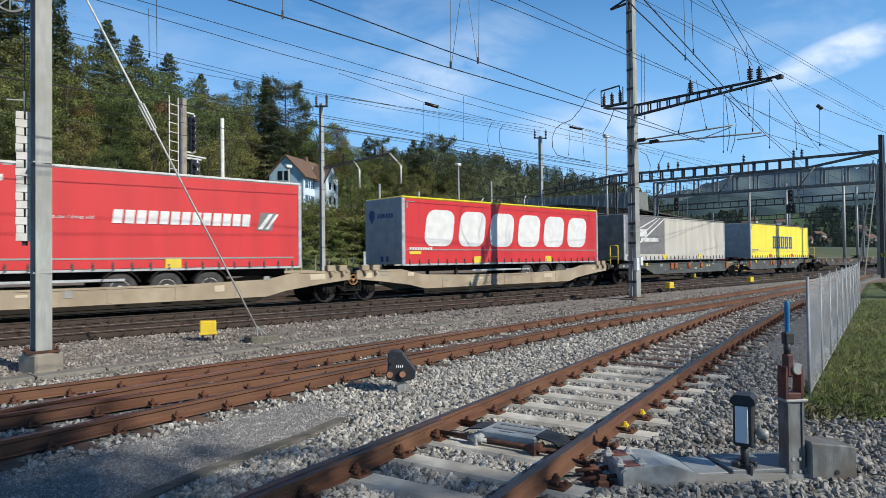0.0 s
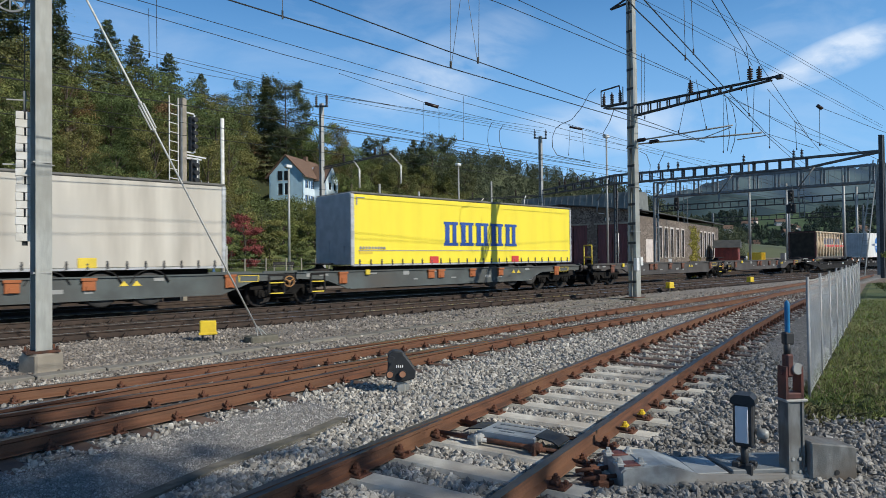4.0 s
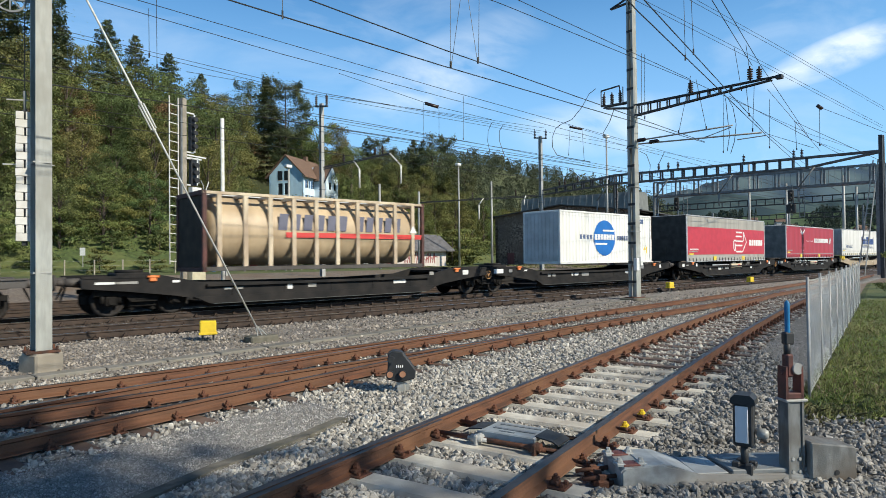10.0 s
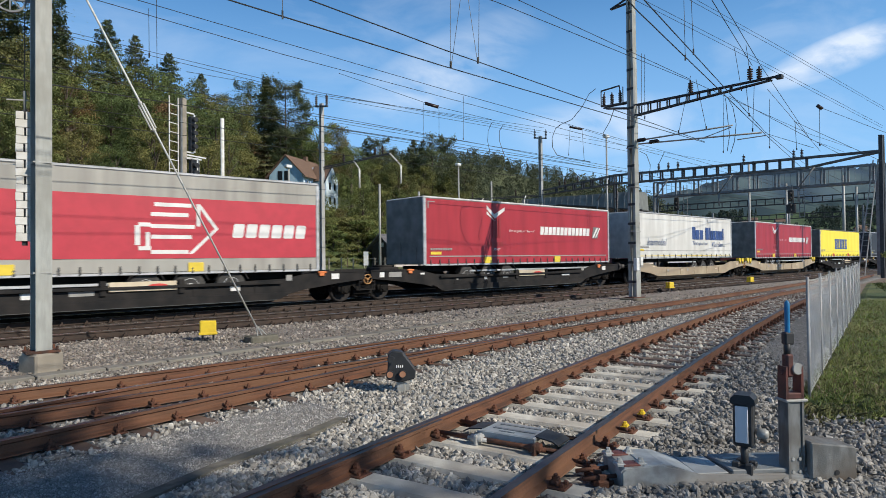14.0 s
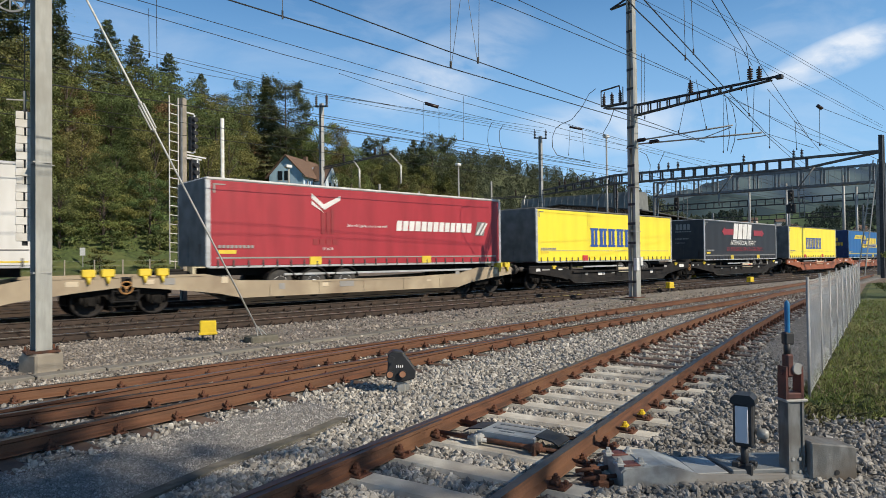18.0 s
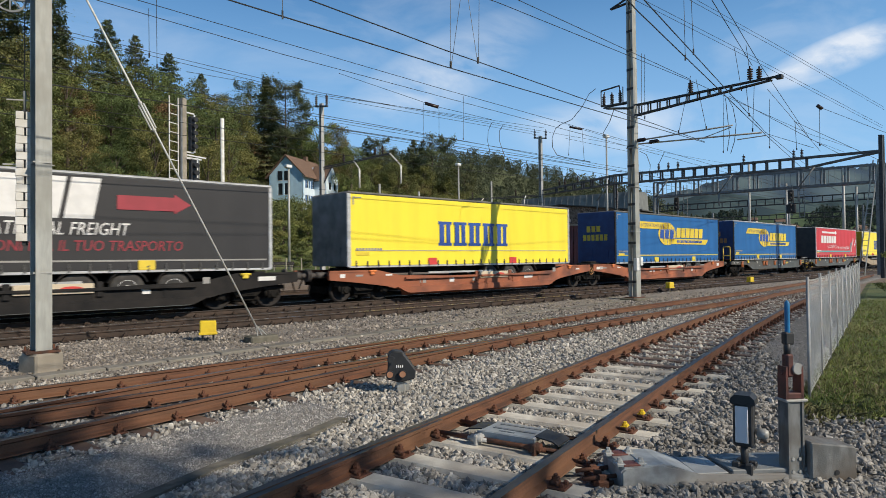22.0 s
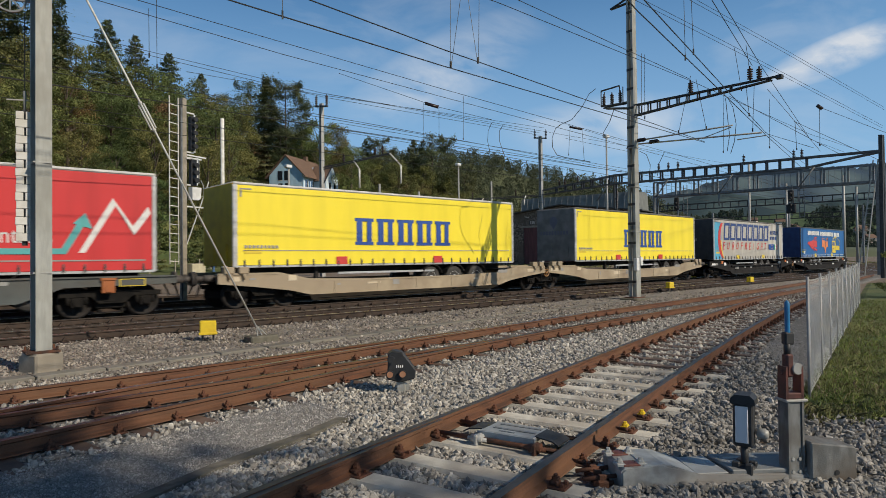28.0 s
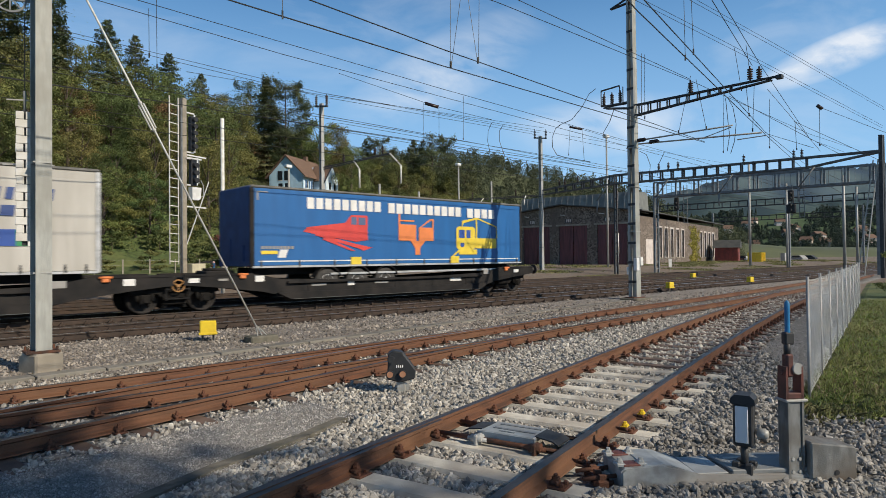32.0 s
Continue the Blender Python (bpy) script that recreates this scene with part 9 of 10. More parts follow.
    part("roof_lantern", bm, M["skylight"], e, "weathered glazed roof lantern across the roof")
    for i in range(20):
        part("glazing_bar", beam(bmesh.new(), (2.97, 1.0 + i, 8.1), (3.57, 1.0 + i, 11.1), 0.07), M["steel_grey"], e)
    # ivy on the side wall
    rs = np.random.RandomState(5)
    cs = [(31.0 + rs.normal(0, 1.5), -0.2, 6.6 * rs.rand() ** 1.2) for _ in range(120)]
    part("ivy", quads_mesh("ivy", leaves(rs, cs, 16, (0.5, 0.14, 0.4), 0.18), M["ivy"]), None, e, "yellow green ivy")


depot()


def hill_house():
    e = empty("hill_house", pose(57.7, 108.0, 11.6, 0, 0, 33.0), "light blue house with brown gabled roof among the trees", "house")
    # local x along the ridge, y across; the near corner is the origin
    L, W, H = 14.0, 7.3, 6.4
    gable = [(3.0, 2.6, 4.0, 4.8), (4.4, 2.6, 5.4, 4.8), (3.0, 5.4, 4.0, 7.2), (4.4, 5.4, 5.4, 7.2)]
    bm = wall_with_holes(0, W, -2, H, [h for h in gable if h[3] < H] + [], 0.3)
    bm_prism(bm, [(0, H), (W, H), (W / 2, H + 3.6)], 0.0, 0.3)
    mirror = Matrix(((0, 1, 0, 0), (1, 0, 0, 0), (0, 0, 1, 0), (0, 0, 0, 1)))
    bmesh.ops.transform(bm, matrix=mirror, verts=bm.verts)
    part("gable_wall", bm, M["house_blue"], e, "light blue gable wall in shade")
    for u0, z0, u1, z1 in gable:
        w = part("window", box(-0.04 if z1 > H else 0.1, u0, z0, 0.16, u1, z1), M["pane"], e)
        part("frame", box(-0.05, u0 - 0.06, z0 - 0.08, 0.02, u1 + 0.06, z0), M["white"], w)
    wins = [(1.4 + 2.3 * i, z) for i in range(4) if i not in (2,) for z in (1.0, 3.9)]
    bm = wall_with_holes(0, L, -2, H, [(u, z, u + 0.9, z + 1.5) for u, z in wins], 0.3)
    part("long_wall", bm, M["house_lit"], e, "pale blue sunlit long wall")
    for u, z in wins:
        window(e, u, z, 0.9, 1.5, M["white"], M["pane"])
        for s in (-0.5, 0.95):
            part("shutter", box(u + s, -0.06, z, u + s + 0.45, -0.01, z + 1.5), M["shutter"], e)
    part("back_wall", box(0, W - 0.3, -2, L, W, H), M["house_blue"], e)
    part("far_gable", box(L - 0.3, 0, -2, L, W, H), M["house_blue"], e)
    for s in (0, 1):
        bm = bmesh.new()
        y0, y1, z0, z1 = (-0.7, W / 2, H - 0.6, H + 3.7) if s == 0 else (W + 0.7, W / 2, H - 0.6, H + 3.7)
        v = [bm.verts.new(p) for p in ((-0.4, y0, z0), (L + 0.6, y0, z0), (L + 0.6, y1, z1), (-0.4, y1, z1), (-0.4, y0, z0 + 0.25), (L + 0.6, y0, z0 + 0.25), (L + 0.6, y1, z1 + 0.25), (-0.4, y1, z1 + 0.25))]
        for q in ((0, 3, 2, 1), (4, 5, 6, 7), (0, 1, 5, 4), (1, 2, 6, 5), (2, 3, 7, 6), (3, 0, 4, 7)):
            bm.faces.new([v[i] for i in q])
        rf = part("roof", bm, M["roof_tile"], e)
        if s == 0:
            part("chimney", box(7.2, 3.2, H + 2.2, 7.9, 3.9, H + 4.6), M["roof_tile"], rf)
            for u in (4.2, 5.8):
                bm = bmesh.new()
                beam(bm, (u, 1.2, H + 1.28), (u, 2.1, H + 2.18), 0.8, 0.12)
                part("roof_window", bm, M["pane"], rf)
    bm = box(4.6, -2.6, -2, 9.8, 0.0, 5.9)
    bm_prism(bm, [(4.6, 5.9), (9.8, 5.9), (7.2, 8.7)], -2.6, 2.0)
    part("wing", bm, M["house_lit"], e)
    for u in (5.7, 7.8):
        for z in (1.0, 3.9):
            part("window", box(u, -2.64, z, u + 0.8, -2.56, z + 1.4), M["pane"], e)
    for s in (-1, 1):
        bm = bmesh.new()
        beam(bm, (7.2 + s * 3.2, -0.7, 5.45), (7.2, -0.7, 8.9), 4.0, 0.16)
        part("wing_roof", bm, M["roof_tile"], e)


hill_house()


def goods_shed():
    x, y = spot(-0.076, 85)
    e = empty("goods_shed", pose(x, y, 0.5, 0, 0, -5.7), "dark timber shed with sprayed pale wall and grey roof", "shed")
    L, W, H, R = 8.4, 6.3, 2.65, 4.35
    part("sprayed_wall", box(0, 0, -0.5, L, 0.25, H), M["plaster"], e, "pale plaster wall covered in red spray strokes")
    bm = bmesh.new()
    rng = random.Random(4)
    x = 1.5
    while x < 6.6:
        beam(bm, (x, -0.01, 0.4 + rng.random() * 0.3), (x + rng.uniform(-0.1, 0.4), -0.01, 1.8 + rng.random() * 0.4), 0.02, 0.13)
        beam(bm, (x, -0.012, 0.7 + rng.random()), (x + 0.45, -0.012, 0.7 + rng.random()), 0.02, 0.12)
        x += 0.38
    part("spray_stroke", bm, M["spray"], e)
    bm = box(-0.2, 0.1, -0.5, 0.0, W, H)
    v = [bm.verts.new(p) for p in ((-0.2, 0.1, H), (-0.2, W, H), (-0.2, W / 2, R), (0.0, 0.1, H), (0.0, W, H), (0.0, W / 2, R))]
    for q in ((0, 1, 2), (3, 5, 4), (0, 2, 5, 3), (1, 4, 5, 2)):
        bm.faces.new([v[i] for i in q])
    part("gable_wall", bm, M["timber"], e)
    part("gable_window", box(-0.26, W / 2 - 0.3, 2.8, -0.2, W / 2 + 0.3, 3.4), M["white"], e)
    part("back_wall", box(0, W - 0.2, -0.5, L, W, H), M["timber"], e)
    part("end_wall", box(L - 0.2, 0.25, -0.5, L, W, H), M["timber"], e)
    for s in (0, 1):
        bm = bmesh.new()
        y0 = -0.9 if s == 0 else W + 0.9
        beamv = [(-0.9, y0, H - 0.55), (L + 0.9, y0, H - 0.55), (L + 0.9, W / 2, R + 0.1), (-0.9, W / 2, R + 0.1)]
        v = [bm.verts.new(p) for p in beamv] + [bm.verts.new((a, b, c + 0.18)) for a, b, c in beamv]
        for q in ((0, 3, 2, 1), (4, 5, 6, 7), (0, 1, 5, 4), (1, 2, 6, 5), (2, 3, 7, 6), (3, 0, 4, 7)):
            bm.faces.new([v[i] for i in q])
        part("roof", bm, M["eternit"], e)


goods_shed()


def far_clutter():
    x, y = spot(0.47, 118)
    e = empty("red_shed", pose(x, y, 0, 0, 0, 20), "small red timber shed beyond the depot", "shed")
    part("shed_body", box(0, 0, -0.4, 5, 4, 3.2), M["brick_red"], e)
    bm = bmesh.new()
    bm_prism(bm, [(-0.5, 3.1), (5.5, 3.1), (2.5, 4.6)], -0.4, 4.4)
    part("roof", bm, M["roof_sheet"], e)
    part("door", box(1.5, -0.06, -0.4, 3.0, 0.0, 2.3), M["maroon"], e)
    x, y = spot(0.507, 112)
    e = empty("yellow_skip", pose(x, y, 0, 0, 0, 15), "yellow ribbed steel container at the yard's end", "container")
    part("body", box(0, 0, -0.3, 5.0, 2.2, 2.1), M["yellow"], e)
    for i in range(9):
        part("rib", box(0.2 + i * 0.55, -0.12, -0.3, 0.32 + i * 0.55, 0.0, 2.1), M["yellow"], e)
    x, y = spot(0.545, 120)
    single("cabinet", box(x, y, -0.3, x + 1.2, y + 0.8, 2.0, bevel=0.03), M["galv"], "grey steel cabinet beside the far tracks", "cabinet")
    for k, (share, dep, col) in enumerate(((0.488, 150, "white"), (0.497, 156, "steel_grey"), (0.565, 150, "galv"), (0.58, 155, "steel_dark"), (0.475, 160, "red_iron"))):
        x, y = spot(share, dep)
        e = empty("parked_car", pose(x, y, 0.0, 0, 0, 30 + 20 * k), "small parked car seen far across the yard", "car", "parked cars")
        bm = bmesh.new()
        bm_prism(bm, [(-2.1, 0.3), (2.1, 0.3), (2.1, 0.85), (1.3, 0.95), (0.7, 1.45), (-1.2, 1.48), (-1.9, 0.95), (-2.1, 0.9)], -0.85, 0.85)
        part("body", bm, M[col], e)
        bm = bmesh.new()
        bm_prism(bm, [(1.1, 0.97), (0.66, 1.38), (-1.15, 1.40), (-1.7, 0.97)], -0.86, 0.86)
        part("window_band", bm, M["pane"], e)
        for sx in (-1.35, 1.35):
            for sy in (-0.8, 0.8):
                part("wheel", bm_cyl(bmesh.new(), (sx, sy - 0.1, 0.3), (sx, sy + 0.1, 0.3), 0.32, seg=14), M["black"], e)
    # low fence along the foot of the bank
    e = empty("bank_fence", Matrix(), "low grey post and wire fence along the grass bank", "fence")
    post = finish(box(-0.05, -0.05, -0.3, 0.05, 0.05, 1.3), "fence_post", M["conc"])
    pts = []
    for i in range(46):
        x = -12 + i * 2.2
        y = foot(x) - 6.5
        if x > 62:
            break
        part("fence_post", post, None, e, at=(x, y, ground_z(x, y)))
        pts.append(Vector((x, y, ground_z(x, y))))
    for dz in (0.4, 0.8, 1.2):
        bm = bmesh.new()
        for a, b in zip(pts, pts[1:]):
            beam(bm, a + Vector((0, 0, dz)), b + Vector((0, 0, dz)), 0.006)
        part("line_wire", bm, M["galv"], e)
    # small unclear red and blue object, built as a hydrant, and bench
    x, y = spot(-0.366, 64)
    z = ground_z(x, y)
    e = empty("hydrant", pose(x, y, z, 0, 0, 0), "small unclear red and blue object, built as a hydrant with a pale round cap", "hydrant")
    part("barrel", bm_lathe(bmesh.new(), [(0.18, -0.1), (0.18, 0.08), (0.12, 0.12), (0.12, 0.72), (0.16, 0.75), (0.16, 0.82), (0.08, 0.86)], 12), M["shutter"], e)
    part("cap", bm_lathe(bmesh.new(), [(0.10, 0.86), (0.14, 0.92), (0.12, 1.02), (0.02, 1.08)], 12), M["hyd_cap"], e)
    for s in (-1, 1):
        part("outlet", bm_cyl(bmesh.new(), (0.10 * s, 0, 0.6), (0.28 * s, 0, 0.6), 0.07, seg=10), M["red_iron"], e)
    for share in (-0.385, -0.255):
        x, y = spot(share, 66)
        z = ground_z(x, y)
        e = empty("bench", pose(x, y, z, 0, 0, -35), "dark wooden bench on the grass strip", "bench", "benches")
        part("seat", box(-1.1, -0.25, 0.42, 1.1, 0.2, 0.48), M["timber"], e)
        part("backrest", box(-1.1, 0.2, 0.55, 1.1, 0.25, 0.95), M["timber"], e)
        for s in (-0.9, 0.9):
            part("leg", box(s - 0.05, -0.2, -0.1, s + 0.05, 0.25, 0.55), M["conc"], e)
    for share, dep, w, h, zz in ((-0.575, 60, 0.5, 0.75, 1.1), (-0.123, 72, 0.55, 1.6, 0.4), (0.362, 70, 0.35, 0.9, 0.5), (0.295, 60, 0.3, 1.0, -0.2)):
        x, y = spot(share, dep)
        z = ground_z(x, y) + zz
        e = empty("track_sign", pose(x, y, z, 0, 0, -40), "small white marker board on a post", "sign", "marker boards")
        part("board", box(-w / 2, -0.02, 0, w / 2, 0.02, h), M["white"], e)
        part("post", box(-0.03, 0.02, -zz - 0.3, 0.03, 0.08, h), M["galv"], e)


M["hyd_cap"] = mat("pale_red_cap", (0.62, 0.42, 0.40), (0.5, 0.32, 0.30), rough=0.5, scale=6)
far_clutter()


# ---------------------------------------------------------------- far hills
def ridge(name, dist, crest, material, label, depth, base=-5.0, rough=1.0, rows=14):
    """A hill whose crest follows (share to the right, height) pairs at one distance, falling towards the viewer."""
    verts, faces = [], []
    n = 120
    a, b = crest[0][0], crest[-1][0]
    for j in range(rows + 1):
        t = j / rows
        dd = dist - depth * (1 - t)
        for i in range(n + 1):
            s = a + (b - a) * i / n
            for (s0, h0), (s1, h1) in zip(crest, crest[1:]):
                if s0 <= s <= s1 + 1e-9:
                    h = h0 + (h1 - h0) * (s - s0) / (s1 - s0)
            p = CAM_F * dd + CAM_R * s * dd
            k = t * t * (3 - 2 * t)
            z = base + (h - base) * k + rough * noise.noise(Vector((p.x * 0.02, p.y * 0.02, 3))) * t
            verts.append((p.x, p.y, z))
    w = n + 1
    for j in range(rows):
        for i in range(n):
            faces.append((j * w + i, j * w + i + 1, (j + 1) * w + i + 1, (j + 1) * w + i))
    me = raw_mesh(name, verts, faces, material)
    for p in me.polygons:
        p.use_smooth = True
    return tagged(new(name, me), label, "hill", kind="structure"), verts


def far_wood(name, verts, share, size, up, material, label, seed):
    """Many small far trees, pointed or round, each a cluster of leaf faces."""
    rs = np.random.RandomState(seed)
    v = np.asarray(verts)
    v = np.repeat(v, 3, axis=0)
    pick = v[rs.rand(len(v)) < share]
    n = len(pick)
    base = pick + np.stack([rs.uniform(-5, 5, n), rs.uniform(-8, 8, n), np.full(n, -1.0)], 1)
    per = 150
    t = rs.rand(n, per) ** 0.8
    h = up * rs.uniform(0.75, 1.35, (n, 1))
    pointed = rs.rand(n, 1) < 0.3
    rad = np.where(pointed, (1 - t) * 0.30, np.sqrt(np.maximum(t * (1.05 - t), 0)) * 0.62) * h * np.sqrt(rs.rand(n, per))
    a = rs.uniform(0, 2 * np.pi, (n, per))
    c = (base[:, None, :] + np.stack([rad * np.cos(a), rad * np.sin(a), t * h + 0.8], 2)).reshape(-1, 3)
    me = quads_mesh(name, leaves(rs, c, 1, (0.01, 0.01, 0.01), size), material)
    return tagged(new(name, me), label, "wood", kind="stuff")


M["meadow"] = mat("far_meadow", (0.105, 0.118, 0.055), (0.070, 0.085, 0.042), rough=0.95, scale=0.02, col3=(0.14, 0.155, 0.068), big=0.012)
# Distance haze is tinted into far_blue and far_mid, slightly into valley and far_leaf.
M["far_blue"] = mat("haze_tinted_blue_mountain", (0.074, 0.108, 0.146), (0.047, 0.073, 0.106), rough=1.0, scale=0.012, detail=10, spec=0.0, amount=(0.44, 0.56), col3=(0.12, 0.165, 0.175), big=0.006)
M["far_mid"] = mat("haze_tinted_green_hill", (0.076, 0.108, 0.110), (0.043, 0.066, 0.078), rough=1.0, scale=0.016, detail=10, spec=0.0, amount=(0.45, 0.55), col3=(0.06, 0.09, 0.095), big=0.01)
M["valley"] = mat("valley_meadow", (0.115, 0.160, 0.085), (0.075, 0.110, 0.068), rough=1.0, spec=0.0, scale=0.03, detail=8, col3=(0.08, 0.115, 0.07), big=0.010)
M["valley_leaf"] = leaf_mat("valley_foliage", (0.066, 0.086, 0.060), (0.045, 0.062, 0.048), 0.3)
M["far_leaf"] = leaf_mat("far_foliage", (0.105, 0.128, 0.070), (0.078, 0.098, 0.056), 0.2)
_, vs = ridge("wooded_hill", 330, [(-0.30, 46), (-0.08, 51), (0.0, 51), (0.08, 50), (0.13, 45), (0.175, 41), (0.22, 37), (0.28, 32), (0.32, 26), (0.36, 19), (0.42, 11), (0.55, 6), (0.9, 4)], M["meadow"], "wooded hill with a meadow falling to the valley", 130, rough=2)
def glade(q):
    """The open slope below the hill's crest."""
    dep = q[0] * CAM_F.x + q[1] * CAM_F.y
    side = (q[0] * CAM_R.x + q[1] * CAM_R.y) / dep
    return 0.090 < side < 0.140 and 0.122 < q[2] / dep < 0.136 - 0.10 * abs(side - 0.1)


far_wood("hill_wood", [q for q in vs if noise.noise(Vector((q[0] * 0.012, q[1] * 0.012, 1))) > -0.5 and not glade(q) and -0.12 < (q[0] * CAM_R.x + q[1] * CAM_R.y) / (q[0] * CAM_F.x + q[1] * CAM_F.y) < 0.46], 1.0, 0.37, 5.8, M["far_leaf"], "distant mixed wood on the hill", 3)
_, vs2 = ridge("valley_hill", 760, [(0.30, 16), (0.36, 33), (0.45, 45), (0.55, 52), (0.65, 52), (0.75, 48), (0.9, 44)], M["valley"], "green valley slope with scattered woods and houses", 330, rough=4)
far_wood("valley_wood", [q for q in vs2 if noise.noise(Vector((q[0] * 0.008, q[1] * 0.008, 5))) > (-0.30 if q[2] < 6 else -0.08)], 0.45, 0.75, 7.5, M["valley_leaf"], "distant hedges and woods in the valley", 4)
ridge("mid_mountain", 1500, [(0.20, 40), (0.34, 110), (0.42, 150), (0.50, 140), (0.60, 128), (0.75, 140), (0.95, 120)], M["far_mid"], "green wooded mountain tinted with haze", 500, rough=12)
ridge("blue_mountain", 2600, [(0.10, 120), (0.30, 235), (0.36, 262), (0.41, 285), (0.48, 340), (0.53, 332), (0.60, 362), (0.66, 356), (0.72, 380), (0.80, 372), (1.0, 330)], M["far_blue"], "far mountain ridge tinted haze blue", 700, rough=20)


def valley_houses():
    rng = random.Random(8)
    for i in range(14):
        share, dep = rng.uniform(0.44, 0.68), rng.uniform(520, 640)
        x, y = spot(share, dep)
        t = (dep - 430) / 330
        z = -5 + 52 * t * t * (3 - 2 * t)
        e = empty("village_house", pose(x, y, z, 0, 0, rng.uniform(0, 90)), "pale village house with brown roof on the far slope", "house", "village houses")
        part("house_body", box(-5, -4, -3, 5, 4, 6), M["plaster"], e)
        bm = bmesh.new()
        bm_prism(bm, [(-5.6, 5.8), (5.6, 5.8), (0, 9.4)], -4.6, 4.6)
        part("roof", bm, M["roof_tile"], e)
        for k in range(3):
            part("window", box(-3.6 + 2.7 * k, -4.06, 1.5, -2.4 + 2.7 * k, -3.98, 3.2), M["pane"], e)


valley_houses()


# ---------------------------------------------------------------- verge
def verge():
    pts = 24
    verts, faces = [], []
    for i in range(pts + 1):
        for dy, z in ((0.0, -0.25), (-0.25, -0.185), (-2.0, -0.16), (-14.0, -0.12)):
            # the turf ends in a cross line before the lever
            start = (6.95 - 0.7585 * (1.0565 + dy)) / 0.8419
            x = start + (46 - start) * i / pts
            verts.append((x, 1.0565 + 0.2507 * x + dy, -0.25 if i == 0 else z))
    for i in range(pts):
        for k in range(3):
            faces.append((i * 4 + k, i * 4 + k + 1, (i + 1) * 4 + k + 1, (i + 1) * 4 + k))
    me = raw_mesh("grass_verge", verts, faces, M["grass"])
    tagged(new("grass_verge", me), "strip of rough green grass behind the fence", "grass", kind="structure")
    rs = np.random.RandomState(9)

    def blades(name, n, lo, hi, wide, material, label, lean, far=22, ragged=0.22, pick=None):
        x = 6.3 + far * rs.rand(n) ** 1.6
        y = 2.98 + 0.2507 * (x - 8.55) + 0.14 - rs.rand(n) ** 0.8 * (1.2 + 0.26 * (x - 6)) * 1.5
        tuft = 0.5 + 0.5 * np.sin(x * 5.1 + 2.2 * np.sin(y * 3.7)) * np.sin(y * 6.3 + 1.7 * np.sin(x * 2.9))
        keep = 0.6517 * x + 0.7585 * y > 6.95 + ragged * (tuft - 0.5) + 0.12 * rs.normal(0, 1, n)
        if pick:
            keep &= pick(x, y, tuft)
        x, y, tuft = x[keep], y[keep], tuft[keep]
        n = len(x)
        h = rs.uniform(lo, hi, n) * (0.3 + 0.7 * rs.rand(n) + 0.55 * tuft)
        a = rs.uniform(0, 2 * np.pi, n)
        wd = rs.uniform(0.6, 1.4, n) * wide * (1 + x / 14)
        base = np.stack([x, y, np.full(n, -0.20)], 1)
        side = np.stack([np.cos(a) * wd, np.sin(a) * wd, np.zeros(n)], 1)
        bend = rs.normal(0, lean, (n, 2))
        mid = base + np.stack([bend[:, 0] * 0.3, bend[:, 1] * 0.3, h * 0.62], 1)
        top = base + np.stack([bend[:, 0], bend[:, 1], h], 1)
        v = np.stack([base - side, base + side, mid + side * 0.8, top, mid - side * 0.8], 1).reshape(-1, 3)
        tagged(new(name, quads_mesh(name, v, material, 5)), label, "grass", kind="stuff")

    blades("grass_blades", 170000, 0.02, 0.080, 0.0024, M["blade"], "short uneven green grass blades", 0.035)
    blades("long_grass", 22000, 0.05, 0.16, 0.0022, M["blade"], "long grass in tufts along the fence", 0.07, pick=lambda x, y, t: (t > 0.62) | (rs.rand(len(x)) < 0.12))
    blades("dry_grass", 22000, 0.02, 0.13, 0.0028, M["blade_dry"], "straw-coloured dry blades among the grass", 0.06)
    blades("verge_weeds", 9000, 0.03, 0.09, 0.013, M["weed"], "broad-leaved dark weeds at the edge of the turf", 0.09, far=9, ragged=0.5, pick=lambda x, y, t: (0.6517 * x + 0.7585 * y < 7.5 + 0.7 * t) | (rs.rand(len(x)) < 0.22))
    strip("lever_path", [(x, near_c(x) - 1.30) for x in (9.2, 10, 13, 16, 20, 24, 28)], [(x, 2.98 + 0.2507 * (x - 8.55) + 0.25) for x in (9.2, 10, 13, 16, 20, 24, 28)], -0.195, M["grit"], "narrow path of pale grit beside the fence")


verge()


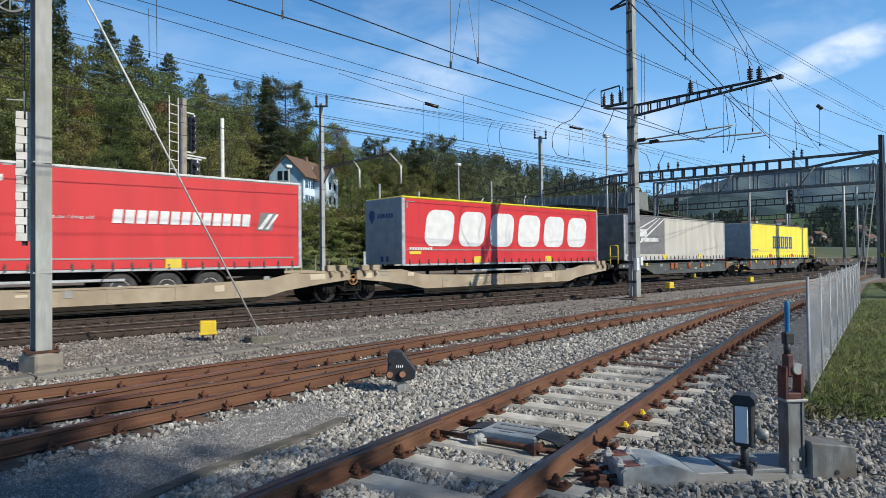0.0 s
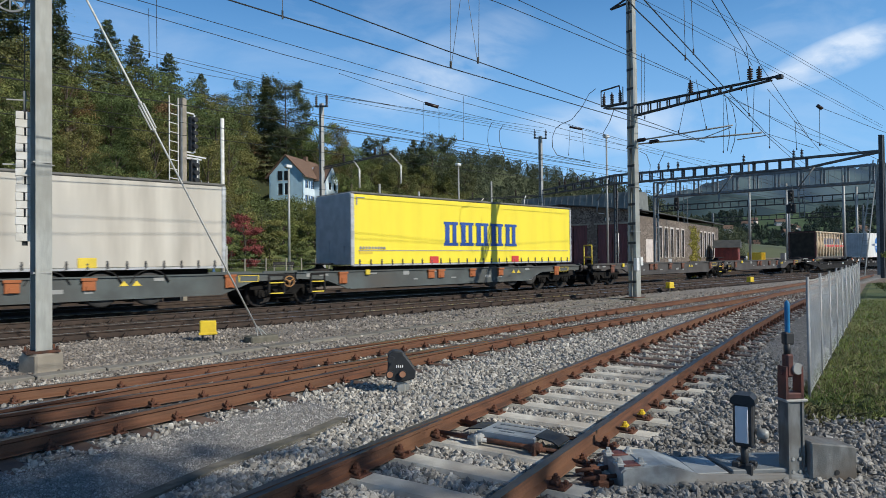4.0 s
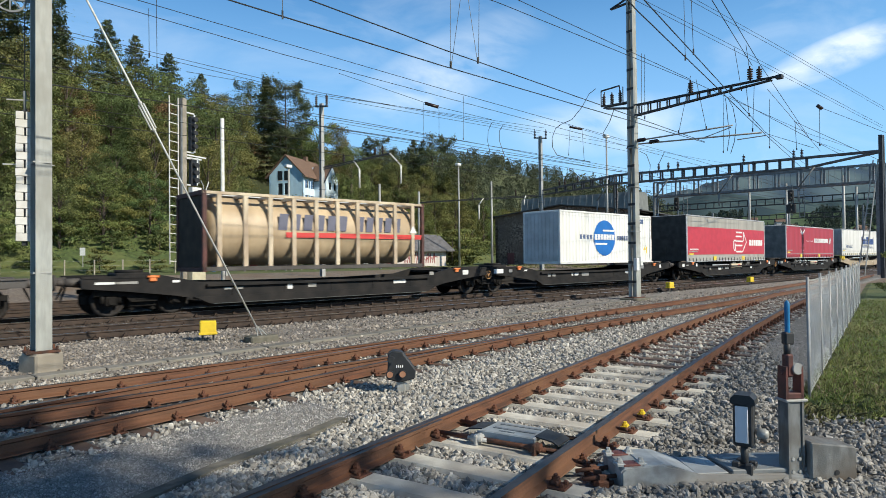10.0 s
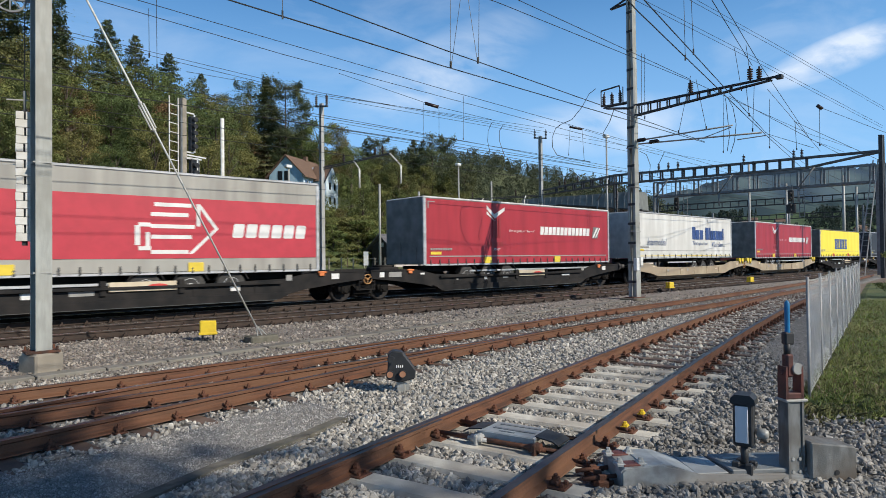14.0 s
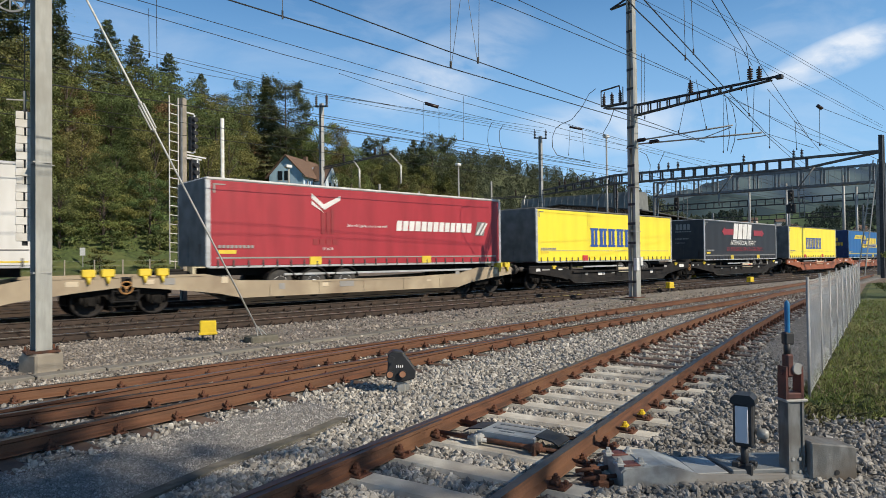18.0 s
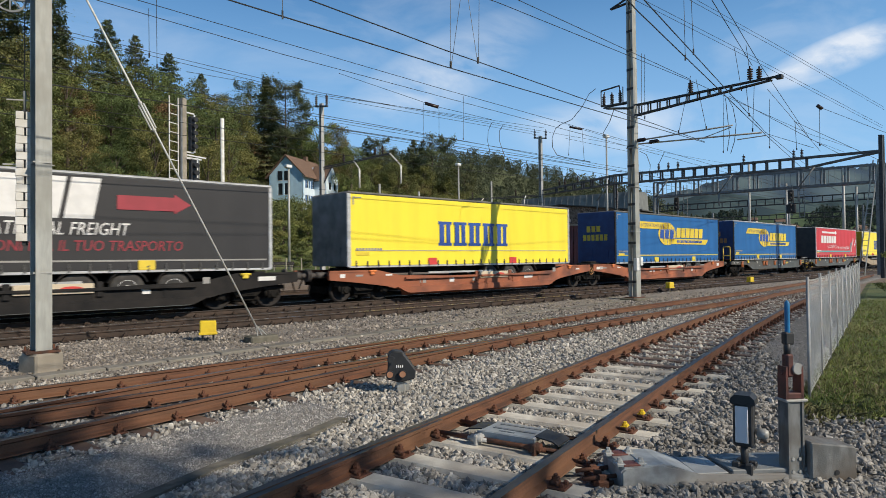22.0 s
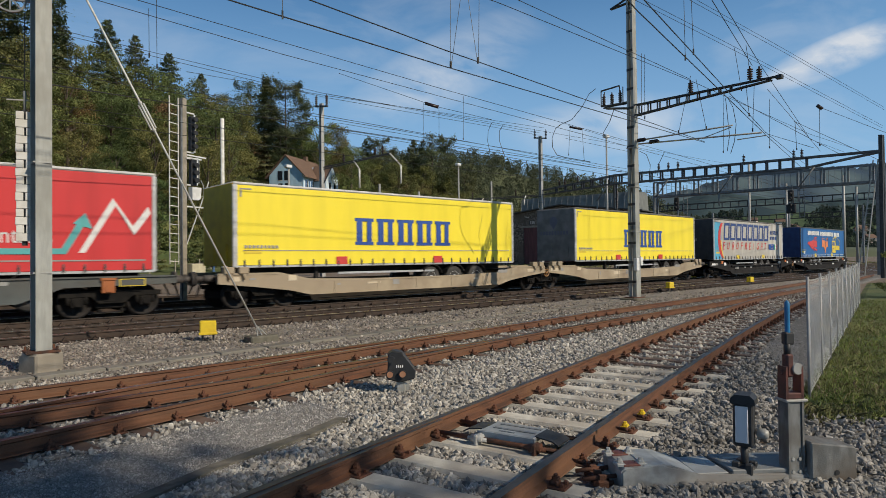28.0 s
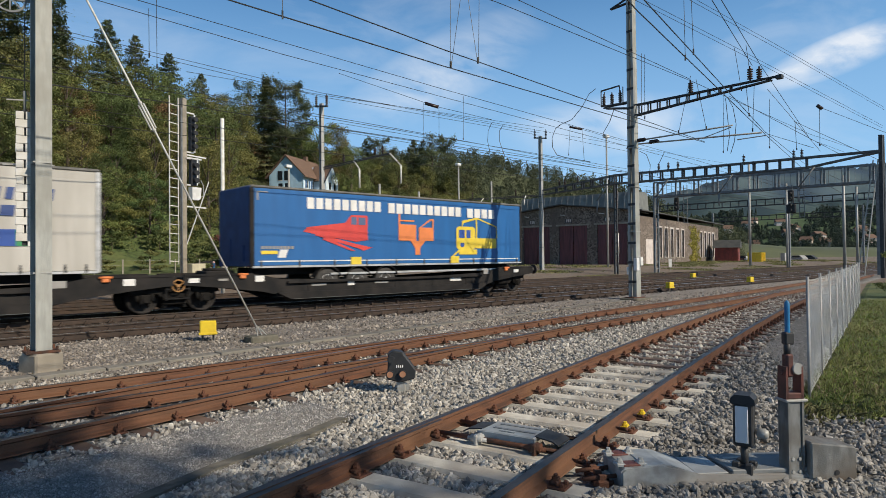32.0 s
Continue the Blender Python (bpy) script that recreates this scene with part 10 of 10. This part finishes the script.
# ---------------------------------------------------------------- loose ballast
def stones(name, zone, n, r0, r1, size, z_base, material, label, seed, power=1.5):
    """Angular stones strewn where zone(x, y) holds, thinning out with distance."""
    rs = np.random.RandomState(seed)
    u = rs.rand(n)
    q = 2.0 - power
    r = (r0 ** q + u * (r1 ** q - r0 ** q)) ** (1 / q)
    az = AZ + rs.uniform(-0.68, 0.68, n)
    x, y = r * np.cos(az), r * np.sin(az)
    keep = zone(x, y)
    x, y, r = x[keep], y[keep], r[keep]
    n = len(x)
    g = (1 + 5 ** 0.5) / 2
    corners = np.array([(-1, g, 0), (1, g, 0), (-1, -g, 0), (1, -g, 0), (0, -1, g), (0, 1, g), (0, -1, -g), (0, 1, -g), (g, 0, -1), (g, 0, 1), (-g, 0, -1), (-g, 0, 1)]) / 1.62
    jit = rs.uniform(0.62, 1.22, (n, 12, 1)) * (1 + rs.normal(0, 0.12, (n, 12, 3)))
    s = size * rs.uniform(0.6, 1.2, n) * rs.choice([1.0, 1.0, 1.3], n)
    # splintered: thin one way, long another
    shape = np.stack([rs.uniform(0.40, 0.72, n), rs.uniform(0.62, 0.95, n), rs.uniform(0.85, 1.30, n)], 1)
    v = corners[None] * jit * s[:, None, None] * shape[:, None, :]
    ax = rs.normal(0, 1, (n, 4))
    ax /= np.linalg.norm(ax, axis=1)[:, None]
    w, i, j, k = ax.T
    R = np.stack([1 - 2 * (j * j + k * k), 2 * (i * j - k * w), 2 * (i * k + j * w), 2 * (i * j + k * w), 1 - 2 * (i * i + k * k), 2 * (j * k - i * w), 2 * (i * k - j * w), 2 * (j * k + i * w), 1 - 2 * (i * i + j * j)], 1).reshape(n, 3, 3)
    v = np.einsum("nij,nkj->nki", R, v)
    z = (z_base(x, y) if callable(z_base) else z_base) + s * rs.uniform(-0.85, 0.72, n)
    v += np.stack([x, y, z], 1)[:, None, :]
    ft = np.array([(0, 11, 5), (0, 5, 1), (0, 1, 7), (0, 7, 10), (0, 10, 11), (1, 5, 9), (5, 11, 4), (11, 10, 2), (10, 7, 6), (7, 1, 8),
                   (3, 9, 4), (3, 4, 2), (3, 2, 6), (3, 6, 8), (3, 8, 9), (4, 9, 5), (2, 4, 11), (6, 2, 10), (8, 6, 7), (9, 8, 1)], np.int32)
    idx = (ft[None] + (np.arange(n, dtype=np.int32) * 12)[:, None, None]).reshape(-1)
    me = bpy.data.meshes.new(name)
    me.vertices.add(n * 12)
    me.vertices.foreach_set("co", v.astype(np.float32).ravel())
    me.loops.add(n * 60)
    me.loops.foreach_set("vertex_index", idx)
    me.polygons.add(n * 20)
    me.polygons.foreach_set("loop_start", np.arange(0, n * 60, 3, dtype=np.int32))
    me.polygons.foreach_set("loop_total", np.full(n * 20, 3, dtype=np.int32))
    me.polygons.foreach_set("use_smooth", np.zeros(n * 20, dtype=bool))
    me.materials.append(material)
    me.update(calc_edges=True)
    return tagged(new(name, me), label, "ballast", kind="stuff")


def v_near(x):
    return np.where(x < 34, 2.8853 + 0.30765 * x - 0.001512 * x * x, 11.6 + 0.205 * (x - 34))


def v_d(x):
    return np.where(x < 18, 6.835 + 0.24898 * x - 0.0041467 * x * x, 9.97 + 0.1 * (x - 18) + 0.0010 * (x - 18) ** 2)


def v_a(x):
    return np.where(x < 15.5, 9.645 + 0.042 * x + 0.0038 * x * x, v_d(x) + 1.53)


SLEEPERS = np.array(sorted(o.location.x for o in near_track.children if o.name.startswith("sleeper")))
SLEEPERS_M = np.array(sorted(o.location.x for o in middle_track.children if o.name.startswith("sleeper")))


def zone_near(x, y):
    off = (y - v_near(x)) * 0.955
    th = np.arctan(0.30765 - 0.003 * x)
    xc = x + off * np.sin(th)
    gap = np.abs(xc[:, None] - SLEEPERS[None]).min(1) * 1.04
    on_sleeper = (off > -1.30) & (off < 0.99) & (gap < 0.150)
    on_rail = np.abs(np.abs(off) - 0.7525) < 0.10
    upper = np.where(x > 3.9, v_d(x) - 0.42, 4.35 + 0.50 * x - 0.012 * x * x - 0.09)
    machine = (np.abs((x - 4.86) * 0.804 - (y - 2.62) * 0.595) < 1.0) & (np.abs((x - 4.86) * 0.595 + (y - 2.62) * 0.804) < 0.28)
    lock = (np.abs(off - 0.05) < 0.66) & (np.abs(xc - 4.35) < 0.22)
    fence_y = 2.98 + 0.2507 * (x - 8.55) - 0.3
    low = np.where(x < 7.0, fence_y - 1.4, v_near(x) - np.clip(1.97 - (x - 9.3) * 0.2 + 0.12 * np.sin(x * 7.0), 1.3, 4.0))
    low = np.where(0.6517 * x + 0.7585 * y < 7.0, -5.0, low)
    return (y > low) & (y < upper) & ~on_sleeper & ~on_rail & ~machine & ~lock & (x < 31)


def zone_middle(x, y):
    d, a = v_d(x), v_a(x)
    # the sleepers lie askew by four fifths of the rail's turn
    turn = np.tan(0.8 * np.arctan((v_d(x + 0.1) - v_d(x - 0.1)) / 0.2))
    gap = np.abs((x + (y - (d + a) / 2) * turn)[:, None] - SLEEPERS_M[None]).min(1)
    rails = (np.abs(y - d) < 0.09) | (np.abs(y - a) < 0.09) | ((x < 15) & ((np.abs(y - d - 1.52) < 0.09) | (np.abs(y - a + 1.52) < 0.09)))
    return (y > d - 0.55) & (y < a + 1.3) & ~rails & ~((gap < 0.11) & (y > d - 0.4) & (y < a + 0.4)) & (x > -2) & (x < 34)


def zone_far(x, y):
    trough = np.abs(y - (11.22 + 0.139 * x)) < 0.16
    return (y > v_a(x) + 1.0) & (y < 15.3 + 0.00085 * x * x) & ~trough & (x > -2) & (x < 40)


def far_level(x, y):
    """The strip rises towards the running lines."""
    return -0.190 + 0.100 * np.clip((y - v_a(x) - 0.95) / 4.3, 0, 1)


def zone_main(x, y):
    base = 17.1 + 0.00085 * x * x
    rails = (np.abs(np.abs(y - base) - 0.7525) < 0.09)
    return (y > base - 2.1) & (y < base + 6.0) & ~rails & (x > -2) & (x < 45)


M["grain"] = mat("pale_grit_grain", (0.45, 0.432, 0.405), (0.28, 0.267, 0.25), rough=0.85, scale=6, island=0.5)
M["stone_rust"] = mat("rust_brown_stone", (0.125, 0.103, 0.086), (0.062, 0.050, 0.042), rough=0.92, scale=2.0, island=0.5)
def near_level(x, y):
    """The stones lie higher over the far ends of the sleepers."""
    off = (y - v_near(x)) * 0.955
    return -0.200 + 0.048 * np.clip((off - 0.90) / 0.12, 0, 1) * np.clip((1.75 - off) / 0.4, 0, 1)


stones("ballast_stones", lambda x, y: zone_near(x, y) & (y > v_near(x) - 0.8), 230000, 3.0, 30, 0.0285, near_level, M["stone"], "angular grey crushed stones round the siding", 1)
M["stone_darker"] = mat("darker_ballast_stone", (0.34, 0.325, 0.298), (0.175, 0.168, 0.153), rough=0.93, scale=9, island=0.42, bump=0.3, bump_scale=90)
stones("ballast_stones_soiled", lambda x, y: zone_near(x, y) & (y <= v_near(x) - 0.8), 130000, 3.0, 28, 0.0285, -0.199, M["stone_darker"], "darker crushed stones beside the siding", 7)


def heap(x, y):
    """Level of the stones heaped over the sleeper ends and against the point machine."""
    off = (y - v_near(x)) * 0.955
    lump = 0.5 + 0.5 * np.sin(x * 4.3 + 1.3 * np.sin(y * 5.0)) * np.sin(y * 4.9 + x)
    side = np.clip((-1.10 - off) / 0.18, 0, 1) * np.clip((1.95 + off) / 0.4, 0, 1)
    v = (x - 4.86) * 0.595 + (y - 2.62) * 0.804
    front = np.clip((0.75 - np.abs(v)) / 0.4, 0, 1)
    return np.where(np.abs(v) < 0.8, -0.205 + 0.035 * front, -0.195 + (0.030 + 0.024 * lump) * side)


def zone_heap(x, y):
    off = (y - v_near(x)) * 0.955
    u, v = (x - 4.86) * 0.804 - (y - 2.62) * 0.595, (x - 4.86) * 0.595 + (y - 2.62) * 0.804
    by_rail = (off < -1.12) & (off > -1.95) & (x > 3.0) & ~((np.abs(u) < 1.05) & (np.abs(v) < 0.27))
    by_machine = (u > -0.62) & (u < 1.35) & (np.abs(v) > 0.262) & (np.abs(v) < 0.75) & (off < -0.88)
    return by_rail | by_machine


stones("ballast_heap", zone_heap, 95000, 3.6, 12, 0.0265, heap, M["stone_darker"], "crushed stones heaped over sleeper ends and machine foot", 11)


def zone_path(x, y):
    return (y < v_d(x) - 0.45) & (y > 4.35 + 0.50 * x - 0.012 * x * x - 0.05) & (x < 4.0) & (x > 0)


stones("grit_grains", zone_path, 140000, 5.0, 10, 0.0072, -0.176, M["grain"], "fine pale grit grains on the walkway", 6, 1.2)


def zone_lever_path(x, y):
    return (y < v_near(x) - 1.3) & (y > 2.98 + 0.2507 * (x - 8.55) + 0.25) & (x > 8.8) & (x < 20)


stones("lever_path_grains", zone_lever_path, 50000, 8.5, 21, 0.010, -0.192, M["grain"], "fine grit grains on the path beside the fence", 12, 1.2)
stones("ballast_stones_points", zone_middle, 80000, 6.0, 36, 0.027, -0.178, M["stone"], "angular grey crushed stones between the points' rails", 2, 1.2)
stones("ballast_stones_brown", zone_far, 150000, 9.5, 42, 0.025, far_level, M["stone_brown"], "brownish crushed stones between the lines", 3, 1.2)
stones("ballast_stones_strip", lambda x, y: zone_far(x, y) & (x + y > 22), 110000, 13, 44, 0.042, lambda x, y: far_level(x, y) - 0.012, M["stone_brown"], "brownish crushed stones farther along between the lines", 21, 1.0)
stones("ballast_stones_siding", lambda x, y: zone_near(x, y) & (x > 9.5), 110000, 10, 32, 0.040, -0.205, M["stone"], "angular grey crushed stones farther along the siding", 22, 1.0)
stones("ballast_stones_main", zone_main, 32000, 14, 50, 0.030, -0.185, M["stone_rust"], "rust-brown crushed stones under the running lines", 4, 1.2)


# ---------------------------------------------------------------- what moves
def motions():
    times = [round(0.4 * i, 3) for i in range(81)]
    for ob, s0 in MOVERS:
        rows = []
        for t in times:
            s = s0 - run(t)
            a, th = main_line(s)
            b, _ = main_line(s + ob.get("span", 13.6))
            rows.append((t, pose(a.x, a.y, 0.0, 0, 0, math.degrees(math.atan2(b.y - a.y, b.x - a.x)))))
        walk(ob, rows)
    # the wheelsets roll alike: one turn per circumference
    first = SETS[0]
    walk(first, [(k / FPS, Matrix.Rotation(-run(k / FPS) / 0.465, 4, "Y")) for k in range(32 * FPS + 1)])
    for w in SETS[1:]:
        w.rotation_mode = "QUATERNION"
        keys = w.animation_data_create()
        keys.action = first.animation_data.action
        keys.action_slot = first.animation_data.action_slot


motions()
